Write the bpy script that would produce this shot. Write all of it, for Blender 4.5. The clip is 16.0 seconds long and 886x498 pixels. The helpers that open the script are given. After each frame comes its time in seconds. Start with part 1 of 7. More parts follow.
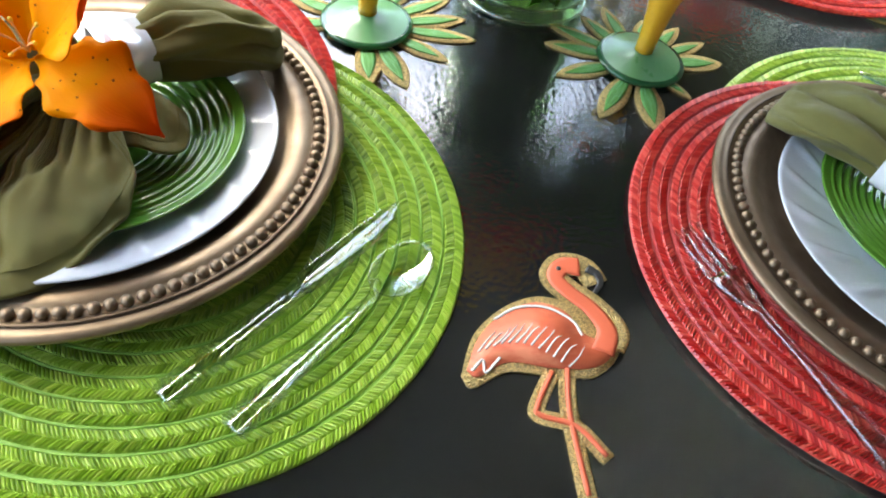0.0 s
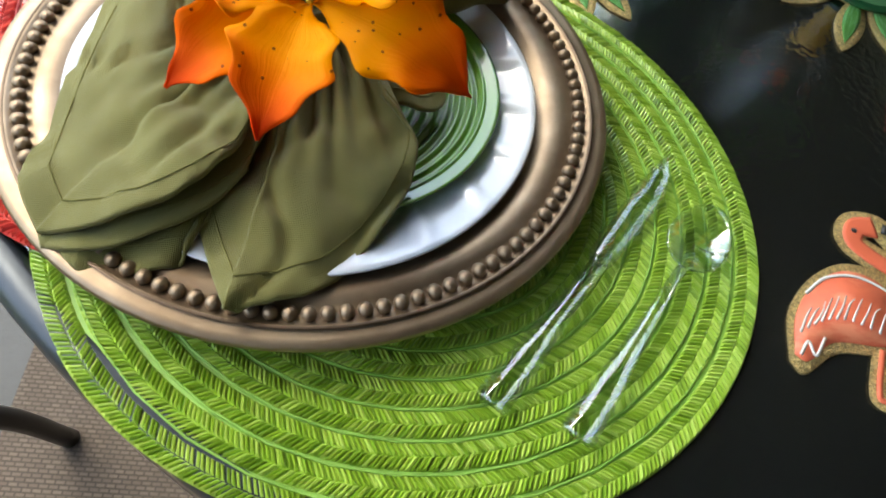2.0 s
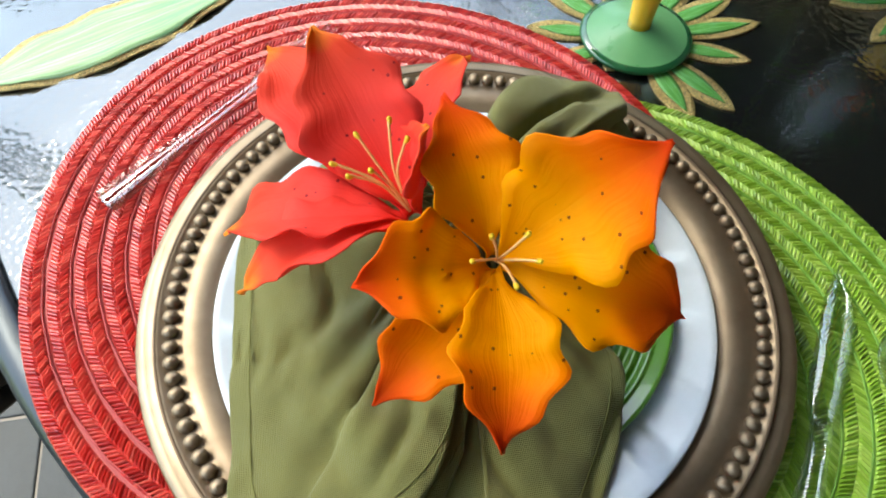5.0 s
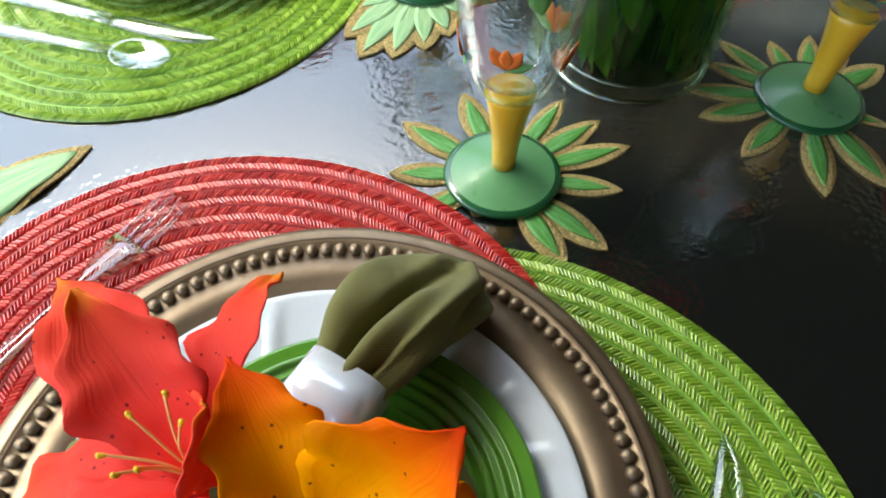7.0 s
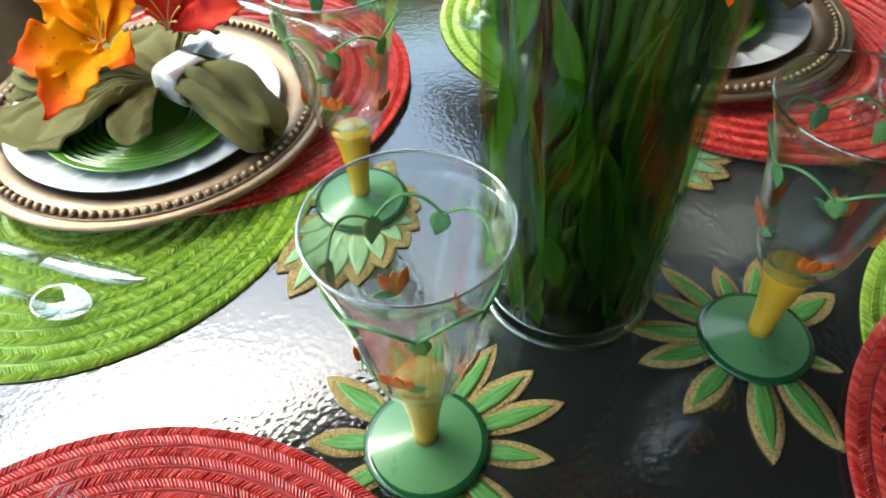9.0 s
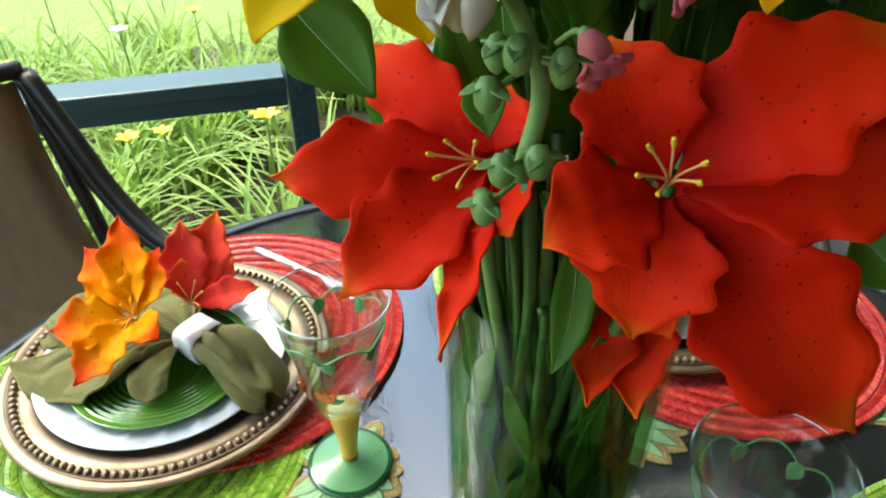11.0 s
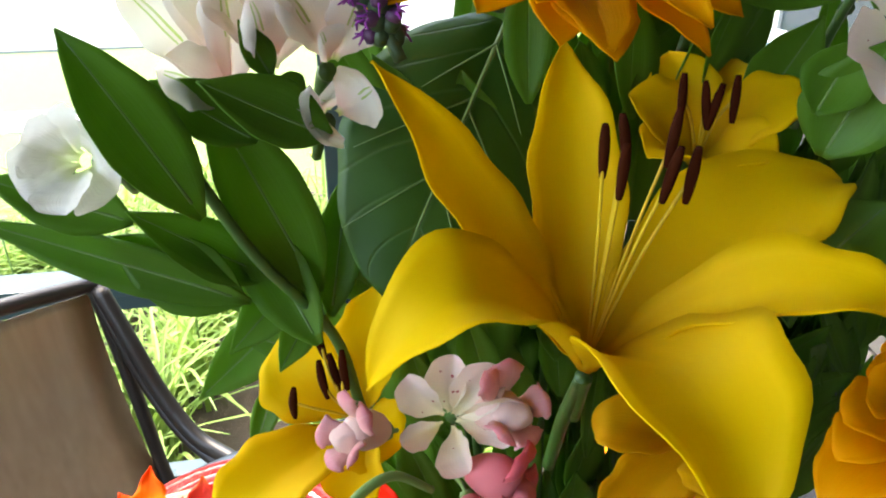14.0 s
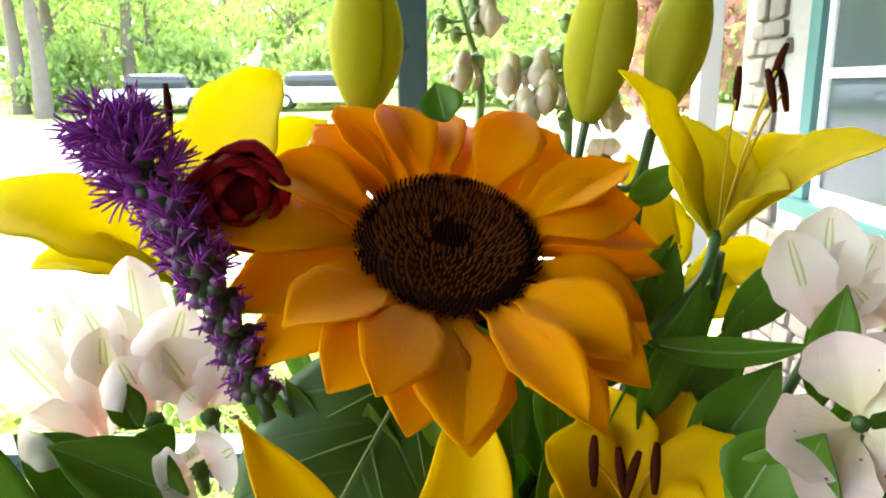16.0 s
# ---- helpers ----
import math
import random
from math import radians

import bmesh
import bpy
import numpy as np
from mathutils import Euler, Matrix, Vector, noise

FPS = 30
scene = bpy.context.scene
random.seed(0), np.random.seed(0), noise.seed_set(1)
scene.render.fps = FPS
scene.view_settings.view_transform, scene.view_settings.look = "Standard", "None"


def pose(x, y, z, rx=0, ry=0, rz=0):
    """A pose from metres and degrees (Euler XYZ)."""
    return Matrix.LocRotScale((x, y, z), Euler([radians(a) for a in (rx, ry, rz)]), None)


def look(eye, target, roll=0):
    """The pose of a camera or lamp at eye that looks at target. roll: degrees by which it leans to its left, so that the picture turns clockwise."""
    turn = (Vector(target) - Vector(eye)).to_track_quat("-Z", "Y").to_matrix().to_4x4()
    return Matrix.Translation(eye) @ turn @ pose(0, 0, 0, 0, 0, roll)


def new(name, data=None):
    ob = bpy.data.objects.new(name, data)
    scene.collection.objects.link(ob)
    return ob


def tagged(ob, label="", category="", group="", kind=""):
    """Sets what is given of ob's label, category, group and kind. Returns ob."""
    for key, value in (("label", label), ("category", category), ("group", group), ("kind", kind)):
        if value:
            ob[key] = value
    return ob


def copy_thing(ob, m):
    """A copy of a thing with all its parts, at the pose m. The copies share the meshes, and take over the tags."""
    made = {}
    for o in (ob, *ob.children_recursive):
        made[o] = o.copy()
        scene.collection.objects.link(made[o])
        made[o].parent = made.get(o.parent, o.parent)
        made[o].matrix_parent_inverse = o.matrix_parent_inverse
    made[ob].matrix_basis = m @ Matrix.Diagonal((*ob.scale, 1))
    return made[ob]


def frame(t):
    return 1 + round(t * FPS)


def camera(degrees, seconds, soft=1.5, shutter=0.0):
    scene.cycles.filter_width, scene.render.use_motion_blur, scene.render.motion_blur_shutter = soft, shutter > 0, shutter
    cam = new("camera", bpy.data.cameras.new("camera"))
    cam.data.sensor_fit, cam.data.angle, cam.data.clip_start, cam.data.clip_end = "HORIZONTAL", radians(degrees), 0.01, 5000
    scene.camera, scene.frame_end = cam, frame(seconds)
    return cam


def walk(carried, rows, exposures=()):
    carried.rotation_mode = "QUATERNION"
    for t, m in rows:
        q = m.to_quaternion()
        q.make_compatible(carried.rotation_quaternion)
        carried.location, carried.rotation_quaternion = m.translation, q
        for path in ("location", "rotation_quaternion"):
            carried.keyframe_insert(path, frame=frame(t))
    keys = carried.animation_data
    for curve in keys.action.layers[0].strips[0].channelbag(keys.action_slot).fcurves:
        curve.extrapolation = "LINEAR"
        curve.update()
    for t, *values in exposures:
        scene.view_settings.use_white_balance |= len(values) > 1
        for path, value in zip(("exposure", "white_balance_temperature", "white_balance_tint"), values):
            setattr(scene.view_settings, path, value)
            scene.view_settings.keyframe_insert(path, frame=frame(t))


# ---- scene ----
# exposure along the way, and the light's strength
SKY_STRENGTH, SUN_STRENGTH = 0.15, 0.95
EXPOSURES = [(0, 3.3, 6900, 4), (1, 3.05, 7000, 4), (4, 2.8, 6700, -3), (8, 2.45, 6800, 0), (10.5, 2.55, 6700, -4), (13, 2.98, 6700, 0), (14, 3.55, 6800, 8), (15, 4.2, 7000, 10), (16, 4.1, 7300, 12)]
cam = camera(64.1, 16.0, soft=2.0)
PATH = [
    (0, (0.062, 0.013, 1.095), (0.172, 1.28, -0.449), 11.7),
    (0.5, (-0.004, 0.043, 1.075), (0.199, 1.239, -0.515), 16.2),
    (1, (-0.045, 0.051, 1.057), (0.192, 1.193, -0.568), 19.0),
    (1.5, (-0.078, 0.058, 1.05), (0.149, 1.152, -0.609), 17.9),
    (2, (-0.109, 0.06, 1.047), (0.077, 1.141, -0.625), 14.2),
    (2.5, (-0.142, 0.077, 1.052), (0.018, 1.123, -0.645), 11.4),
    (3, (-0.182, 0.1, 1.06), (0.011, 1.132, -0.642), 8.8),
    (3.5, (-0.199, 0.115, 1.071), (0.0, 1.151, -0.628), 6.3),
    (4, (-0.208, 0.125, 1.084), (-0.014, 1.17, -0.611), 3.6),
    (6.5, (-0.146, 0.249, 1.073), (0.097, 1.287, -0.619), -1.3),
    (7, (-0.124, 0.245, 1.095), (0.216, 1.367, -0.525), 0.3),
    (7.5, (-0.115, 0.238, 1.133), (0.232, 1.441, -0.426), -0.3),
    (8, (-0.091, 0.27, 1.141), (0.253, 1.528, -0.375), -1.4),
    (10.5, (0.003, 0.347, 1.23), (0.429, 1.808, -0.068), -2.3),
    (11, (-0.01, 0.341, 1.28), (0.414, 1.913, 0.119), -0.4),
    (11.5, (-0.013, 0.344, 1.316), (0.405, 1.967, 0.225), -0.0),
    (12, (-0.018, 0.345, 1.344), (0.404, 1.994, 0.293), 0.1),
    (12.5, (-0.018, 0.336, 1.367), (0.424, 2.006, 0.359), 0.0),
    (13, (-0.007, 0.318, 1.398), (0.436, 2.018, 0.441), -1.0),
    (13.5, (0.014, 0.322, 1.431), (0.419, 2.047, 0.504), -1.8),
    (14, (0.05, 0.338, 1.45), (0.357, 2.12, 0.594), -0.3),
    (14.5, (0.06, 0.36, 1.474), (0.308, 2.18, 0.682), 0.5),
    (15, (0.094, 0.359, 1.487), (0.202, 2.257, 0.865), 0.1),
    (15.5, (0.12, 0.361, 1.506), (0.179, 2.287, 0.967), 0.0),
    (16, (0.149, 0.373, 1.52), (0.138, 2.323, 1.072), -0.4),
]
walk(cam, [(t, look(eye, target, roll)) for t, eye, target, roll in PATH], EXPOSURES)

# ---------- world, sun ----------
world = bpy.data.worlds.new("sky")
scene.world = world
world.use_nodes = True
wn = world.node_tree.nodes
wl = world.node_tree.links
sky = wn.new("ShaderNodeTexSky")
sky.sky_type = "NISHITA"
sky.sun_disc = False
sky.sun_elevation = radians(67)
sky.sun_rotation = radians(-50)
sky.air_density, sky.dust_density, sky.ozone_density = 1.0, 3.0, 0.6
wl.new(sky.outputs[0], wn["Background"].inputs["Color"])
wn["Background"].inputs["Strength"].default_value = SKY_STRENGTH
sun_data = bpy.data.lights.new("sun", "SUN")
sun_data.energy, sun_data.angle, sun_data.color = SUN_STRENGTH, radians(32), (1.0, 0.96, 0.88)
sun = new("sun", sun_data)
sun.matrix_world = look((-6.5, 5.5, 11.5), (0, 0, 0))


# ---------- mesh helpers ----------
def mesh_of(name, bm, material, smooth=True):
    me = bpy.data.meshes.new(name)
    bm.normal_update()
    bm.to_mesh(me)
    bm.free()
    if material is not None:
        me.materials.append(material)
    if smooth:
        me.polygons.foreach_set("use_smooth", [True] * len(me.polygons))
    return me


def part(name, bm, material, parent=None, label="", smooth=True, at=None):
    ob = new(name, mesh_of(name, bm, material, smooth))
    if at is not None:
        ob.matrix_basis = at
    if parent is not None:
        ob.parent = parent
    return tagged(ob, label)


def thing(name, label, category, group="", kind="", at=None):
    ob = new(name)
    ob.empty_display_size = 0.02
    if at is not None:
        ob.matrix_basis = at
    return tagged(ob, label, category, group, kind)


def lathe(profile, segs=64, closed=True, bm=None, ripple=None):
    """Turns a profile of (radius, height) about z."""
    bm = bm or bmesh.new()
    rings = []
    for r, z in profile:
        ring = []
        for k in range(segs):
            a = 2 * math.pi * k / segs
            dz = ripple(r, a) if ripple else 0
            ring.append(bm.verts.new((r * math.cos(a), r * math.sin(a), z + dz)))
        rings.append(ring)
    for a, b in zip(rings, rings[1:]):
        for k in range(segs):
            j = (k + 1) % segs
            bm.faces.new((a[k], a[j], b[j], b[k]))
    if closed:
        bm.faces.new(rings[0][::-1])
        bm.faces.new(rings[-1])
    return bm


def box(bm, x0, y0, z0, x1, y1, z1, bevel=0.0):
    made = bmesh.ops.create_cube(bm, size=1)["verts"]
    for v in made:
        v.co = Vector(((x0 + x1) / 2 + v.co.x * (x1 - x0), (y0 + y1) / 2 + v.co.y * (y1 - y0), (z0 + z1) / 2 + v.co.z * (z1 - z0)))
    if bevel:
        edges = list({e for v in made for e in v.link_edges})
        bmesh.ops.bevel(bm, geom=edges, offset=bevel, segments=2, affect="EDGES", profile=0.5)
    return bm


def smooth_line(points, steps=8):
    """Catmull-Rom through the points."""
    p = [Vector(q) for q in points]
    p = [p[0] * 2 - p[1]] + p + [p[-1] * 2 - p[-2]]
    out = []
    for i in range(1, len(p) - 2):
        for k in range(steps):
            t = k / steps
            out.append(0.5 * (2 * p[i] + (p[i + 1] - p[i - 1]) * t + (2 * p[i - 1] - 5 * p[i] + 4 * p[i + 1] - p[i + 2]) * t * t
                              + (3 * p[i] - p[i - 1] - 3 * p[i + 1] + p[i + 2]) * t ** 3))
    out.append(p[-2])
    return out


def tube(points, radius, segs=8, bm=None, flat=1.0, steps=6):
    """A round bar along a smooth line; radius may be a number or a function of 0..1."""
    bm = bm or bmesh.new()
    line = smooth_line(points, steps)
    rings, side = [], None
    for i, p in enumerate(line):
        d = (line[min(i + 1, len(line) - 1)] - line[max(i - 1, 0)]).normalized()
        ref = side if side is not None else (Vector((0, 0, 1)) if abs(d.z) < 0.9 else Vector((1, 0, 0)))
        n = (ref - d * ref.dot(d)).normalized()
        side = n
        b = d.cross(n)
        r = radius(i / (len(line) - 1)) if callable(radius) else radius
        rings.append([bm.verts.new(p + (n * math.cos(2 * math.pi * k / segs) * flat + b * math.sin(2 * math.pi * k / segs)) * r) for k in range(segs)])
    for a, b in zip(rings, rings[1:]):
        for k in range(segs):
            j = (k + 1) % segs
            bm.faces.new((a[k], a[j], b[j], b[k]))
    bm.faces.new(rings[0][::-1])
    bm.faces.new(rings[-1])
    return bm


def sheet(point, nu, nv, thick, bm=None):
    """A thin solid skin over point(u, v), u and v from 0 to 1, with u along and v across in its UV map."""
    bm = bm or bmesh.new()
    uv = bm.loops.layers.uv.verify()
    grid = [[Vector(point(i / nu, j / nv)) for j in range(nv + 1)] for i in range(nu + 1)]
    norm = [[None] * (nv + 1) for _ in range(nu + 1)]
    for i in range(nu + 1):
        for j in range(nv + 1):
            du = grid[min(i + 1, nu)][j] - grid[max(i - 1, 0)][j]
            dv = grid[i][min(j + 1, nv)] - grid[i][max(j - 1, 0)]
            n = du.cross(dv)
            norm[i][j] = n.normalized() if n.length > 1e-12 else Vector((0, 0, 1))
    top = [[bm.verts.new(grid[i][j] + norm[i][j] * thick / 2) for j in range(nv + 1)] for i in range(nu + 1)]
    low = thick and [[bm.verts.new(grid[i][j] - norm[i][j] * thick / 2) for j in range(nv + 1)] for i in range(nu + 1)]

    def face(vs, at):
        f = bm.faces.new(vs)
        for loop, (i, j) in zip(f.loops, at):
            loop[uv].uv = (i / nu, j / nv)

    for i in range(nu):
        for j in range(nv):
            q = [(i, j), (i + 1, j), (i + 1, j + 1), (i, j + 1)]
            face([top[a][b] for a, b in q], q)
            if thick:
                face([low[a][b] for a, b in reversed(q)], list(reversed(q)))
    if not thick:
        return bm
    rim = [(i, 0) for i in range(nu)] + [(nu, j) for j in range(nv)] + [(i, nv) for i in range(nu, 0, -1)] + [(0, j) for j in range(nv, 0, -1)]
    for k, (i, j) in enumerate(rim):
        a, b = rim[(k + 1) % len(rim)]
        face([top[i][j], low[i][j], low[a][b], top[a][b]], [(i, j), (i, j), (a, b), (a, b)])
    return bm


def blade(base, tip, width, bow=(0, 0, 0), up=(0, 0, 1), cup=0.25, peak=0.45, blunt=0.0, wave=0.0, twist=0.0, thick=0.0006, nu=12, nv=6, seed=0, bm=None, root=0.12, curl=0.0):
    """A petal or a leaf from base to tip: bow moves its middle, cup folds it along the midrib, peak is where it is widest."""
    base, tip, bow, up = Vector(base), Vector(tip), Vector(bow), Vector(up)
    mid = (base + tip) / 2 + bow
    ctrl = mid * 2 - (base + tip) / 2
    rnd = random.Random(seed)
    ph = [rnd.uniform(0, 6.28) for _ in range(4)]
    length = (tip - base).length

    def point(u, v):
        p = base * (1 - u) ** 2 + ctrl * 2 * u * (1 - u) + tip * u * u
        d = ((ctrl - base) * 2 * (1 - u) + (tip - ctrl) * 2 * u).normalized()
        s = d.cross(up)
        s = s.normalized() if s.length > 1e-5 else Vector((1, 0, 0))
        n = s.cross(d)
        if twist:
            q = Matrix.Rotation(twist * u, 3, d)
            s, n = q @ s, q @ n
        k = math.log(0.5) / math.log(peak)
        w = math.sin(math.pi * min(1, max(0, u)) ** k) ** (1.0 - 0.45 * blunt)
        w *= 1 + 5 * wave * math.sin(u * 24 + ph[2] + 2.2 * (v > 0.5)) * (u > 0.25)
        w = max(w, root * (1 - u) ** 2, 0.02) * width / 2
        x = v * 2 - 1
        edge = abs(x) ** 3
        rip = wave * length * edge * (math.sin(u * 17 + ph[0] + x) + 0.6 * math.sin(u * 31 + ph[1] - 2 * x))
        off = s * x * w * (1 - 0.12 * cup) + n * (cup * w * (x * x - 0.25) - 0.10 * w * math.exp(-(x * 6) ** 2) * (1 - u) + rip)
        return p + off - n * curl * length * max(0, u - 0.7) ** 2 * 4

    return sheet(point, nu, nv, thick, bm)


def lump(radius, seed=0, sub=2, rough=0.15, scale=(1, 1, 1), bm=None, at=(0, 0, 0)):
    bm = bm or bmesh.new()
    made = bmesh.ops.create_icosphere(bm, subdivisions=sub, radius=1)["verts"]
    for v in made:
        n = noise.noise(v.co * 1.6 + Vector((seed * 7.1, seed * 3.3, 0)))
        v.co = Vector(at) + Vector((v.co.x * scale[0], v.co.y * scale[1], v.co.z * scale[2])) * radius * (1 + rough * n)
    return bm


# ---------- materials ----------
class Nodes:
    """A short way to write node materials."""

    def __init__(self, name):
        self.mat = bpy.data.materials.new(name)
        self.mat.use_nodes = True
        self.t = self.mat.node_tree
        self.b = self.t.nodes["Principled BSDF"]
        self.out = self.t.nodes["Material Output"]

    def add(self, kind, **values):
        n = self.t.nodes.new(kind)
        for key, value in values.items():
            if key in n.inputs:
                n.inputs[key].default_value = value
        return n

    def link(self, a, b):
        self.t.links.new(a, b)

    def coords(self, which="Object"):
        return self.add("ShaderNodeTexCoord").outputs[which]

    def noise(self, scale, detail=4.0, rough=0.55, vector=None, stretch=None):
        n = self.add("ShaderNodeTexNoise", Scale=scale, Detail=detail, Roughness=rough)
        v = vector or self.coords()
        if stretch:
            m = self.add("ShaderNodeMapping")
            m.inputs["Scale"].default_value = stretch
            self.link(v, m.inputs["Vector"])
            v = m.outputs[0]
        self.link(v, n.inputs["Vector"])
        return n.outputs["Fac"]

    def ramp(self, fac, stops):
        r = self.add("ShaderNodeValToRGB")
        e = r.color_ramp.elements
        while len(e) < len(stops):
            e.new(0.5)
        for el, (pos, col) in zip(e, stops):
            el.position, el.color = pos, (*col, 1) if len(col) == 3 else col
        self.link(fac, r.inputs["Fac"])
        return r.outputs["Color"]

    def mix(self, fac, a, b, mode="MIX"):
        m = self.t.nodes.new("ShaderNodeMix")
        m.data_type, m.blend_type = "RGBA", mode
        for sock, value in ((m.inputs[0], fac), (m.inputs[6], a), (m.inputs[7], b)):
            if isinstance(value, (int, float)):
                sock.default_value = value
            elif isinstance(value, tuple):
                sock.default_value = (*value, 1) if len(value) == 3 else value
            else:
                self.link(value, sock)
        return m.outputs[2]

    def math(self, op, a, b=0.0):
        m = self.t.nodes.new("ShaderNodeMath")
        m.operation = op
        for sock, value in ((m.inputs[0], a), (m.inputs[1], b)):
            if isinstance(value, (int, float)):
                sock.default_value = value
            else:
                self.link(value, sock)
        return m.outputs[0]

    def bump(self, height, strength=0.3, distance=0.001):
        n = self.add("ShaderNodeBump", Strength=strength, Distance=distance)
        self.link(height, n.inputs["Height"])
        self.link(n.outputs[0], self.b.inputs["Normal"])

    def set(self, color=None, rough=None, metal=None, **more):
        for key, value in (("Base Color", color), ("Roughness", rough), ("Metallic", metal), *((k.replace("_", " "), v) for k, v in more.items())):
            if value is None:
                continue
            if isinstance(value, tuple):
                self.b.inputs[key].default_value = (*value, 1) if len(value) == 3 else value
            elif isinstance(value, (int, float)):
                self.b.inputs[key].default_value = value
            else:
                self.link(value, self.b.inputs[key])
        return self.mat


def plain(name, color, rough=0.5, metal=0.0, vary=0.25, scale=30.0, grain=0.25, depth=0.0006, **more):
    """A surface with stains at one scale and grain at another."""
    n = Nodes(name)
    big, fine = n.noise(scale), n.noise(scale * 9, 3.0)
    dark = tuple(c * (1 - vary) for c in color)
    light = tuple(min(1, c * (1 + vary * 0.6)) for c in color)
    c = n.mix(big, dark, light)
    c = n.mix(n.math("MULTIPLY", fine, 0.25), c, tuple(x * 0.7 for x in color))
    n.bump(fine, grain, depth)
    r = n.math("ADD", n.math("MULTIPLY", big, 0.2), rough - 0.1)
    return n.set(c, r, metal, **more)


def petal_mat(name, stops, spots=None, vein=0.12, rough=0.45, glow=0.25, fine=0.35, streak=None):
    """Petals: colour from root to tip, veins along them, and a little light through them."""
    n = Nodes(name)
    uv = n.coords("UV")
    sep = n.add("ShaderNodeSeparateXYZ")
    n.link(uv, sep.inputs[0])
    wob = n.noise(45.0, 3.0)
    along = n.math("ADD", sep.outputs[0], n.math("MULTIPLY", n.math("SUBTRACT", wob, 0.5), 0.22))
    c = n.ramp(along, stops)
    lines = n.noise(1.0, 2.0, vector=uv, stretch=(1.5, 26.0, 1.0))
    c = n.mix(n.math("MULTIPLY", lines, vein), c, (0.25, 0.12, 0.02), "MULTIPLY")
    rib = n.math("SUBTRACT", 1.0, n.math("MULTIPLY", n.math("ABSOLUTE", n.math("SUBTRACT", sep.outputs[1], 0.5)), 18.0))
    rib = n.math("MAXIMUM", rib, 0.0)
    c = n.mix(n.math("MULTIPLY", rib, vein * 1.2), c, stops[0][1])
    c = n.mix(n.math("MULTIPLY", n.noise(22.0, 3.0), 0.16), c, stops[0][1])
    if streak:
        near = n.math("ABSOLUTE", n.math("SUBTRACT", sep.outputs[1], 0.5))
        line = n.math("MULTIPLY", n.math("LESS_THAN", n.math("ABSOLUTE", n.math("SUBTRACT", near, 0.045)), 0.018), n.math("LESS_THAN", n.math("ABSOLUTE", n.math("SUBTRACT", sep.outputs[0], 0.68)), 0.22))
        c = n.mix(n.math("MULTIPLY", line, n.math("ADD", lines, 0.2)), c, streak)
    if spots:
        v = n.add("ShaderNodeTexVoronoi", Scale=150.0)
        n.link(n.coords(), v.inputs["Vector"])
        dot = n.math("LESS_THAN", v.outputs["Distance"], 0.11)
        zone = n.math("LESS_THAN", n.math("ABSOLUTE", n.math("SUBTRACT", sep.outputs[0], 0.4)), 0.33)
        c = n.mix(n.math("MULTIPLY", n.math("MULTIPLY", dot, zone), 0.85), c, spots)
    n.bump(n.math("ADD", n.math("MULTIPLY", lines, 1.0), n.math("ADD", n.math("MULTIPLY", n.noise(220.0, 2.0), 0.3), n.math("MULTIPLY", n.noise(28.0, 3.0), 5.0))), fine, 0.0012)
    n.set(c, rough + 0.1, 0.0, Specular_IOR_Level=0.08)
    tr = n.add("ShaderNodeBsdfTranslucent")
    n.link(c, tr.inputs["Color"])
    m = n.add("ShaderNodeMixShader")
    m.inputs[0].default_value = glow
    n.link(n.b.outputs[0], m.inputs[1])
    n.link(tr.outputs[0], m.inputs[2])
    n.link(m.outputs[0], n.out.inputs["Surface"])
    return n.mat


def leaf_mat(name, dark, light, glow=0.2, rough=0.4, vein=(0.2, 0.3, 0.1), pinnate=False, rib=22.0):
    n = Nodes(name)
    uv = n.coords("UV")
    sep = n.add("ShaderNodeSeparateXYZ")
    n.link(uv, sep.inputs[0])
    c = n.mix(n.noise(38.0), dark, light)
    side = n.math("ABSOLUTE", n.math("SUBTRACT", sep.outputs[1], 0.5))
    mid = n.math("MAXIMUM", n.math("SUBTRACT", 1.0, n.math("MULTIPLY", side, rib)), 0.0)
    if pinnate:
        w = n.math("FRACT", n.math("MULTIPLY", n.math("SUBTRACT", sep.outputs[0], n.math("MULTIPLY", side, 0.55)), 6.0))
        side_vein = n.math("MAXIMUM", n.math("SUBTRACT", 1.0, n.math("MULTIPLY", n.math("ABSOLUTE", n.math("SUBTRACT", w, 0.5)), 16.0)), 0.0)
        lines = n.math("MAXIMUM", mid, n.math("MULTIPLY", side_vein, 0.6))
    else:
        lines = n.math("MAXIMUM", mid, n.math("MULTIPLY", n.noise(1.0, 1.0, vector=uv, stretch=(1.0, 30.0, 1.0)), 0.35))
    c = n.mix(n.math("MULTIPLY", lines, 0.45), c, vein)
    n.bump(n.math("SUBTRACT", n.math("MULTIPLY", n.noise(60.0, 3.0), 0.6), lines), 0.5, 0.0012)
    n.set(c, rough, 0.0, Specular_IOR_Level=0.22)
    tr = n.add("ShaderNodeBsdfTranslucent")
    n.link(n.mix(0.5, c, (0.25, 0.45, 0.05)), tr.inputs["Color"])
    m = n.add("ShaderNodeMixShader")
    m.inputs[0].default_value = glow
    n.link(n.b.outputs[0], m.inputs[1])
    n.link(tr.outputs[0], m.inputs[2])
    n.link(m.outputs[0], n.out.inputs["Surface"])
    return n.mat


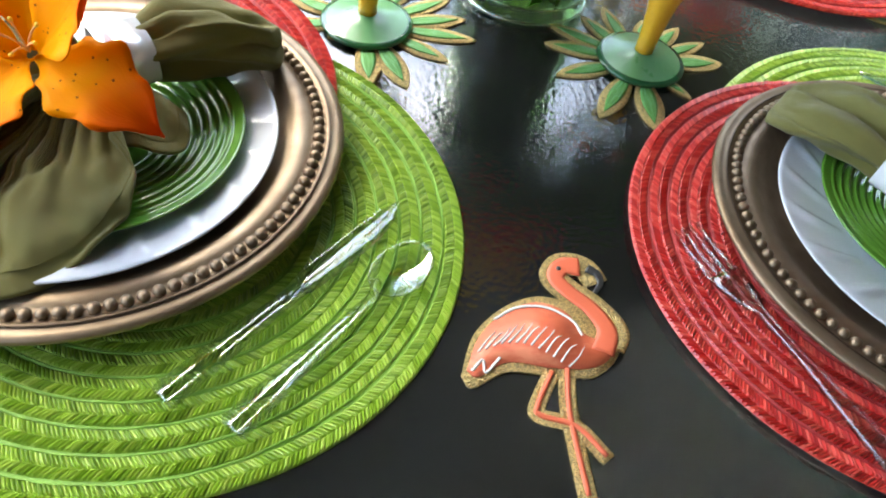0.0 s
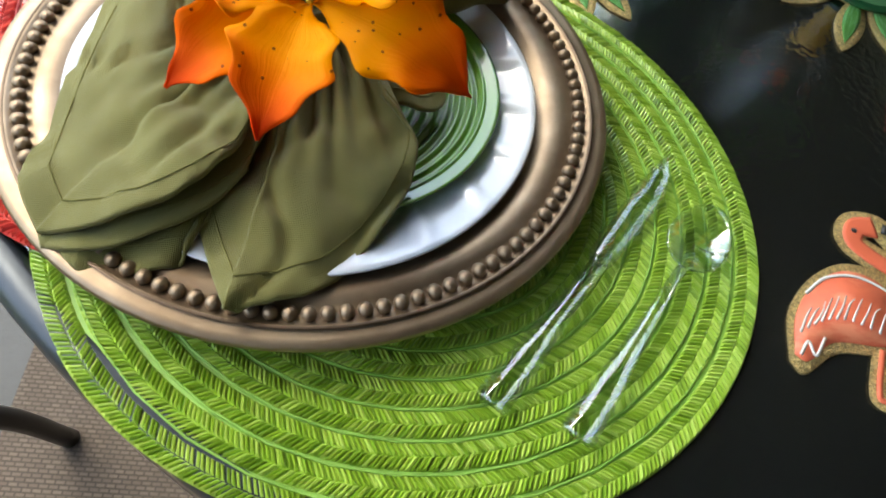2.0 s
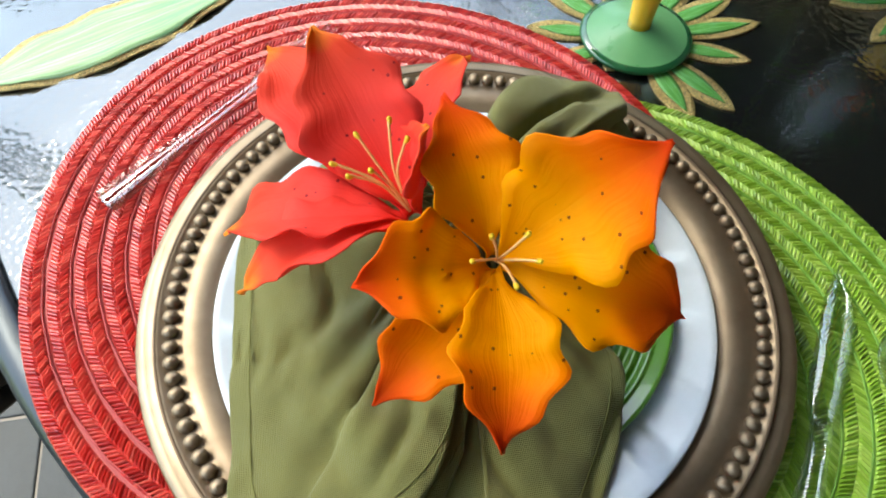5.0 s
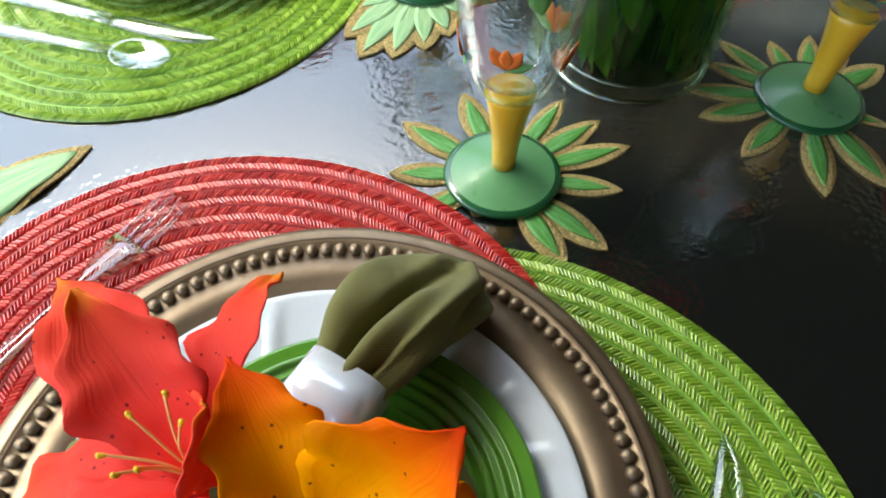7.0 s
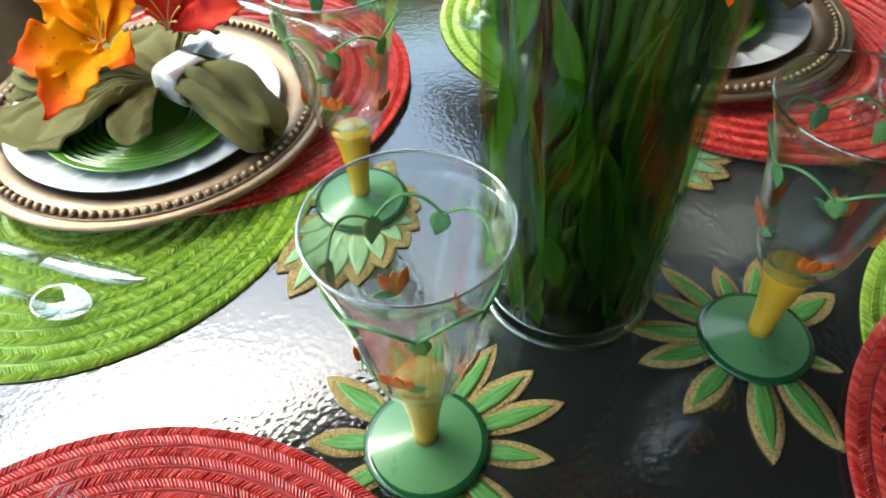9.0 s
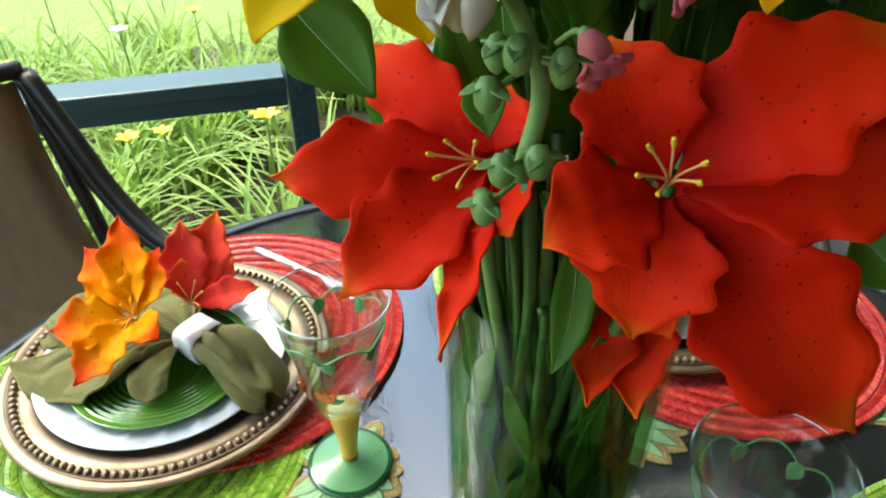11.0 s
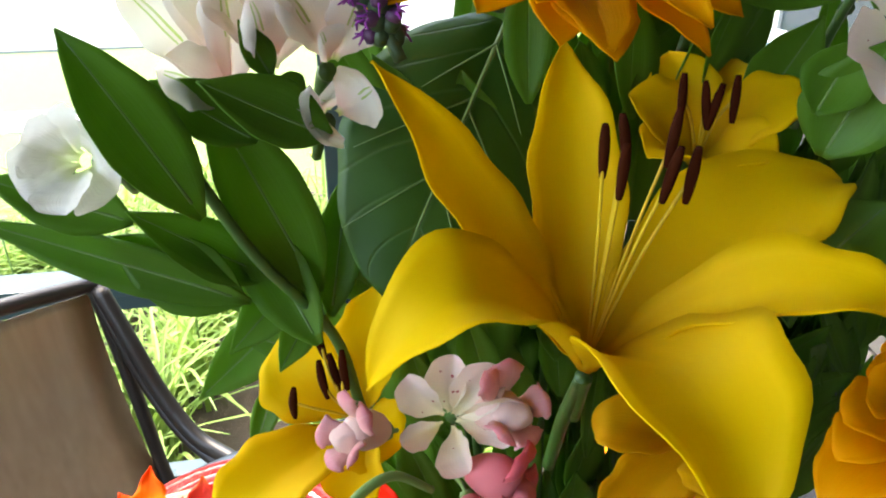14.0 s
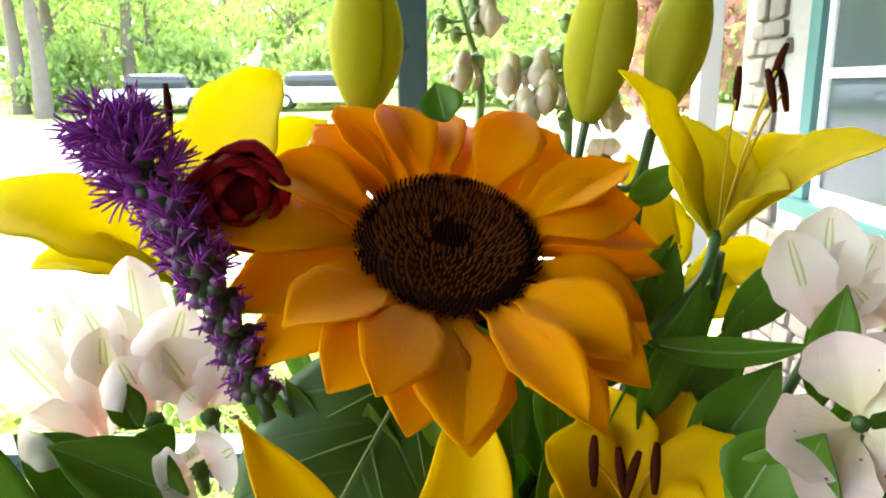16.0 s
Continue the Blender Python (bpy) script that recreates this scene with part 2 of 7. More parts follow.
def straw(name, dark, mid, light):
    """Braided paper straw: every strand a tone of its own."""
    n = Nodes(name)
    g = n.add("ShaderNodeNewGeometry")
    c = n.ramp(g.outputs["Random Per Island"], [(0.0, dark), (0.45, mid), (1.0, light)])
    c = n.mix(n.math("MULTIPLY", n.noise(9.0), 0.35), c, mid)
    n.bump(n.noise(900.0, 2.0), 0.35, 0.0006)
    return n.set(c, 0.32, 0.0, Specular_IOR_Level=0.7, Coat_Weight=0.35, Coat_Roughness=0.25)


def thin_glass(name, color, ior, rough, wobble, rim=0.75):
    """A thin clear wall: light goes straight through, and the surface mirrors by its Fresnel gloss."""
    n = Nodes(name)
    lw = n.add("ShaderNodeLayerWeight", Blend=0.5)
    edge = n.math("POWER", lw.outputs["Facing"], 2.6)
    gloss = n.math("ADD", n.math("MULTIPLY", edge, rim), (ior - 1) * 0.11)
    gl = n.add("ShaderNodeBsdfGlossy", Roughness=rough)
    tr = n.add("ShaderNodeBsdfTransparent")
    tr.inputs["Color"].default_value = (*color, 1)
    if wobble:
        b = n.add("ShaderNodeBump", Strength=wobble, Distance=0.002)
        n.link(n.noise(120.0, 2.0), b.inputs["Height"])
        n.link(b.outputs[0], gl.inputs["Normal"])
    m = n.add("ShaderNodeMixShader")
    n.link(gloss, m.inputs[0])
    n.link(tr.outputs[0], m.inputs[1])
    n.link(gl.outputs[0], m.inputs[2])
    n.link(m.outputs[0], n.out.inputs["Surface"])
    return n.mat


M = {}
M["straw_green"] = straw("green_straw", (0.15, 0.27, 0.014), (0.29, 0.45, 0.035), (0.48, 0.62, 0.12))
M["straw_red"] = straw("red_straw", (0.34, 0.008, 0.008), (0.58, 0.028, 0.022), (0.74, 0.13, 0.09))
M["thread_green"] = plain("green_thread", (0.25, 0.45, 0.07), 0.6)
M["thread_red"] = plain("red_thread", (0.42, 0.04, 0.04), 0.6)


def bronze():
    n = Nodes("antique_bronze")
    a, b = n.noise(14.0, 5.0), n.noise(90.0, 4.0, stretch=(1, 1, 3))
    c = n.ramp(a, [(0.3, (0.17, 0.115, 0.07)), (0.55, (0.30, 0.225, 0.15)), (0.8, (0.40, 0.32, 0.23))])
    c = n.mix(n.math("MULTIPLY", b, 0.5), c, (0.15, 0.09, 0.05))
    n.bump(b, 0.15, 0.0004)
    return n.set(c, n.math("ADD", n.math("MULTIPLY", b, 0.25), 0.33), 0.8)


M["bronze"] = bronze()
M["bronze_dark"] = plain("darkened_bronze", (0.10, 0.065, 0.04), 0.4, 0.7)
M["white_china"] = plain("white_china", (0.62, 0.65, 0.69), 0.12, vary=0.05, grain=0.02, Coat_Weight=0.4)
M["green_glaze"] = plain("green_glaze", (0.10, 0.26, 0.028), 0.14, vary=0.12, grain=0.03, Coat_Weight=0.6)


def linen(name, color):
    n = Nodes(name)
    uv = n.coords()
    wx = n.add("ShaderNodeTexWave", Scale=400.0, Distortion=1.2, Detail=2.0)
    wx.bands_direction = "X"
    wy = n.add("ShaderNodeTexWave", Scale=400.0, Distortion=1.2, Detail=2.0)
    wy.bands_direction = "Y"
    n.link(uv, wx.inputs["Vector"])
    n.link(uv, wy.inputs["Vector"])
    weave = n.math("ADD", wx.outputs["Fac"], wy.outputs["Fac"])
    c = n.mix(n.noise(26.0), tuple(x * 0.72 for x in color), tuple(x * 1.15 for x in color))
    c = n.mix(n.math("MULTIPLY", weave, 0.3), c, tuple(x * 0.4 for x in color))
    n.bump(n.math("ADD", n.math("MULTIPLY", weave, 0.8), n.math("MULTIPLY", n.noise(40.0, 3.0), 3.0)), 0.55, 0.0008)
    return n.set(c, 0.88, 0.0, Sheen_Weight=0.15)


M["linen"] = linen("olive_linen", (0.195, 0.180, 0.040))
M["linen_seam"] = plain("olive_seam", (0.15, 0.138, 0.032), 0.9)
M["chrome"] = plain("polished_steel", (0.80, 0.81, 0.83), 0.10, 1.0, vary=0.05, grain=0.02)
M["ring_silver"] = plain("silver_white_enamel", (0.86, 0.88, 0.92), 0.16, 0.25, vary=0.04, grain=0.02, Coat_Weight=0.6)
M["black_metal"] = plain("dark_painted_metal", (0.025, 0.032, 0.042), 0.35, 0.3, grain=0.1)
M["brown_metal"] = plain("dark_bronze_paint", (0.032, 0.028, 0.025), 0.4, 0.3, grain=0.1)
M["plastic"] = thin_glass("clear_plastic", (0.94, 0.98, 0.98), 2.4, 0.05, 0.015)
M["goblet_rim"] = thin_glass("goblet_rim_glass", (0.85, 0.92, 0.90), 4.5, 0.03, 0.0)
M["vase_glass"] = thin_glass("vase_glass", (0.86, 0.92, 0.86), 1.3, 0.0, 0.0, 0.15)
M["goblet_glass"] = thin_glass("goblet_glass", (0.95, 0.98, 0.97), 1.45, 0.0, 0.0)
M["water"] = thin_glass("water", (0.66, 0.78, 0.52), 1.1, 0.0, 0.0, 0.1)


def table_glass():
    n = Nodes("pebbled_grey_glass")
    v = n.add("ShaderNodeTexVoronoi", Scale=260.0)
    v.feature = "SMOOTH_F1"
    n.link(n.coords(), v.inputs["Vector"])
    n.bump(n.math("ADD", v.outputs["Distance"], n.math("MULTIPLY", n.noise(120.0), 0.8)), 0.15, 0.0015)
    return n.set((0.11, 0.12, 0.118), 0.10, 0.0, Transmission_Weight=0.94, IOR=2.1)


M["table_glass"] = table_glass()


def glitter(name, color):
    n = Nodes(name)
    v = n.add("ShaderNodeTexVoronoi", Scale=1100.0)
    n.link(n.coords(), v.inputs["Vector"])
    c = n.mix(v.outputs["Color"], tuple(x * 0.25 for x in color), tuple(min(1, x * 2.1) for x in color))
    c = n.mix(0.25, c, color)
    n.bump(v.outputs["Distance"], 0.9, 0.0015)
    return n.set(c, 0.35, 0.55)


M["gold_glitter"] = glitter("gold_glitter", (0.48, 0.34, 0.13))


def painted(name, a, b, c3, streak=(2.0, 22.0, 1.0)):
    """A hand-painted cut-out: brushed tones."""
    n = Nodes(name)
    uv = n.coords("UV")
    c = n.ramp(n.noise(1.0, 3.0, vector=uv, stretch=streak), [(0.36, a), (0.52, c3), (0.66, b)])
    c = n.mix(n.math("MULTIPLY", n.noise(70.0), 0.3), c, c3)
    n.bump(n.noise(300.0), 0.15, 0.0006)
    return n.set(c, 0.55, 0.0)


M["leaf_paint"] = painted("brushed_leaf_paint", (0.035, 0.16, 0.015), (0.24, 0.52, 0.30), (0.08, 0.26, 0.03))
M["leaf_paint_pale"] = painted("pale_leaf_paint", (0.14, 0.34, 0.16), (0.36, 0.55, 0.36), (0.28, 0.42, 0.18))
M["flamingo_paint"] = painted("flamingo_paint", (0.72, 0.16, 0.07), (0.80, 0.27, 0.14), (0.66, 0.13, 0.06), (4.0, 8.0, 1.0))
M["white_paint"] = plain("white_brush_paint", (0.80, 0.76, 0.70), 0.5)
M["black_paint"] = plain("black_paint", (0.03, 0.03, 0.03), 0.4)
M["green_enamel"] = plain("green_glass_paint", (0.11, 0.28, 0.11), 0.3, vary=0.2, Coat_Weight=0.3)
M["green_enamel_dark"] = plain("dark_green_glass_paint", (0.015, 0.085, 0.03), 0.12, vary=0.2, Coat_Weight=0.5)
M["yellow_enamel"] = plain("yellow_glass_paint", (0.80, 0.45, 0.03), 0.2, vary=0.15, grain=0.1, Coat_Weight=0.4)
M["orange_enamel"] = plain("orange_glass_paint", (0.75, 0.16, 0.03), 0.25)
M["teal_enamel"] = plain("leaf_glass_paint", (0.16, 0.38, 0.13), 0.25)

M["petal_orange"] = petal_mat("orange_silk_petal", [(0.05, (0.93, 0.38, 0.001)), (0.45, (0.95, 0.34, 0.001)), (0.70, (0.93, 0.15, 0.002)), (0.94, (0.80, 0.025, 0.003))], vein=0.03, spots=(0.16, 0.03, 0.01))
M["petal_rose"] = petal_mat("rose_silk_petal", [(0.05, (0.80, 0.030, 0.022)), (0.5, (0.84, 0.065, 0.050)), (0.85, (0.86, 0.08, 0.035)), (1.0, (0.90, 0.28, 0.02))], vein=0.05, spots=(0.2, 0.01, 0.02))
M["petal_red"] = petal_mat("red_silk_petal", [(0.05, (0.50, 0.004, 0.002)), (0.5, (0.80, 0.018, 0.003)), (0.85, (0.84, 0.035, 0.004)), (1.0, (0.86, 0.16, 0.008))], spots=(0.25, 0.004, 0.002), vein=0.05, glow=0.22, fine=0.35)
M["petal_yellow"] = petal_mat("yellow_lily_petal", [(0.0, (0.68, 0.42, 0.008)), (0.35, (0.86, 0.57, 0.006)), (0.8, (0.90, 0.64, 0.004)), (1.0, (0.90, 0.62, 0.006))], vein=0.04, glow=0.45, fine=0.12)
M["petal_pale"] = petal_mat("pale_yellow_lily_petal", [(0.0, (0.60, 0.58, 0.05)), (0.4, (0.84, 0.70, 0.04)), (1.0, (0.88, 0.76, 0.04))], vein=0.06, glow=0.65, fine=0.2)
M["petal_amber"] = petal_mat("amber_lily_petal", [(0.0, (0.66, 0.36, 0.006)), (0.5, (0.84, 0.48, 0.005)), (1.0, (0.84, 0.42, 0.006))], vein=0.08, glow=0.3)
M["ray_petal"] = petal_mat("sunflower_ray", [(0.0, (0.82, 0.29, 0.002)), (0.25, (0.92, 0.43, 0.002)), (1.0, (0.93, 0.48, 0.003))], vein=0.06, glow=0.5, fine=0.3)
M["petal_pink"] = petal_mat("pink_snapdragon_petal", [(0.0, (0.82, 0.58, 0.52)), (0.5, (0.82, 0.40, 0.41)), (1.0, (0.76, 0.24, 0.29))], vein=0.15, glow=0.35)
M["petal_deep_pink"] = petal_mat("deep_pink_snapdragon_petal", [(0.0, (0.72, 0.20, 0.22)), (0.5, (0.74, 0.17, 0.20)), (1.0, (0.66, 0.09, 0.12))], vein=0.12, glow=0.3)
M["petal_blush"] = petal_mat("blush_petal", [(0.0, (0.45, 0.50, 0.15)), (0.12, (0.84, 0.58, 0.55)), (0.4, (0.87, 0.74, 0.70)), (0.7, (0.88, 0.82, 0.78)), (1.0, (0.87, 0.73, 0.69))], vein=0.05, glow=0.65, streak=(0.35, 0.48, 0.05))
M["petal_white"] = petal_mat("white_petal", [(0.0, (0.60, 0.66, 0.25)), (0.3, (0.82, 0.78, 0.72)), (1.0, (0.84, 0.78, 0.76))], vein=0.06, glow=0.4)
M["petal_throat"] = petal_mat("streaked_throat_petal", [(0.0, (0.80, 0.75, 0.45)), (0.5, (0.83, 0.70, 0.62)), (1.0, (0.82, 0.60, 0.58))], spots=(0.35, 0.02, 0.04), vein=0.1, glow=0.4)
M["petal_bud"] = petal_mat("cream_bud_petal", [(0.0, (0.52, 0.54, 0.22)), (0.3, (0.82, 0.76, 0.62)), (0.75, (0.84, 0.70, 0.62)), (1.0, (0.62, 0.60, 0.32))], vein=0.08, glow=0.3)
M["bud_cream"] = plain("cream_bud", (0.62, 0.52, 0.33), 0.5, vary=0.35, scale=90)
M["rose_deep"] = petal_mat("deep_red_rose_petal", [(0.0, (0.16, 0.004, 0.008)), (1.0, (0.36, 0.010, 0.015))], vein=0.05, rough=0.6, glow=0.1)
M["liatris"] = petal_mat("purple_floret", [(0.0, (0.34, 0.06, 0.40)), (0.5, (0.50, 0.13, 0.62)), (1.0, (0.62, 0.28, 0.74))], vein=0.1)
M["liatris_bud"] = plain("purple_bud", (0.085, 0.022, 0.085), 0.5, scale=90)
M["calyx"] = plain("dark_green_calyx", (0.035, 0.07, 0.025), 0.5, scale=80)
M["anther"] = plain("rust_brown_anther", (0.050, 0.011, 0.004), 0.95, scale=300, grain=0.7, depth=0.001, Specular_IOR_Level=0.04)
M["filament"] = plain("yellow_green_filament", (0.72, 0.48, 0.015), 0.5)
M["filament_pale"] = plain("pale_orange_filament", (0.78, 0.42, 0.14), 0.5)
M["stem"] = plain("green_stem", (0.045, 0.115, 0.018), 0.45, scale=60)
M["stem_pale"] = plain("pale_green_stem", (0.16, 0.27, 0.07), 0.5, scale=60)
M["leaf"] = leaf_mat("lily_leaf", (0.050, 0.140, 0.006), (0.115, 0.26, 0.016), 0.42)
M["leaf_bright"] = leaf_mat("bright_leaf", (0.08, 0.20, 0.015), (0.15, 0.30, 0.03), 0.45)
M["leaf_round"] = leaf_mat("sunflower_leaf", (0.020, 0.062, 0.006), (0.044, 0.112, 0.012), 0.14, 0.5, (0.12, 0.20, 0.06), True, 40.0)
M["disc_brown"] = plain("sunflower_disc", (0.060, 0.020, 0.007), 0.9, scale=150, Specular_IOR_Level=0.05)
M["floret_dark"] = plain("dark_disc_floret", (0.022, 0.008, 0.004), 0.9, scale=300, Specular_IOR_Level=0.05)
M["floret_rust"] = plain("rust_disc_floret", (0.19, 0.055, 0.010), 0.9, scale=300, Specular_IOR_Level=0.05)

# ---------- porch and garden materials ----------
M["slate"] = plain("grey_slate", (0.040, 0.043, 0.047), 0.55, vary=0.6, scale=6, grain=0.6, depth=0.003, Specular_IOR_Level=0.15)
M["grout"] = plain("grey_grout", (0.17, 0.15, 0.13), 0.9, scale=20)
M["teal_wood"] = plain("dark_teal_painted_wood", (0.030, 0.060, 0.062), 0.3, vary=0.15, scale=8, grain=0.15)
M["teal_bright"] = plain("teal_window_paint", (0.020, 0.105, 0.10), 0.35, vary=0.15, scale=8)
M["white_wood"] = plain("white_painted_wood", (0.78, 0.79, 0.78), 0.4, vary=0.06, scale=8, grain=0.1)
M["ceiling"] = plain("brown_stained_boards", (0.06, 0.045, 0.035), 0.6, vary=0.2, scale=6)
M["stone"] = plain("tan_grey_stone", (0.17, 0.15, 0.125), 0.85, vary=0.35, scale=9, grain=0.8, depth=0.01)
# tone of the unseen south wall, chosen for the light it bounces back
M["unseen_wall"] = plain("tan_unseen_wall", (0.20, 0.17, 0.13), 0.6, vary=0.12, scale=4)
M["mortar"] = plain("pale_mortar", (0.24, 0.225, 0.20), 0.95, scale=20)
M["asphalt"] = plain("pale_road", (0.22, 0.22, 0.215), 0.9, vary=0.12, scale=0.6)
M["concrete"] = plain("pale_concrete_path", (0.50, 0.46, 0.43), 0.9, vary=0.1, scale=2)
M["bark"] = plain("grey_bark", (0.16, 0.13, 0.10), 0.95, vary=0.4, scale=3, grain=0.8, depth=0.02)
M["car_white"] = plain("white_car_paint", (0.75, 0.76, 0.77), 0.25, vary=0.03, Coat_Weight=0.5)
M["car_glass"] = plain("dark_car_glass", (0.03, 0.035, 0.04), 0.08)
M["tyre"] = plain("black_rubber", (0.025, 0.025, 0.025), 0.8)
M["window_pane"] = plain("dark_window_glass", (0.05, 0.065, 0.07), 0.04, vary=0.1, scale=2, grain=0.02)
M["soil"] = plain("dark_garden_soil", (0.07, 0.05, 0.035), 0.95, vary=0.4, scale=12, grain=0.9, depth=0.01)


def lawn_mat():
    n = Nodes("mown_lawn")
    c = n.mix(n.noise(0.35), (0.16, 0.24, 0.045), (0.26, 0.34, 0.075))
    c = n.mix(n.math("MULTIPLY", n.noise(40.0, 3.0), 0.6), c, (0.10, 0.17, 0.03))
    n.bump(n.noise(70.0, 3.0), 0.9, 0.03)
    return n.set(c, 0.8)


M["lawn"] = lawn_mat()


def sling_mat():
    n = Nodes("woven_sling")
    wx = n.add("ShaderNodeTexWave", Scale=130.0, Distortion=0.4)
    wy = n.add("ShaderNodeTexWave", Scale=130.0, Distortion=0.4)
    wy.bands_direction = "Z"
    n.link(n.coords(), wx.inputs["Vector"])
    n.link(n.coords(), wy.inputs["Vector"])
    w = n.math("MULTIPLY", wx.outputs["Fac"], wy.outputs["Fac"])
    c = n.mix(n.noise(1.0, 2.0, stretch=(60, 60, 3)), (0.40, 0.28, 0.16), (0.58, 0.44, 0.28))
    c = n.mix(n.math("MULTIPLY", w, 0.5), c, (0.16, 0.11, 0.06))
    n.bump(w, 0.3, 0.0008)
    return n.set(c, 0.7)


def rug_mat():
    n = Nodes("flat_woven_rug")
    b = n.add("ShaderNodeTexBrick", Scale=38.0)
    b.inputs["Color1"].default_value = (0.085, 0.065, 0.05, 1)
    b.inputs["Color2"].default_value = (0.055, 0.041, 0.031, 1)
    b.inputs["Mortar"].default_value = (0.022, 0.016, 0.012, 1)
    b.inputs["Mortar Size"].default_value = 0.05
    n.link(n.coords(), b.inputs["Vector"])
    c = n.mix(n.math("MULTIPLY", n.noise(60.0), 0.6), b.outputs["Color"], (0.05, 0.038, 0.028))
    n.bump(n.noise(150.0), 0.6, 0.003)
    return n.set(c, 0.95)


M["sling"] = sling_mat()
M["rug"] = rug_mat()

# ---------- ground, path, road ----------
def land(y):
    """The garden's height: level by the porch, then gently rising."""
    return -0.35 + (0.0 if y < 10 else 1.45 * min(1, (y - 10) / 30) + 0.01 * max(0, y - 40))


bm = bmesh.new()
ys = [-400, -60, -10, 0, 3, 6, 10, 14, 18, 22, 26, 30, 35, 40, 60, 120, 400]
xs = [-400, -120, -60, -30, -15, -8, -3, 0, 3, 8, 15, 30, 60, 120, 400]
rows = [[bm.verts.new((x, y, land(y))) for x in xs] for y in ys]
for a, b in zip(rows, rows[1:]):
    for k in range(len(xs) - 1):
        bm.faces.new((a[k], a[k + 1], b[k + 1], b[k]))
tagged(part("ground", bm, M["lawn"]), "sunlit green mown lawn round the porch", "lawn", kind="structure")


def strip(name, label, category, y0, y1, lift, material, x0=-60, x1=60, skew=0.0, steps=6):
    bm = bmesh.new()
    top, n = [], 24
    for i in range(steps + 1):
        y = y0 + (y1 - y0) * i / steps
        top.append([bm.verts.new((x0 + (x1 - x0) * k / n, y + skew * (x0 + (x1 - x0) * k / n), land(y) + lift)) for k in range(n + 1)])
    for a, b in zip(top, top[1:]):
        for k in range(n):
            bm.faces.new((a[k], a[k + 1], b[k + 1], b[k]))
    made = bmesh.ops.extrude_face_region(bm, geom=bm.faces[:])["geom"]
    bmesh.ops.translate(bm, verts=[v for v in made if isinstance(v, bmesh.types.BMVert)], vec=(0, 0, -0.05))
    bmesh.ops.recalc_face_normals(bm, faces=bm.faces[:])
    return tagged(part(name, bm, material, smooth=False), label, category, kind="structure")


strip("garden_path", "pale concrete path across the lawn", "path", 7.3, 8.1, 0.02, M["concrete"], -30, 1.8, 0.03, 2)
strip("road", "pale sunlit street beyond the lawn", "road", 11.5, 25, 0.03, M["asphalt"], -80, 80, 0.04, 8)

# ---------- porch floor ----------
floor_top = 0.0
bm = bmesh.new()
box(bm, -2.2, -2.6, -0.40, 2.2, 2.05, -0.007)
floor = tagged(part("floor", bm, M["grout"], smooth=False), "grey slate tile porch floor with pale joints", "floor", kind="structure")
rail_y, rail_z = 1.90, 0.675

bm = bmesh.new()
box(bm, -1.40, -2.65, 2.55, 2.3, 1.62, 2.65)
tagged(part("ceiling", bm, M["ceiling"], smooth=False), "brown boarded porch ceiling", "ceiling", kind="structure")
# unseen wall, added to close the porch and limit the fill light
bm = bmesh.new()
box(bm, -2.2, -2.75, 0.0, 2.2, -2.62, 2.55)
tagged(part("unseen_wall_south", bm, M["unseen_wall"], smooth=False), "unseen tan wall added behind the porch", "wall", kind="structure")

# unseen low wall, added to hold back sky light from the southwest
bm = bmesh.new()
box(bm, -2.32, -2.62, -0.4, -2.2, -0.35, 1.0)
tagged(part("unseen_wall_west", bm, M["stone"], smooth=False), "unseen low stone wall added to block light", "wall", kind="structure")

# unseen eave, added so that the stone wall below lies in shade
bm = bmesh.new()
box(bm, 1.05, 1.63, 2.72, 2.5, 5.6, 2.82)
tagged(part("eave", bm, M["ceiling"], smooth=False), "unseen brown boarded eave added to shade the house wall", "eave", kind="structure")

# rail and posts at the far side
rail = thing("porch_rail", "dark teal painted wooden porch rail between posts", "railing", kind="structure")
bm = bmesh.new()
box(bm, -2.2, rail_y, rail_z - 0.035, 0.045, rail_y + 0.10, rail_z, 0.004)
part("rail_cap", bm, M["teal_wood"], rail, smooth=False)
bm = bmesh.new()
box(bm, -2.2, rail_y + 0.012, rail_z - 0.075, 0.045, rail_y + 0.085, rail_z - 0.037, 0.003)
part("rail_board", bm, M["teal_wood"], rail, smooth=False)
bm = bmesh.new()
box(bm, 0.112, rail_y, rail_z - 0.035, 2.2, rail_y + 0.10, rail_z, 0.004)
part("rail_cap", bm, M["teal_wood"], rail, smooth=False)
bm = bmesh.new()
box(bm, -2.2, rail_y + 0.02, 0.0, 2.2, rail_y + 0.08, 0.07, 0.003)
part("bottom_rail", bm, M["teal_wood"], rail, smooth=False)


def post(x0, x1, y0, y1, material, label, name="porch_post"):
    ob = thing(name, label, "post", kind="structure")
    bm = bmesh.new()
    box(bm, x0, y0, 0.0, x1, y1, 2.55, 0.004)
    part("shaft", bm, material, ob, smooth=False)
    bm = bmesh.new()
    box(bm, x0 - 0.012, y0 - 0.012, 0.0, x1 + 0.012, y1 + 0.012, 0.055, 0.003)
    part("foot", bm, material, ob, smooth=False)
    return ob


post(0.047, 0.110, rail_y - 0.002, rail_y + 0.085, M["teal_wood"], "dark teal painted square porch post")
post(-2.2, -2.12, rail_y, rail_y + 0.08, M["teal_wood"], "dark teal painted square porch post at the corner")
post(0.735, 0.785, 2.06, 2.11, M["white_wood"], "white painted slim porch column", "porch_column")

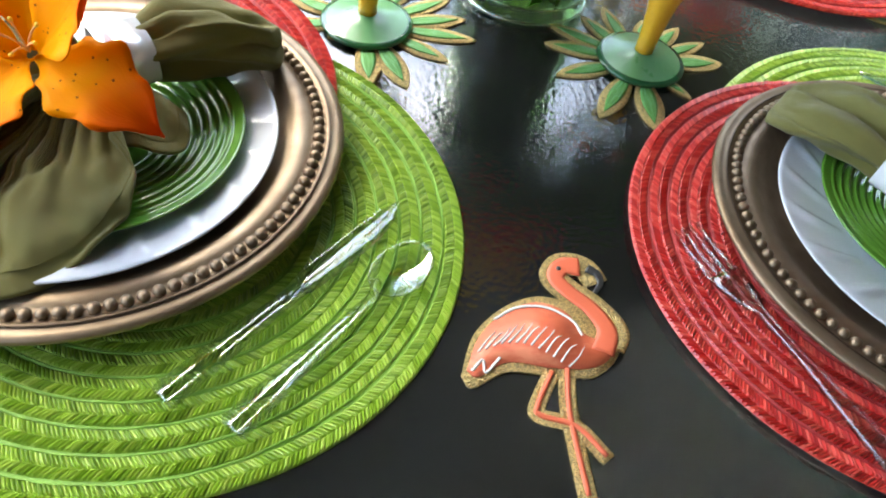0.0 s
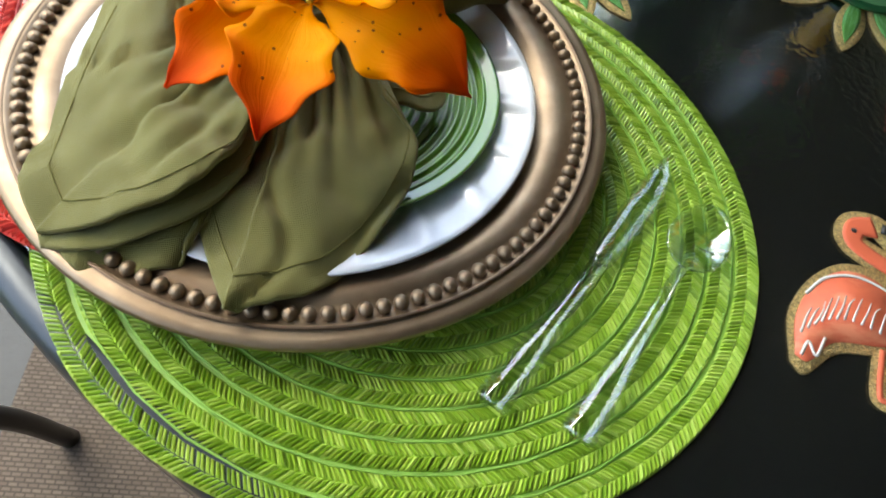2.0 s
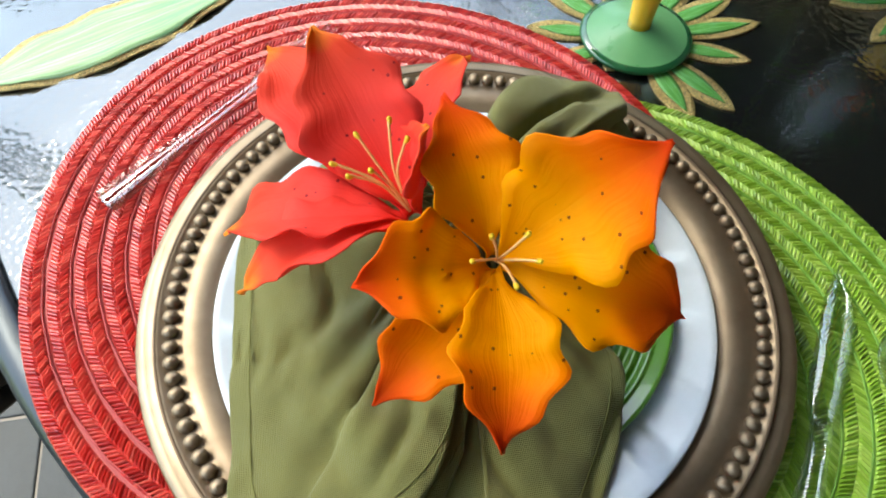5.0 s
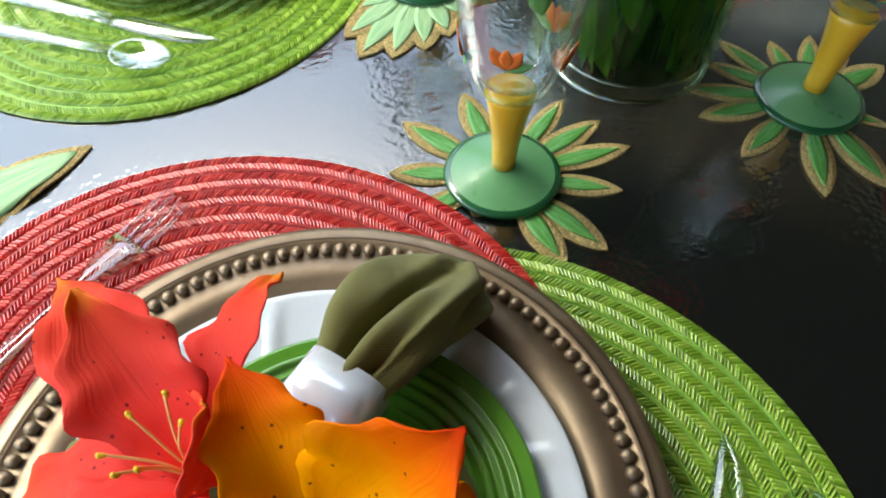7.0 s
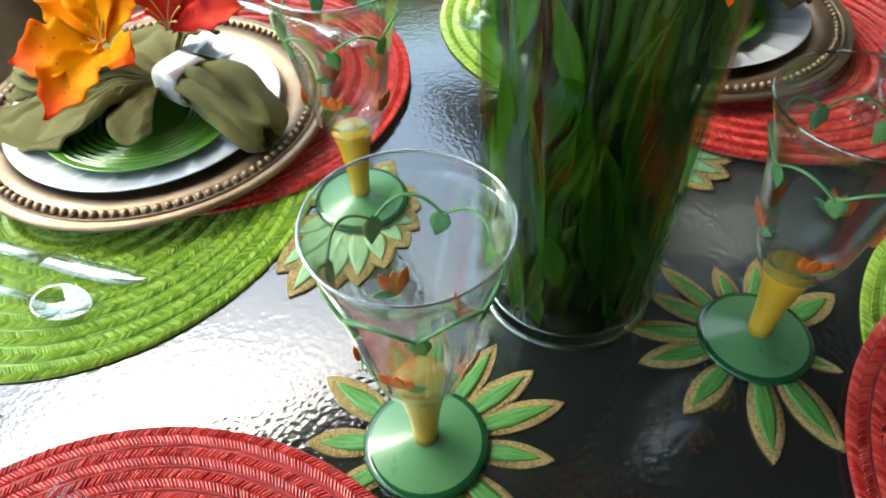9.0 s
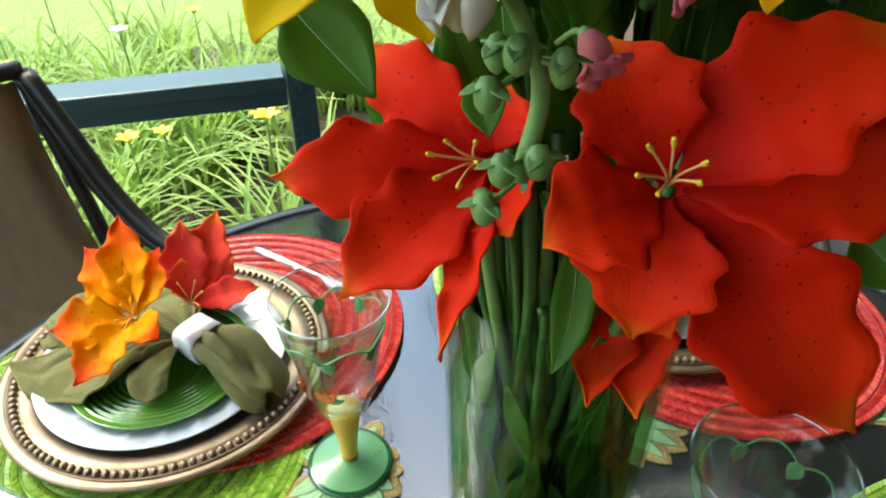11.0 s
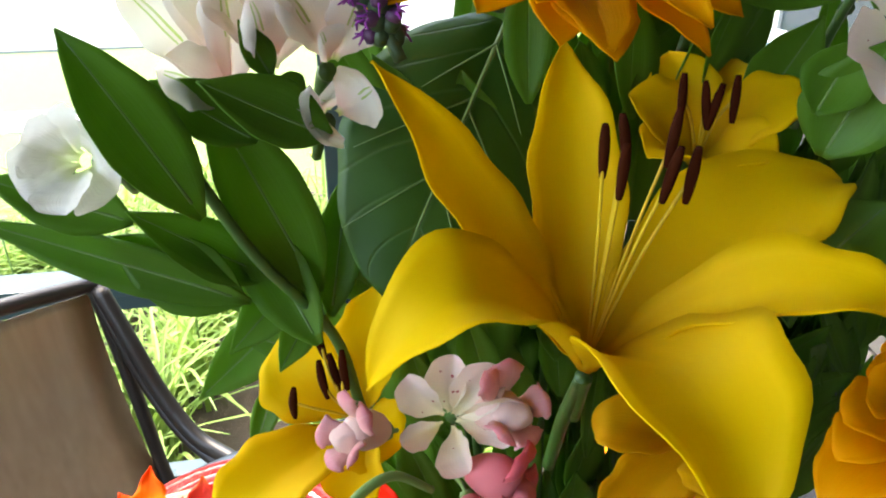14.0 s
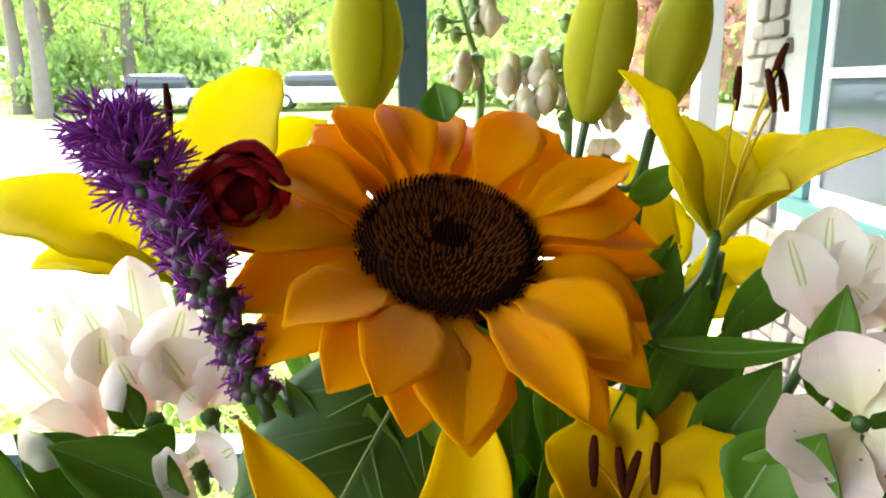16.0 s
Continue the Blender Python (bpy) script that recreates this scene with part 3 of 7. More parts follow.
# house wall on the garden side, built of separate stones, with a teal framed window
house_x = 2.2
bm = bmesh.new()
box(bm, house_x + 0.03, -2.7, -0.4, house_x + 0.3, 2.75, 3.2)
box(bm, house_x + 0.03, 2.75, -0.4, house_x + 0.3, 4.35, 0.88)
box(bm, house_x + 0.03, 2.75, 2.3, house_x + 0.3, 4.35, 3.2)
box(bm, house_x + 0.03, 4.35, -0.4, house_x + 0.3, 5.5, 3.2)
wall_east = tagged(part("wall_east", bm, M["mortar"], smooth=False), "tan and grey rubble stone house wall with pale mortar", "wall", kind="structure")

win = thing("window_1", "teal framed house window with white sashes and dark panes", "window", kind="structure")
bm = bmesh.new()
box(bm, house_x - 0.04, 2.66, 0.88, house_x + 0.06, 2.75, 2.36, 0.004)
part("window_frame", bm, M["teal_bright"], win, smooth=False)
bm = bmesh.new()
box(bm, house_x - 0.04, 4.35, 0.88, house_x + 0.06, 4.47, 2.36, 0.004)
part("window_frame", bm, M["teal_bright"], win, smooth=False)
bm = bmesh.new()
box(bm, house_x - 0.04, 2.75, 2.28, house_x + 0.06, 4.35, 2.36, 0.004)
part("window_frame", bm, M["teal_bright"], win, smooth=False)
bm = bmesh.new()
box(bm, house_x - 0.09, 2.62, 0.80, house_x + 0.06, 4.52, 0.88, 0.004)
part("window_sill", bm, M["teal_bright"], win, smooth=False)
for y0, y1 in ((2.75, 3.55), (3.55, 4.35)):
    bm = bmesh.new()
    box(bm, house_x + 0.0, y0, 0.88, house_x + 0.05, y0 + 0.06, 2.28, 0.003)
    box(bm, house_x + 0.0, y1 - 0.06, 0.88, house_x + 0.05, y1, 2.28, 0.003)
    box(bm, house_x + 0.0, y0 + 0.06, 0.88, house_x + 0.05, y1 - 0.06, 0.95, 0.003)
    box(bm, house_x + 0.0, y0 + 0.06, 2.21, house_x + 0.05, y1 - 0.06, 2.28, 0.003)
    box(bm, house_x + 0.0, y0 + 0.06, 1.55, house_x + 0.05, y1 - 0.06, 1.60, 0.003)
    part("sash", bm, M["white_wood"], win, "white painted sash", smooth=False)
    for z0, z1 in ((0.95, 1.55), (1.60, 2.21)):
        bm = bmesh.new()
        box(bm, house_x + 0.02, y0 + 0.06, z0, house_x + 0.03, y1 - 0.06, z1)
        part("pane", bm, M["window_pane"], win, "dark reflecting pane", smooth=False)

# ---------- rug ----------
bm = bmesh.new()
box(bm, -0.60, -0.75, 0.0, 1.6, 0.52, 0.008, 0.003)
rug = part("rug", bm, M["rug"], smooth=False)
rug.matrix_basis = Matrix.Rotation(radians(0), 4, "Z")
tagged(rug, "brown flat-woven outdoor rug with a grid weave", "rug")

# ---------- table ----------
TC = Vector((0.130, 0.645, 0.0))
TOP, TR = 0.74, 0.592
table = thing("patio_table", "round patio table with pebbled grey glass top and dark metal rim", "table", at=Matrix.Translation(TC))
bm = lathe([(0.0001, TOP - 0.006), (TR - 0.016, TOP - 0.006), (TR - 0.015, TOP - 0.001), (TR - 0.017, TOP), (0.0001, TOP)], 128, closed=False)
part("tabletop", bm, M["table_glass"], table, "pebbled smoky glass top")
bm = lathe([(TR - 0.018, TOP - 0.007), (TR - 0.018, TOP - 0.030), (TR - 0.002, TOP - 0.032), (TR + 0.006, TOP - 0.022), (TR + 0.006, TOP - 0.004),
            (TR + 0.001, TOP + 0.002), (TR - 0.010, TOP + 0.0025), (TR - 0.014, TOP + 0.0005), (TR - 0.014, TOP - 0.007), (TR - 0.018, TOP - 0.007)], 128, closed=False)
part("rim", bm, M["black_metal"], table, "dark blue-black metal rim")
for k in range(4):
    a = math.pi / 4 + k * math.pi / 2 + math.pi / 4
    c, s = math.cos(a), math.sin(a)
    part("leg", tube([(0.50 * c, 0.50 * s, TOP - 0.04), (0.46 * c, 0.46 * s, 0.40), (0.40 * c, 0.40 * s, 0.25), (0.48 * c, 0.48 * s, 0.0)], 0.017, 10), M["black_metal"], table)
part("shelf_ring", tube([(0.40 * math.cos(a * math.pi / 8), 0.40 * math.sin(a * math.pi / 8), 0.25) for a in range(17)], 0.010, 8), M["black_metal"], table)
for k in range(2):
    a = k * math.pi / 2 + math.pi / 2
    c, s = math.cos(a), math.sin(a)
    part("brace", tube([(-0.40 * c, -0.40 * s, 0.25), (0, 0, 0.27 + 0.02 * k), (0.40 * c, 0.40 * s, 0.25)], 0.010, 8), M["black_metal"], table)


# ---------- chairs: y points to the table, x to the sitter's right ----------
def patio_chair():
    ob = thing("patio_chair", "patio armchair with dark bronze metal frame and tan woven sling", "chair", "chairs round the table")
    w = 0.275
    for s in (-1, 1):
        part("back_stile", tube([(s * w, -0.10, 0.93), (s * w, -0.085, 0.86), (s * w, -0.04, 0.70), (s * w * 0.98, 0.01, 0.55), (s * w * 0.96, 0.10, 0.44), (s * w * 0.95, 0.30, 0.42)], 0.012, 10), M["brown_metal"], ob)
        part("leg", tube([(s * w * 0.98, 0.05, 0.50), (s * w, 0.0, 0.25), (s * (w + 0.02), -0.06, 0.0)], 0.014, 8), M["brown_metal"], ob)
        part("leg", tube([(s * w, 0.26, 0.41), (s * (w + 0.01), 0.36, 0.20), (s * (w + 0.02), 0.40, 0.0)], 0.014, 8), M["brown_metal"], ob)
        part("arm_support", tube([(s * (w + 0.035), 0.27, 0.63), (s * (w + 0.02), 0.25, 0.54), (s * w, 0.22, 0.42)], 0.011, 8), M["brown_metal"], ob)
        for d in (0.0, 0.022):
            part("armrest", tube([(s * w, -0.098 + d * 0.5, 0.925), (s * (w + 0.005), -0.06 + d, 0.84), (s * (w + 0.012), -0.01 + d, 0.745), (s * (w + 0.02), 0.055 + d, 0.672 + d * 0.2), (s * (w + 0.03), 0.15, 0.635 + d), (s * (w + 0.04), 0.34, 0.625 + d), (s * (w + 0.04), 0.47, 0.615 + d), (s * (w + 0.04), 0.505, 0.600 + d * 0.6)], 0.0135, 10, flat=1.25), M["brown_metal"], ob)
    part("top_rail", tube([(-w, -0.10, 0.93), (-w * 0.5, -0.115, 0.945), (0, -0.12, 0.95), (w * 0.5, -0.115, 0.945), (w, -0.10, 0.93)], 0.014, 10), M["brown_metal"], ob)
    prof = smooth_line([(-0.102, 0.915, 0), (-0.085, 0.80, 0), (-0.045, 0.66, 0), (0.01, 0.53, 0), (0.08, 0.455, 0), (0.20, 0.43, 0), (0.33, 0.44, 0)], 5)

    def cloth(u, v):
        k = u * (len(prof) - 1)
        i = min(int(k), len(prof) - 2)
        p = prof[i].lerp(prof[i + 1], k - i)
        x = (v * 2 - 1)
        return (x * (w - 0.012), p.x - 0.012 * (1 - x * x) * (u < 0.6), p.y - 0.015 * (1 - x * x) * (u >= 0.6) + 0.012 * (1 - x * x) * max(0, 1 - u * 8))

    part("sling", sheet(cloth, 36, 10, 0.003), M["sling"], ob, "tan woven mesh sling")
    return ob


def chair_pose(x, y, degrees):
    return Matrix.Translation((x, y, 0)) @ Matrix.Rotation(radians(degrees), 4, "Z")


chair = patio_chair()
chair.matrix_basis = chair_pose(-0.468, 1.190, -135) @ Matrix.Diagonal((1, 1, 0.968, 1))
copy_thing(chair, chair_pose(-0.58, -0.137, -45))
copy_thing(chair, chair_pose(0.90, -0.05, 45))
copy_thing(chair, chair_pose(0.70, 1.46, 145))

# ---------- place settings ----------
# A setting is built about its charger's middle; the sitter is towards -x, -y.
SETTINGS = [(-0.152, 0.349, 0), (-0.145, 0.934, -90), (0.437, 0.367, 90), (0.408, 0.925, 180)]


def seat_pose(k):
    x, y, turn = SETTINGS[k]
    return Matrix.Translation((x, y, TOP)) @ Matrix.Rotation(radians(turn), 4, "Z")


def repeat(ob, local=Matrix(), seats=(1, 2, 3)):
    """Sets ob into the first setting and copies of it into the others."""
    ob.matrix_basis = seat_pose(0) @ local
    for k in seats:
        copy_thing(ob, seat_pose(k) @ local)


def braid_mesh(name, material, seed):
    """Concentric rows of plaited straw, each strand a small raised piece."""
    rnd = random.Random(seed)
    verts, faces = [], []
    step = 0.0145
    for ring in range(13):
        r0 = 0.004 + ring * step
        mid = r0 + step / 2
        n = max(6, int(2 * math.pi * mid / 0.0025))
        for row in range(2):
            ra, rb = (r0 + 0.0006, r0 + step * 0.53) if row == 0 else (r0 + step * 0.47, r0 + step - 0.0006)
            for k in range(n):
                a = 2 * math.pi * (k + 0.5 * row) / n
                da = 2 * math.pi / n
                lean = (1.9 if row == 0 else -1.9) * da
                j = rnd.uniform(-0.12, 0.12) * da
                hh = 0.0030 + rnd.uniform(0, 0.0010)
                b = len(verts)
                wide = 0.56 * da

                def at(r, ang, z):
                    wob = 1 + 0.012 * math.sin(3 * ang + seed) * (r / 0.19) ** 2
                    verts.append((r * wob * math.cos(ang), r * wob * math.sin(ang), z))

                lo, hi = a - lean / 2 + j, a + lean / 2 + j
                at(ra, lo - wide, 0.0012)
                at(ra, lo + wide, 0.0012)
                at(rb, hi + wide, 0.0012)
                at(rb, hi - wide, 0.0012)
                at(ra + (rb - ra) * 0.2, lo * 0.8 + hi * 0.2 - 0.10 * da, hh)
                at(ra + (rb - ra) * 0.8, lo * 0.2 + hi * 0.8 - 0.10 * da, hh)
                at(ra + (rb - ra) * 0.8, lo * 0.2 + hi * 0.8 + 0.22 * da, hh * 0.92)
                at(ra + (rb - ra) * 0.2, lo * 0.8 + hi * 0.2 + 0.22 * da, hh * 0.92)
                faces += [(b + 4, b + 7, b + 6, b + 5), (b, b + 1, b + 7, b + 4), (b + 1, b + 2, b + 6, b + 7), (b + 2, b + 3, b + 5, b + 6), (b + 3, b, b + 4, b + 5)]
    me = bpy.data.meshes.new(name)
    me.from_pydata(verts, [], faces)
    me.materials.append(material)
    return me


def placemat(colour, label):
    ob = thing("placemat", label, "placemat", "round braided placemats")
    tagged(part("backing", lathe([(0.0001, 0.0), (0.188, 0.0), (0.190, 0.0008), (0.188, 0.0016), (0.0001, 0.0016)], 96, False), M["thread_" + colour], ob))
    b = new("braid", braid_mesh("braid", M["straw_" + colour], 3 if colour == "green" else 8))
    b.parent = ob
    tagged(b, "rows of plaited straw", kind="stuff")
    stitch = bmesh.new()
    for ring in range(1, 13):
        r = 0.004 + ring * 0.0145
        tube([(r * math.cos(a * math.pi / 18), r * math.sin(a * math.pi / 18), 0.0026) for a in range(37)], 0.0006, 4, stitch, steps=1)
    part("stitching", stitch, M["thread_" + colour], ob)
    return ob


mat = placemat("green", "round green braided straw placemat lying on the glass")
repeat(mat, Matrix.Translation((0.061, -0.045, 0.0)), (2, 3))
copy_thing(mat, pose(-0.203, 0.853, TOP, 0, 0, -90))
mat = placemat("red", "round coral red braided straw placemat overlapping a green one")
repeat(mat, Matrix.Translation((-0.044, 0.062, 0.0046)), (1, 3))
copy_thing(mat, pose(0.406, 0.350, TOP + 0.0046, 0, 0, 90))


def charger():
    ob = thing("charger_plate", "antique bronze charger plate with a beaded rim", "charger plate", "chargers on the placemats")
    part("dish", lathe([(0.0001, 0.002), (0.105, 0.002), (0.118, 0.004), (0.130, 0.0125), (0.1415, 0.0150), (0.1425, 0.0140), (0.1535, 0.0150), (0.1545, 0.0165), (0.1560, 0.0150), (0.1600, 0.0158), (0.1640, 0.0150),
                        (0.1652, 0.0128), (0.1640, 0.0112), (0.150, 0.0105), (0.130, 0.008), (0.118, 0.0), (0.0001, 0.0)], 128, False), M["bronze"], ob)
    part("groove", lathe([(0.1545, 0.0164), (0.1552, 0.0169), (0.1562, 0.0164)], 128, False), M["bronze_dark"], ob, "dark groove outside the beads")
    bead_bm = bmesh.new()
    bmesh.ops.create_uvsphere(bead_bm, u_segments=10, v_segments=7, radius=1)
    bead = mesh_of("bead", bead_bm, M["bronze"])
    n = 112
    for k in range(n):
        a = 2 * math.pi * k / n
        b = new("bead", bead)
        b.matrix_basis = Matrix.LocRotScale((0.148 * math.cos(a), 0.148 * math.sin(a), 0.0158), Euler((0, 0, a)), (0.0040, 0.0037, 0.0032))
        b.parent = ob
    return ob


repeat(charger(), Matrix.Translation((0, 0, 0.0082)))


def ribs(r, a):
    """Slanting embossed ribs on the plate's rim."""
    if not 0.078 < r < 0.1225:
        return 0
    k = math.sin(math.pi * (r - 0.078) / 0.0445) ** 0.6
    return 0.0042 * k * max(0, math.sin(20 * a + 60 * (r - 0.09)) - 0.45)


white = thing("dinner_plate", "white china plate with slanting embossed ribs on its rim", "plate", "white plates on the chargers")
prof = [(0.0001, 0.0035), (0.074, 0.0035)] + [(0.074 + 0.0500 * i / 16, 0.0035 + 0.0128 * (i / 16) ** 1.25) for i in range(1, 17)]
part("china", lathe(prof + [(0.1250, 0.0155), (0.121, 0.0128), (0.079, 0.0006), (0.0001, 0.0)], 240, False, ripple=ribs), M["white_china"], white)
repeat(white, Matrix.Translation((-0.002, -0.006, 0.0104)))


def grooves(r):
    return 0.0012 * math.sin(2 * math.pi * (r - 0.03) / 0.0064) if 0.036 < r < 0.084 else 0


green = thing("salad_plate", "glazed green salad plate with concentric ridges", "plate", "green plates on the white ones")
prof = [(0.0001, 0.004), (0.034, 0.004)] + [(0.034 + 0.0565 * i / 80, 0.004 + 0.0100 * (i / 80) ** 1.5 + grooves(0.034 + 0.0565 * i / 80)) for i in range(1, 81)]
part("china", lathe(prof + [(0.0920, 0.0136), (0.0905, 0.0118), (0.052, 0.0008), (0.0001, 0.0)], 112, False), M["green_glaze"], green)
repeat(green, Matrix.Translation((0.010, -0.006, 0.0152)))


# ---------- napkin, ring and silk lilies ----------
RING = Vector((0.010, 0.029, 0.049))


def drape(edge, lift, pleats, depth, seed, nu=40, nv=64, roll=0.004, soft=1.0, thick=0.0013):
    """Cloth that spreads from the ring to a rim and turns under there: edge holds (x, y, z) along the rim."""
    rim = smooth_line(edge, 10)
    ph = seed * 1.7
    turn_at = 0.90

    def point(u, v):
        k = v * (len(rim) - 1)
        i = min(int(k), len(rim) - 2)
        e = rim[i].lerp(rim[i + 1], k - i)
        s = RING + Vector((-0.006, -0.006, 0.0)) + Vector((0.012, -0.012, 0)) * (v - 0.5)
        w = min(1.0, u / turn_at)
        p = s.lerp(e, w ** 0.9)
        out = Vector(((e - s).x, (e - s).y, 0)).normalized()
        side = Vector((-out.y, out.x, 0))
        near = math.exp(-(w / 0.34) ** 2)
        p.z += lift * math.sin(math.pi * w ** 0.8) + depth * math.sin(math.pi * min(1, w * 1.2) * 0.5) * math.sin(v * pleats * 2 * math.pi + ph + 0.6 * w)
        p.z += 0.0045 * near * w * 6 * math.sin(v * 9 * 2 * math.pi + ph)
        p += side * depth * 0.5 * w * math.cos(v * pleats * 2 * math.pi + ph)
        q = Vector((p.x, p.y, 0.0))
        p.z += soft * min(1, 3 * w) * (0.0062 * noise.noise(q * 26 + Vector((seed, 0, 0))) + 0.0024 * noise.noise(q * 70) + 0.0020 * abs(noise.noise(Vector((q.x * 90 + q.y * 30, q.y * 22, seed)))) - 0.0045 * max(0, 0.10 - abs(noise.noise(q * 15 + Vector((0, seed, 3))))) * 10)
        if u > turn_at:
            a = (u - turn_at) / (1 - turn_at) * math.pi * 1.1
            p += out * math.sin(a) * roll * 0.8 + Vector((0, 0, -roll * (1 - math.cos(a))))
        return p

    cloth = part("drape", sheet(point, nu, nv, thick), M["linen"], napkin)
    part("hem", tube([point(turn_at * 0.915, 0.02 + 0.96 * i / 30) + Vector((0, 0, 0.0011)) for i in range(31)], 0.00035, 5, steps=1), M["linen_seam"], cloth, "stitched hem")


napkin = thing("napkin", "olive green linen napkin gathered through a ring on the plates", "napkin", "napkins on the plates")
drape([(-0.060, 0.072, 0.046), (-0.104, 0.050, 0.043), (-0.107, 0.046, 0.043), (-0.113, -0.014, 0.040), (-0.116, -0.064, 0.039), (-0.117, -0.097, 0.037), (-0.106, -0.118, 0.036), (-0.103, -0.120, 0.036), (-0.088, -0.120, 0.037), (-0.068, -0.117, 0.041), (-0.047, -0.108, 0.046), (-0.033, -0.096, 0.051), (-0.023, -0.080, 0.057), (-0.018, -0.062, 0.062)], 0.014, 1.1, 0.0042, 1, roll=0.0014, soft=1.15)
drape([(-0.112, -0.100, 0.029), (-0.103, -0.124, 0.028), (-0.100, -0.126, 0.028), (-0.088, -0.128, 0.029), (-0.069, -0.125, 0.032), (-0.048, -0.117, 0.037), (-0.030, -0.103, 0.042), (-0.019, -0.086, 0.047)], 0.008, 1.4, 0.0020, 5, nv=44, roll=0.0012, soft=0.6)
drape([(-0.098, -0.122, 0.0255), (-0.091, -0.131, 0.0250), (-0.080, -0.137, 0.0245), (-0.063, -0.134, 0.0255), (-0.046, -0.130, 0.0265), (-0.043, -0.127, 0.027), (-0.041, -0.118, 0.029), (-0.033, -0.106, 0.034)], 0.004, 3.2, 0.0020, 2, nv=48, roll=0.001, soft=0.5)
drape([(-0.040, -0.106, 0.031), (-0.030, -0.130, 0.029), (-0.020, -0.150, 0.0275), (-0.017, -0.152, 0.0275), (0.000, -0.145, 0.028), (0.020, -0.135, 0.029), (0.034, -0.118, 0.031), (0.049, -0.093, 0.036), (0.056, -0.072, 0.042), (0.053, -0.056, 0.050), (0.036, -0.042, 0.056)], 0.006, 1.2, 0.0036, 3, roll=0.0012, soft=1.1)
drape([(0.038, -0.034, 0.040), (0.060, -0.030, 0.039), (0.070, -0.016, 0.039), (0.064, 0.002, 0.041)], 0.008, 1.0, 0.003, 4, nv=24, roll=0.0012)


def tail_point(u, v):
    along = Vector((0.82, 0.57, 0)).normalized()
    side = Vector((-along.y, along.x, 0))
    a = 2 * math.pi * v
    prof = 0.010 + 0.019 * math.sin(math.pi * min(1, u * 0.86) ** 1.15) ** 0.9
    if u > 0.88:
        prof *= max(0.05, 1 - ((u - 0.88) / 0.12) ** 2 * 0.6)
    high = 0.012 + 0.010 * math.sin(math.pi * u)
    fold = 1 + 0.20 * math.sin(3 * a + 2.5 * u) * min(1, u * 3) + 0.13 * math.sin(5 * a - 3 * u) + 0.05 * math.sin(9 * a + 4 * u)
    p = RING + along * (0.004 + 0.112 * u) + side * (math.cos(a) * prof * fold + 0.006 * math.sin(2.6 * u))
    p.z += math.sin(a) * high * fold - 0.014 * u + 0.014 * math.sin(math.pi * u)
    crease = math.exp(-((a - 1.15 - 0.5 * u) / 0.22) ** 2) + 0.6 * math.exp(-((a - 2.2 + 0.4 * u) / 0.16) ** 2)
    p.z -= 0.017 * crease * math.sin(math.pi * min(1, u * 1.05)) ** 0.7
    p.z += 0.003 * noise.noise(p * 55)
    return p


part("tail", sheet(tail_point, 34, 80, 0.0010), M["linen"], napkin)
repeat(napkin)

ring = thing("napkin_ring", "glossy silver-white napkin ring round a linen napkin", "napkin ring", "napkin rings")
bm = bmesh.new()
for k, (rx, rz) in enumerate(((0.0225, 0.0185), (0.0212, 0.0172))):
    for x in (-0.015, 0.015):
        for i in range(40):
            a = 2 * math.pi * i / 40
            sq = (abs(math.cos(a)) ** 4 + abs(math.sin(a)) ** 4) ** -0.25
            bm.verts.new((x, rx * sq * math.cos(a) * 0.93, rz * sq * math.sin(a) * 0.93))
bm.verts.ensure_lookup_table()
for a, b, flip in ((0, 40, False), (80, 120, True), (0, 80, True), (40, 120, False)):
    for i in range(40):
        j = (i + 1) % 40
        f = [bm.verts[a + i], bm.verts[a + j], bm.verts[b + j], bm.verts[b + i]]
        bm.faces.new(f[::-1] if flip else f)
bmesh.ops.recalc_face_normals(bm, faces=bm.faces[:])
part("band", bm, M["ring_silver"], ring)
repeat(ring, Matrix.Translation(RING + Vector((0.008, 0.007, 0.005))) @ Matrix.Rotation(radians(41), 4, "Z"))


def stamens(ob, base, axis, n, length, spread, filament, tip, fat=0.0022, long=0.007, seed=0, droop=0.0):
    rnd = random.Random(seed)
    base, axis = Vector(base), Vector(axis).normalized()
    u = axis.orthogonal().normalized()
    w = axis.cross(u)
    for k in range(n):
        a = 2 * math.pi * k / n + rnd.uniform(-0.3, 0.3)
        out = (u * math.cos(a) + w * math.sin(a))
        end = base + axis * length * rnd.uniform(0.9, 1.08) + out * spread * rnd.uniform(0.7, 1.1) + Vector((0, 0, -droop))
        midp = base + axis * length * 0.55 + out * spread * 0.3
        part("filament", tube([base, midp, end], 0.00055, 6), M[filament], ob)
        if tip:
            turn = (out * 0.5 + axis * rnd.uniform(0.6, 1.2)).normalized()
            part("anther", tube([end - turn * long / 2, end + out * 0.0008, end + turn * long / 2], lambda t: fat * math.sin(math.pi * (0.12 + 0.76 * t)) ** 0.6, 7), M[tip], ob)


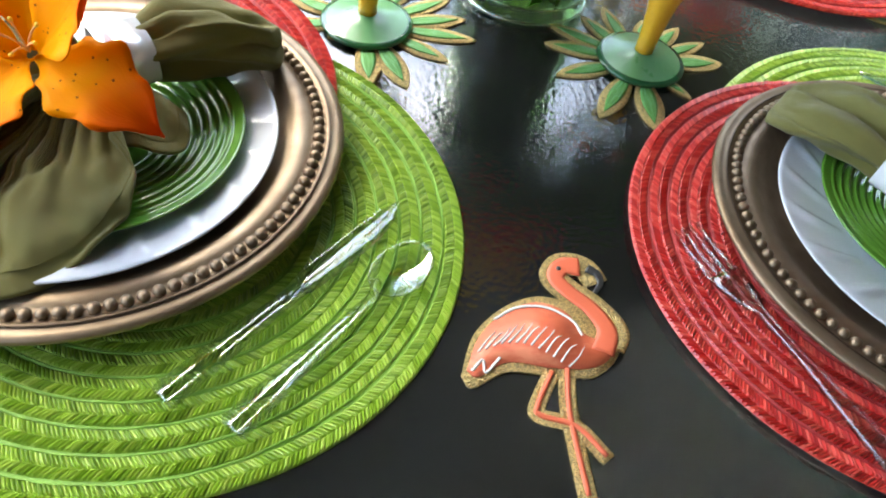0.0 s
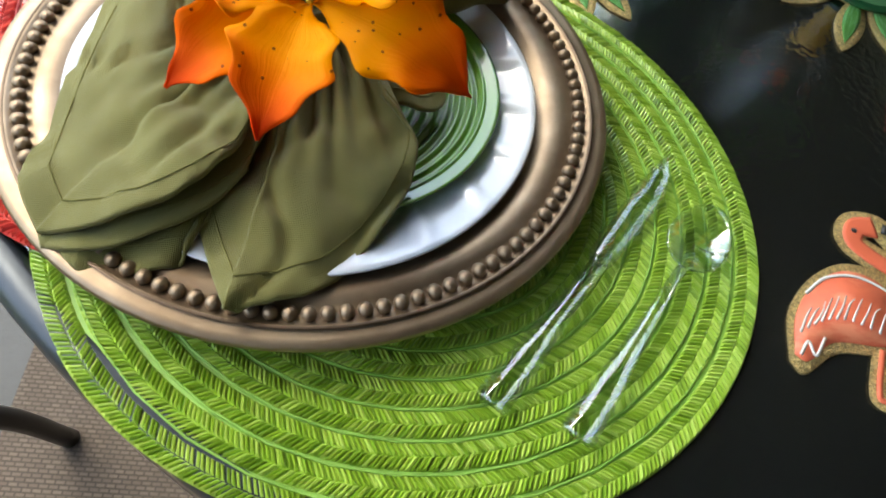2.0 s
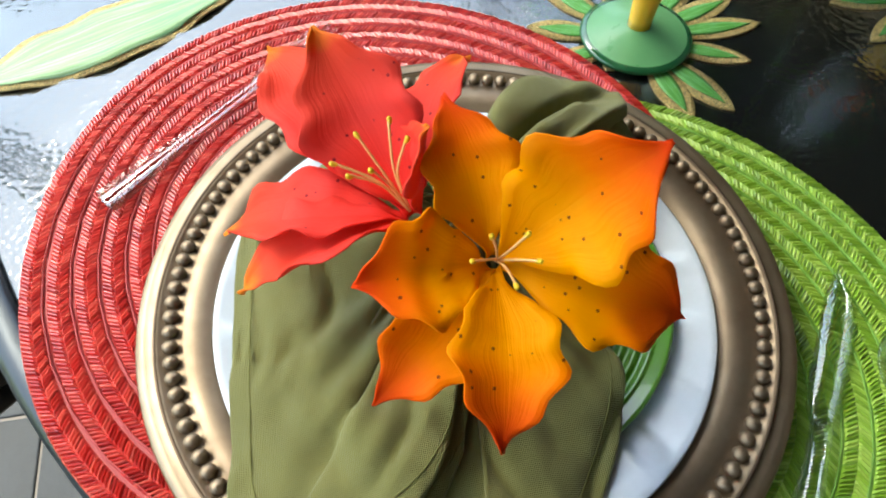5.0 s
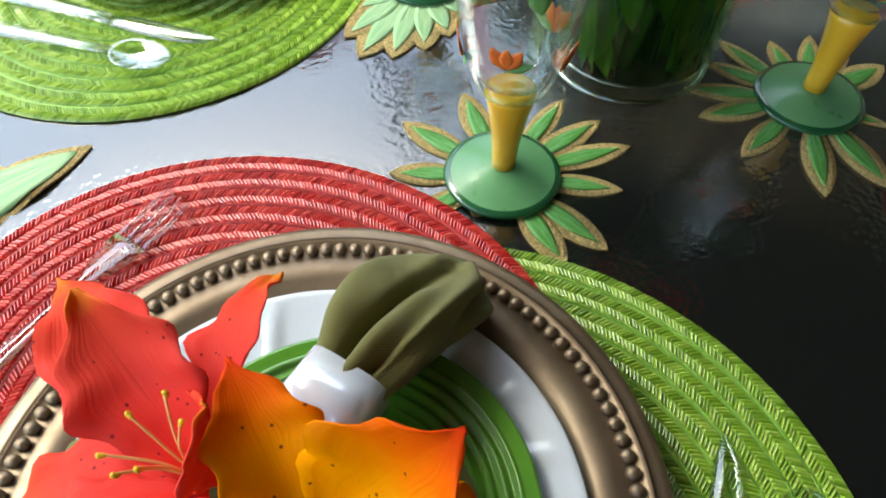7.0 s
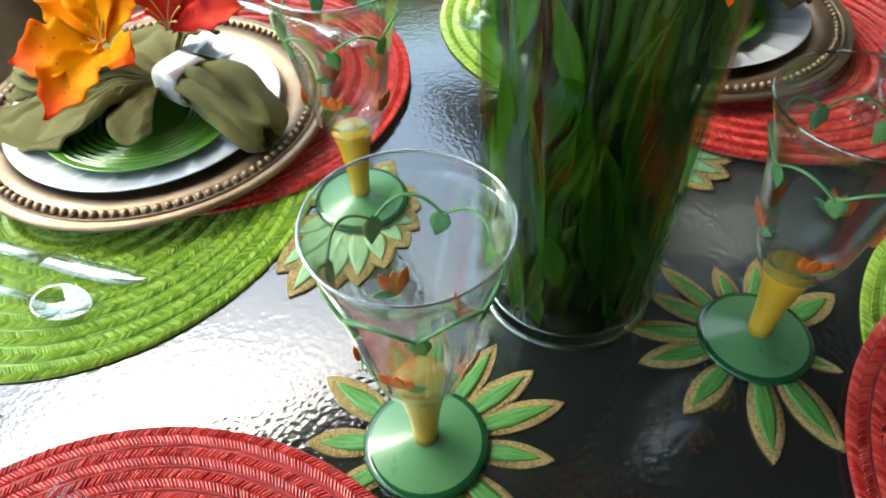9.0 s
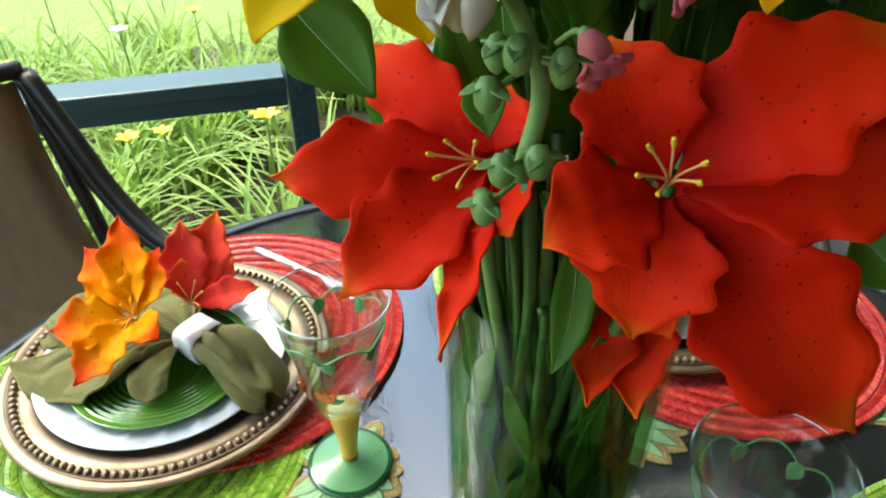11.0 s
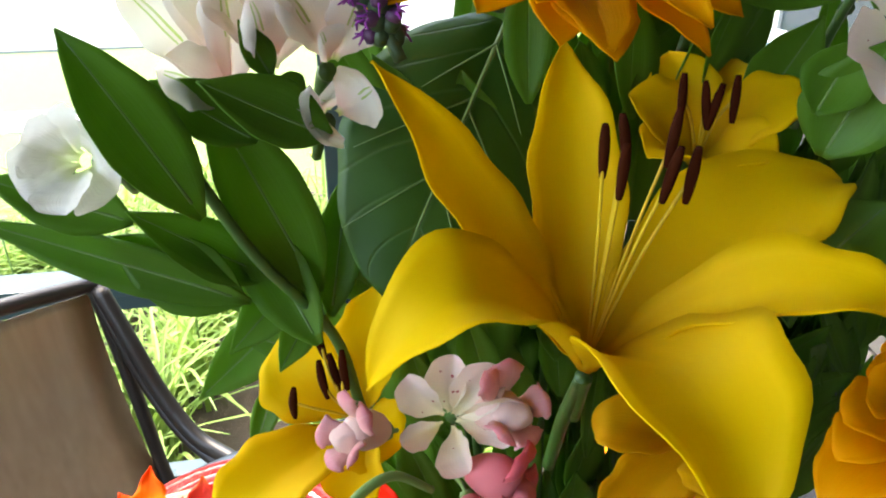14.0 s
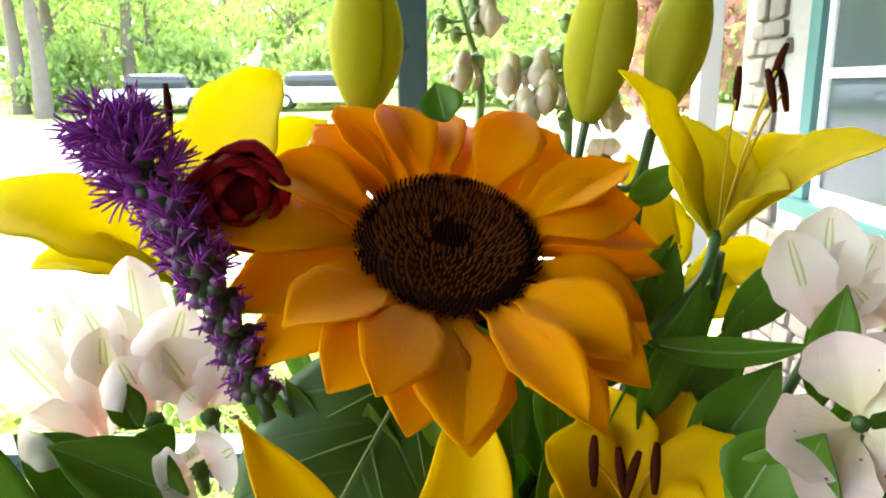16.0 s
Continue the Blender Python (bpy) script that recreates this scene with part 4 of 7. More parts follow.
def lily(name, label, middle, axis, petals, material, group="", stamen=None, cup=0.3, wave=0.012, throat=0.010, seed=0, curl=0.0, nu=14, thick=0.0007, blunt=0.25, peak=0.48):
    """A lily: petals are (tip, width, bow along the axis) from a middle that opens along axis."""
    ob = thing(name, label, "flower", group)
    middle, axis = Vector(middle), Vector(axis).normalized()
    for k, (tip, width, bow) in enumerate(petals):
        tip = Vector(tip)
        out = (tip - middle) - axis * (tip - middle).dot(axis)
        out = out.normalized() if out.length > 1e-5 else axis.orthogonal()
        base = middle + out * throat * 0.3 - axis * throat
        part("petal", blade(base, tip, width, axis * bow, axis, cup, peak, blunt, wave, 0.0, thick, nu, 8, seed * 13 + k, curl=curl), M[material], ob)
    if stamen:
        stamens(ob, middle - axis * throat * 0.6, axis, *stamen, seed=seed)
    return ob


silk = lily("silk_lily", "orange silk lily with red-tipped speckled petals tucked into the napkin", (0.003, -0.034, 0.106), (0.10, -0.45, 0.95),
            [((0.078, -0.058, 0.078), 0.050, 0.016), ((-0.009, -0.101, 0.082), 0.044, 0.014), ((-0.053, -0.073, 0.076), 0.040, 0.014), ((-0.054, -0.042, 0.116), 0.044, 0.010),
             ((0.056, -0.034, 0.165), 0.058, 0.004), ((-0.010, 0.022, 0.140), 0.040, 0.008)], "petal_orange", "silk lilies in the napkins",
            (5, 0.020, 0.012, "filament_pale", "filament", 0.0012, 0.003), wave=0.022, seed=3, nu=28, blunt=-0.45, peak=0.50, cup=0.35)
repeat(silk, seats=(2, 3))
silk = lily("silk_lily", "coral red silk lily with yellow stamens tucked into the napkin", (-0.030, -0.003, 0.110), (-0.45, 0.35, 1.0),
            [((-0.080, 0.100, 0.104), 0.046, 0.012), ((0.012, 0.072, 0.112), 0.034, 0.014), ((-0.108, 0.014, 0.080), 0.044, 0.010), ((-0.100, -0.020, 0.084), 0.046, 0.010),
             ((-0.018, 0.006, 0.142), 0.040, 0.006), ((-0.056, 0.058, 0.150), 0.050, 0.004)], "petal_rose", "silk lilies in the napkins",
            (6, 0.034, 0.014, "filament_pale", "filament", 0.0011, 0.003), wave=0.022, seed=5, nu=28, blunt=-0.45, peak=0.50, cup=0.35)
repeat(silk, seats=(2, 3))


# the taller pair of silk lilies in the far napkin
lily("silk_lily", "orange silk lily with upright red-tipped petals tucked into the napkin", (-0.158, 0.894, 0.853), (-0.1, -0.6, 0.8), [((-0.232, 0.905, 0.842), 0.050, 0.010), ((-0.196, 0.966, 0.888), 0.044, 0.008), ((-0.160, 0.968, 0.918), 0.046, 0.006), ((-0.128, 0.946, 0.890), 0.046, 0.006), ((-0.212, 0.856, 0.816), 0.046, 0.012), ((-0.135, 0.865, 0.844), 0.036, 0.01)], "petal_orange", "silk lilies in the napkins",
     (5, 0.020, 0.012, "filament_pale", "filament", 0.0012, 0.003), wave=0.026, seed=13, nu=28, blunt=-0.4, peak=0.50)
lily("silk_lily", "red silk lily with tall upright petals tucked into the napkin", (-0.105, 0.895, 0.856), (0.1, -0.5, 0.85), [((-0.104, 0.946, 0.916), 0.044, 0.004), ((-0.070, 0.958, 0.914), 0.048, 0.004), ((-0.062, 0.935, 0.874), 0.040, 0.006), ((-0.041, 0.895, 0.862), 0.032, 0.008), ((-0.105, 0.906, 0.900), 0.036, 0.006)], "petal_rose", "silk lilies in the napkins",
     (6, 0.030, 0.014, "filament_pale", "filament", 0.0011, 0.003), wave=0.024, seed=15, nu=28, blunt=-0.4, peak=0.50)


# ---------- clear plastic cutlery, lying along y with the handle towards -y ----------
def lay(x0, y0, x1, y1, z):
    """The pose that brings the y axis onto the line from the handle's end to the tip."""
    return Matrix.Translation((x0, y0, z)) @ Matrix.Rotation(math.atan2(y1 - y0, x1 - x0) - math.pi / 2, 4, "Z")


def bar(outline, thick, crown=0.0006):
    """A flat plastic shape from rows of (y, left, right, height)."""
    bm = bmesh.new()
    rows = []
    for y, l, r, z in outline:
        m = (l + r) / 2
        rows.append([bm.verts.new(p) for p in ((l, y, z), (m, y, z + crown * 0.3), (r, y, z), (r, y, z + thick * 0.8), (m, y, z + thick + crown), (l, y, z + thick * 0.8))])
    for a, b in zip(rows, rows[1:]):
        for k in range(6):
            j = (k + 1) % 6
            bm.faces.new((a[k], a[j], b[j], b[k]))
    bm.faces.new(rows[0][::-1])
    bm.faces.new(rows[-1])
    bmesh.ops.recalc_face_normals(bm, faces=bm.faces[:])
    return bm


knife = thing("knife", "clear plastic knife lying on a green placemat", "knife", "clear plastic cutlery")
part("handle", bar([(0, -0.007, 0.007, 0), (0.002, -0.0085, 0.0085, 0), (0.03, -0.0078, 0.0078, 0.001), (0.08, -0.005, 0.005, 0.001), (0.098, -0.0048, 0.0048, 0)], 0.0042), M["plastic"], knife)
part("blade", bar([(0.098, -0.0048, 0.0048, 0), (0.105, -0.0085, 0.0065, 0), (0.13, -0.0092, 0.0075, 0), (0.16, -0.0092, 0.0070, 0), (0.178, -0.0085, 0.003, 0), (0.188, -0.0075, -0.003, 0), (0.192, -0.0062, -0.0052, 0)], 0.0018), M["plastic"], knife)
teeth = bmesh.new()
for k in range(22):
    box(teeth, -0.0100, 0.114 + k * 0.003, 0.0004, -0.0090, 0.1155 + k * 0.003, 0.0014)
tagged(part("serration", teeth, M["plastic"], knife, smooth=False), kind="stuff")
repeat(knife, lay(0.101, -0.175, 0.211, -0.018, 0.0050))

spoon = thing("spoon", "clear plastic spoon lying on a green placemat", "spoon", "clear plastic cutlery")
part("handle", bar([(0, -0.007, 0.007, 0), (0.002, -0.0085, 0.0085, 0), (0.03, -0.0072, 0.0072, 0.001), (0.08, -0.0035, 0.0035, 0.002), (0.112, -0.0028, 0.0028, 0.003)], 0.0038), M["plastic"], spoon)


def bowl_point(u, v):
    a, r = 2 * math.pi * v, u
    return (0.0165 * r * math.cos(a), 0.134 + 0.0245 * r * math.sin(a) * (1 + 0.1 * math.sin(a)), 0.0005 + 0.0065 * r * r)


part("bowl", sheet(bowl_point, 10, 32, 0.0014), M["plastic"], spoon)
repeat(spoon, lay(0.140, -0.187, 0.230, -0.050, 0.0050))

fork = thing("fork", "clear plastic fork lying on a red placemat", "fork", "clear plastic cutlery")
part("handle", bar([(0, -0.007, 0.007, 0), (0.002, -0.0085, 0.0085, 0), (0.03, -0.0072, 0.0072, 0.001), (0.08, -0.0035, 0.0035, 0.002), (0.115, -0.0030, 0.0030, 0.003), (0.125, -0.0085, 0.0085, 0.002), (0.140, -0.0115, 0.0115, 0.001), (0.148, -0.0118, 0.0118, 0.001)], 0.0036), M["plastic"], fork)
for k in range(4):
    x = -0.0100 + k * 0.00667
    part("tine", bar([(0.147, x - 0.0017, x + 0.0017, 0.001), (0.170, x - 0.0014, x + 0.0014, 0.0015), (0.188, x - 0.0006, x + 0.0006, 0.004)], 0.0024), M["plastic"], fork)
repeat(fork, lay(-0.191, 0.095, -0.048, 0.218, 0.0098), (1, 3))
copy_thing(fork, lay(0.3507, 0.1819, 0.249, 0.340, TOP + 0.0098))


# ---------- goblets ----------
def goblet():
    ob = thing("goblet", "clear hand-painted goblet with yellow stem and green foot", "goblet", "goblets on the painted coasters")
    part("foot", lathe([(0.0001, 0.0), (0.0375, 0.0), (0.0388, 0.0015), (0.0375, 0.0032), (0.0335, 0.0040), (0.020, 0.0078), (0.010, 0.0110), (0.0001, 0.0120)], 56, False), M["green_enamel"], ob, "glossy green painted foot")
    part("foot_edge", lathe([(0.0345, 0.0040), (0.0378, 0.0034), (0.0392, 0.0016), (0.0380, -0.0002)], 56, False), M["green_enamel_dark"], ob, "dark green edge of the foot")
    part("stem", lathe([(0.0001, 0.0105), (0.0082, 0.0105), (0.0080, 0.018), (0.0088, 0.030), (0.0105, 0.045), (0.0128, 0.060), (0.0150, 0.070), (0.0155, 0.0735), (0.012, 0.0760), (0.0001, 0.0765)], 40, False,
                       ripple=lambda r, a: 0.0006 * math.sin(3 * a) if 0.008 < r < 0.0150 else 0), M["yellow_enamel"], ob, "yellow twisted stem")
    outer = [(0.0001, 0.0740), (0.012, 0.0745), (0.0195, 0.0775), (0.0240, 0.0850), (0.0275, 0.0980), (0.0320, 0.125), (0.0375, 0.155), (0.0430, 0.182), (0.0465, 0.1955)]
    inner = [(0.0460, 0.1962), (0.0415, 0.182), (0.0360, 0.155), (0.0305, 0.125), (0.0255, 0.098), (0.0210, 0.0870), (0.012, 0.0830), (0.0001, 0.0825)]
    part("bowl", lathe(outer + inner, 56, False), M["goblet_glass"], ob, "clear glass bowl")
    part("rim", tube([(0.0463 * math.cos(i * math.pi / 24), 0.0463 * math.sin(i * math.pi / 24), 0.1960) for i in range(49)], 0.0009, 8, steps=1), M["goblet_rim"], ob, "bright rounded glass rim")

    def on(a, z, off=0.0004):
        pts = outer
        for (r0, z0), (r1, z1) in zip(pts, pts[1:]):
            if z0 <= z <= z1:
                r = r0 + (r1 - r0) * (z - z0) / (z1 - z0) + off
                return (r * math.cos(a), r * math.sin(a), z)
        return (0.0465 * math.cos(a), 0.0465 * math.sin(a), z)

    garland = bmesh.new()
    for k in range(7):
        a0 = 2 * math.pi * k / 7
        tube([on(a0 + 2 * math.pi / 7 * i / 8, 0.163 + 0.010 * math.sin(math.pi * i / 8)) for i in range(9)], 0.0009, 6, garland, steps=2)
    part("garland", garland, M["teal_enamel"], ob, "painted green scallops")
    rnd = random.Random(4)
    for k in range(7):
        a = 2 * math.pi * k / 7
        b, t = Vector(on(a, 0.166)), Vector(on(a + 0.10, 0.150))
        part("painted_leaf", blade(b, t, 0.011, (0, 0, 0), Vector((math.cos(a), math.sin(a), 0)), 0.0, 0.4, thick=0.0005, nu=6, nv=3), M["teal_enamel"], ob)
    for k in range(5):
        a = 2 * math.pi * k / 5 + 0.4
        c = Vector(on(a, 0.100 + 0.012 * (k % 2)))
        n = Vector((math.cos(a), math.sin(a), 0))
        for i in range(3):
            t = c + Vector((0, 0, 0.016)) + Vector((-n.y, n.x, 0)) * (i - 1) * 0.008 + n * 0.004
            part("painted_petal", blade(c, t, 0.008, n * 0.0004, n, 0.0, 0.5, thick=0.0005, nu=6, nv=3), M["orange_enamel"], ob)
        t = c + Vector((-n.y, n.x, 0)) * 0.014 + Vector((0, 0, 0.006))
        part("painted_leaf", blade(c, t, 0.006, n * 0.0006, n, 0.0, 0.5, thick=0.0005, nu=6, nv=3), M["teal_enamel"], ob)
    return ob


glass = goblet()
glass.matrix_basis = pose(0.005, 0.536, TOP + 0.0032)
copy_thing(glass, pose(0.243, 0.543, TOP + 0.0032, 0, 0, 70))
copy_thing(glass, pose(0.015, 0.765, TOP + 0.0032, 0, 0, 150))
copy_thing(glass, pose(0.262, 0.765, TOP + 0.0032, 0, 0, 220))


# ---------- painted cut-outs on the glass ----------
def coaster(x, y, rays, pale=False, label="leafy painted coaster with glittering gold edges"):
    """Rays are (angle in degrees, length, width)."""
    ob = thing("coaster", label, "coaster", "painted coasters", at=Matrix.Translation((x, y, TOP)))
    part("hub", lathe([(0.0001, 0), (0.034, 0), (0.035, 0.0006), (0.034, 0.0012), (0.0001, 0.0012)], 40, False), M["gold_glitter"], ob)
    for k, (deg, length, width) in enumerate(rays):
        a = radians(deg)
        d = Vector((math.cos(a), math.sin(a), 0))
        p = part("ray", blade(d * 0.018 + Vector((0, 0, 0.0008)), d * length + Vector((0, 0, 0.0012)), width, (0, 0, 0), cup=0.0, peak=0.55, blunt=0.6, thick=0.0014, nu=12, nv=4, root=0.5), M["gold_glitter"], ob)
        part("paint", blade(d * 0.022 + Vector((0, 0, 0.0020)), d * (length - 0.008) + Vector((0, 0, 0.0022)), width * 0.56, (0, 0, 0), cup=0.0, peak=0.5, blunt=0.0, thick=0.0006, nu=10, nv=4, root=0.4), M["leaf_paint_pale" if pale else "leaf_paint"], p)
    return ob


coaster(0.005, 0.537, [(90, 0.084, 0.022), (127, 0.084, 0.022), (162, 0.075, 0.020), (224, 0.040, 0.014), (-81, 0.082, 0.022), (-61, 0.088, 0.022), (-26, 0.080, 0.018), (0, 0.094, 0.020), (19, 0.089, 0.020), (40, 0.088, 0.018), (67, 0.090, 0.020), (195, 0.070, 0.018)])
coaster(0.243, 0.543, [(109, 0.084, 0.016), (81, 0.068, 0.016), (55, 0.078, 0.016), (12, 0.080, 0.024), (-45, 0.058, 0.010), (-87, 0.090, 0.024), (-116, 0.093, 0.022), (-154, 0.083, 0.020), (175, 0.084, 0.020), (155, 0.088, 0.018), (130, 0.076, 0.016), (34, 0.080, 0.016)])
coaster(0.015, 0.765, [(215, 0.098, 0.032), (228, 0.112, 0.034), (241, 0.104, 0.032), (255, 0.092, 0.030), (270, 0.078, 0.030), (290, 0.066, 0.028), (310, 0.058, 0.026), (335, 0.050, 0.024), (0, 0.046, 0.024), (200, 0.070, 0.028), (150, 0.060, 0.026), (100, 0.058, 0.026), (50, 0.056, 0.024)], True, "pale painted leaf coaster under a goblet with gold glitter edges")
coaster(0.262, 0.765, [(325, 0.090, 0.030), (310, 0.092, 0.032), (295, 0.088, 0.030), (340, 0.084, 0.030), (278, 0.076, 0.028), (0, 0.070, 0.028), (220, 0.060, 0.026), (120, 0.060, 0.026), (60, 0.060, 0.026)], True, "pale painted leaf coaster beside the vase with gold glitter edges")


def plate_of(points, z0, z1, bm=None):
    """A flat shape with a rounded outline, from z0 to z1."""
    bm = bm or bmesh.new()
    line = smooth_line([*points, points[0]], 6)[:-1]
    low = [bm.verts.new((p.x, p.y, z0)) for p in line]
    top = [bm.verts.new((p.x, p.y, z1)) for p in line]
    bm.faces.new(low[::-1])
    bm.faces.new(top)
    for k in range(len(line)):
        j = (k + 1) % len(line)
        bm.faces.new((low[k], low[j], top[j], top[k]))
    bmesh.ops.recalc_face_normals(bm, faces=bm.faces[:])
    bmesh.ops.triangulate(bm, faces=[f for f in bm.faces if len(f.verts) > 4])
    uv = bm.loops.layers.uv.verify()
    for f in bm.faces:
        for l in f.loops:
            l[uv].uv = (l.vert.co.x * 10, l.vert.co.y * 10)
    return bm


def cutout_leaf(base, tip, width, label):
    ob = thing("painted_leaf", label, "table decoration", "painted leaf cut-outs")
    part("edge", blade((*base, TOP + 0.0008), (*tip, TOP + 0.0008), width, cup=0.0, peak=0.45, blunt=0.5, wave=0.006, thick=0.0014, nu=24, nv=4), M["gold_glitter"], ob)
    b, t = Vector(base), Vector(tip)
    part("paint", blade((*b.lerp(t, 0.04), TOP + 0.0020), (*b.lerp(t, 0.95), TOP + 0.0020), width * 0.84, cup=0.0, peak=0.45, blunt=0.5, wave=0.006, thick=0.0006, nu=24, nv=6), M["leaf_paint_pale"], ob)
    return ob


cutout_leaf((-0.440, 0.560), (-0.257, 0.643), 0.060, "pale green painted leaf cut-out with a gold glitter edge")
cutout_leaf((0.640, 0.690), (0.497, 0.682), 0.050, "pale green painted leaf cut-out with a gold glitter edge")


# ---------- painted flamingo ----------
bird = thing("flamingo_cutout", "flat painted flamingo cut-out with glittering gold border", "table decoration")
G = TOP + 0.0002
part("border", plate_of([(0.104, 0.213, 0), (0.110, 0.241, 0), (0.127, 0.263, 0), (0.148, 0.275, 0), (0.168, 0.274, 0), (0.184, 0.268, 0), (0.192, 0.262, 0), (0.201, 0.258, 0), (0.197, 0.238, 0), (0.184, 0.224, 0), (0.171, 0.221, 0), (0.154, 0.220, 0), (0.131, 0.219, 0), (0.111, 0.206, 0)], G, G + 0.0016), M["gold_glitter"], bird)
part("border", tube([(0.192, 0.246, G + 0.001), (0.196, 0.258, G + 0.001), (0.184, 0.273, G + 0.001), (0.168, 0.284, G + 0.001), (0.160, 0.293, G + 0.001), (0.166, 0.304, G + 0.001), (0.180, 0.304, G + 0.001), (0.188, 0.292, G + 0.001)], lambda t: 0.0112 - 0.002 * t, 10, flat=0.07), M["gold_glitter"], bird)
part("border", tube([(0.166, 0.226, G + 0.001), (0.166, 0.201, G + 0.001), (0.170, 0.175, G + 0.001), (0.1745, 0.149, G + 0.001)], 0.0055, 10, flat=0.14), M["gold_glitter"], bird)
part("border", tube([(0.157, 0.223, G + 0.001), (0.148, 0.200, G + 0.001), (0.150, 0.194, G + 0.001), (0.170, 0.190, G + 0.001), (0.187, 0.173, G + 0.001)], 0.0050, 10, flat=0.15), M["gold_glitter"], bird)
part("body", plate_of([(0.107, 0.216, 0), (0.113, 0.239, 0), (0.128, 0.259, 0), (0.148, 0.270, 0), (0.166, 0.266, 0), (0.177, 0.252, 0), (0.186, 0.249, 0), (0.196, 0.250, 0), (0.192, 0.236, 0), (0.179, 0.228, 0), (0.157, 0.225, 0), (0.131, 0.225, 0), (0.114, 0.213, 0)], G + 0.0017, G + 0.0024), M["flamingo_paint"], bird, "coral painted body")
part("neck", tube([(0.188, 0.240, G + 0.002), (0.192, 0.256, G + 0.002), (0.183, 0.271, G + 0.002), (0.169, 0.282, G + 0.002), (0.161, 0.292, G + 0.002), (0.166, 0.302, G + 0.002), (0.177, 0.303, G + 0.002)], lambda t: 0.0078 - 0.0022 * math.sin(math.pi * t), 10, flat=0.12), M["flamingo_paint"], bird)
part("beak", tube([(0.182, 0.303, G + 0.0021), (0.189, 0.299, G + 0.0021), (0.190, 0.291, G + 0.0021), (0.186, 0.284, G + 0.0021)], lambda t: 0.0040 * (1 - 0.7 * t), 8, flat=0.3), M["black_paint"], bird, "black painted beak")
part("leg", tube([(0.166, 0.226, G + 0.002), (0.166, 0.201, G + 0.002), (0.170, 0.175, G + 0.002), (0.1745, 0.152, G + 0.002)], 0.0017, 6, flat=0.5), M["flamingo_paint"], bird)
part("leg", tube([(0.157, 0.223, G + 0.002), (0.148, 0.200, G + 0.002), (0.150, 0.194, G + 0.002), (0.170, 0.190, G + 0.002), (0.186, 0.175, G + 0.002)], 0.0017, 6, flat=0.5), M["flamingo_paint"], bird)
part("eye", lathe([(0.0001, G + 0.002), (0.0018, G + 0.002), (0.0016, G + 0.0032), (0.0001, G + 0.0034)], 12, False), M["black_paint"], bird, at=Matrix.Translation((0.163, 0.299, 0)))
rnd = random.Random(6)
for k in range(13):
    x, y = 0.113 + 0.0045 * k, 0.229 + 0.010 * math.sin(0.28 * k)
    part("feather_stroke", tube([(x, y, G + 0.0026), (x + 0.006, y + 0.007 + rnd.uniform(0, 0.004), G + 0.0026), (x + 0.010, y + 0.012 + rnd.uniform(0, 0.004), G + 0.0026)], lambda t: 0.0007 * (1 - 0.6 * t), 5, flat=0.3, steps=3), M["white_paint"], bird, "white brush stroke")
part("feather_stroke", tube([(0.122, 0.253, G + 0.0026), (0.136, 0.264, G + 0.0026), (0.154, 0.267, G + 0.0026), (0.170, 0.260, G + 0.0026), (0.176, 0.250, G + 0.0026)], 0.0010, 5, flat=0.4), M["white_paint"], bird)
part("feather_stroke", tube([(0.110, 0.216, G + 0.0026), (0.116, 0.224, G + 0.0026), (0.118, 0.216, G + 0.0026), (0.126, 0.227, G + 0.0026)], 0.0009, 5, flat=0.4), M["white_paint"], bird)

# ---------- vase and bouquet ----------
VC = Vector((0.139, 0.630, 0.0))
vase = thing("vase", "tall clear glass vase full of green stems and water", "vase", at=Matrix.Translation(VC))
V0 = TOP + 0.0004
part("glass", lathe([(0.0001, V0), (0.058, V0), (0.0625, V0 + 0.003), (0.0640, V0 + 0.010), (0.0655, V0 + 0.10), (0.0680, V0 + 0.22), (0.0705, V0 + 0.305), (0.0712, V0 + 0.3065), (0.0690, V0 + 0.305), (0.0660, V0 + 0.22),
                     (0.0635, V0 + 0.10), (0.0615, V0 + 0.022), (0.055, V0 + 0.016), (0.0001, V0 + 0.015)], 72, False), M["vase_glass"], vase, "clear glass wall and heavy base")
part("water", lathe([(0.0001, V0 + 0.0155), (0.0545, V0 + 0.0165), (0.0608, V0 + 0.023), (0.0628, V0 + 0.10), (0.0648, V0 + 0.20), (0.0650, V0 + 0.215), (0.0001, V0 + 0.215)], 64, False), M["water"], vase, "greenish water")
# glossy rings added in place of the highlights round the heavy base
for name, rr, zz, wide in (("foot_glint", 0.0600, 0.0035, 0.0022), ("base_glint", 0.0590, 0.0165, 0.0012)):
    part(name, tube([(rr * math.cos(i * math.pi / 30), rr * math.sin(i * math.pi / 30), V0 + zz) for i in range(61)], wide, 8, steps=1), M["goblet_rim"], vase, "glossy ring added for the highlight on the glass base")
rnd = random.Random(21)
for k in range(84):
    a, b = rnd.uniform(0, 6.28), rnd.uniform(0, 6.28)
    r0, r1 = 0.050 * rnd.random() ** 0.5, 0.060 * rnd.random() ** 0.3
    p0 = Vector((r0 * math.cos(a), r0 * math.sin(a), V0 + 0.020))
    p1 = Vector((r1 * math.cos(b), r1 * math.sin(b), V0 + 0.30))
    p2 = Vector((r1 * 1.25 * math.cos(b), r1 * 1.25 * math.sin(b), V0 + rnd.uniform(0.32, 0.40)))
    rad = rnd.uniform(0.0018, 0.0042)
    part("stem", tube([p0, p0.lerp(p1, 0.5) + Vector((rnd.uniform(-0.006, 0.006), rnd.uniform(-0.006, 0.006), 0)), p1, p2], rad, 7, steps=4), M["stem" if k % 3 else "stem_pale"], vase)
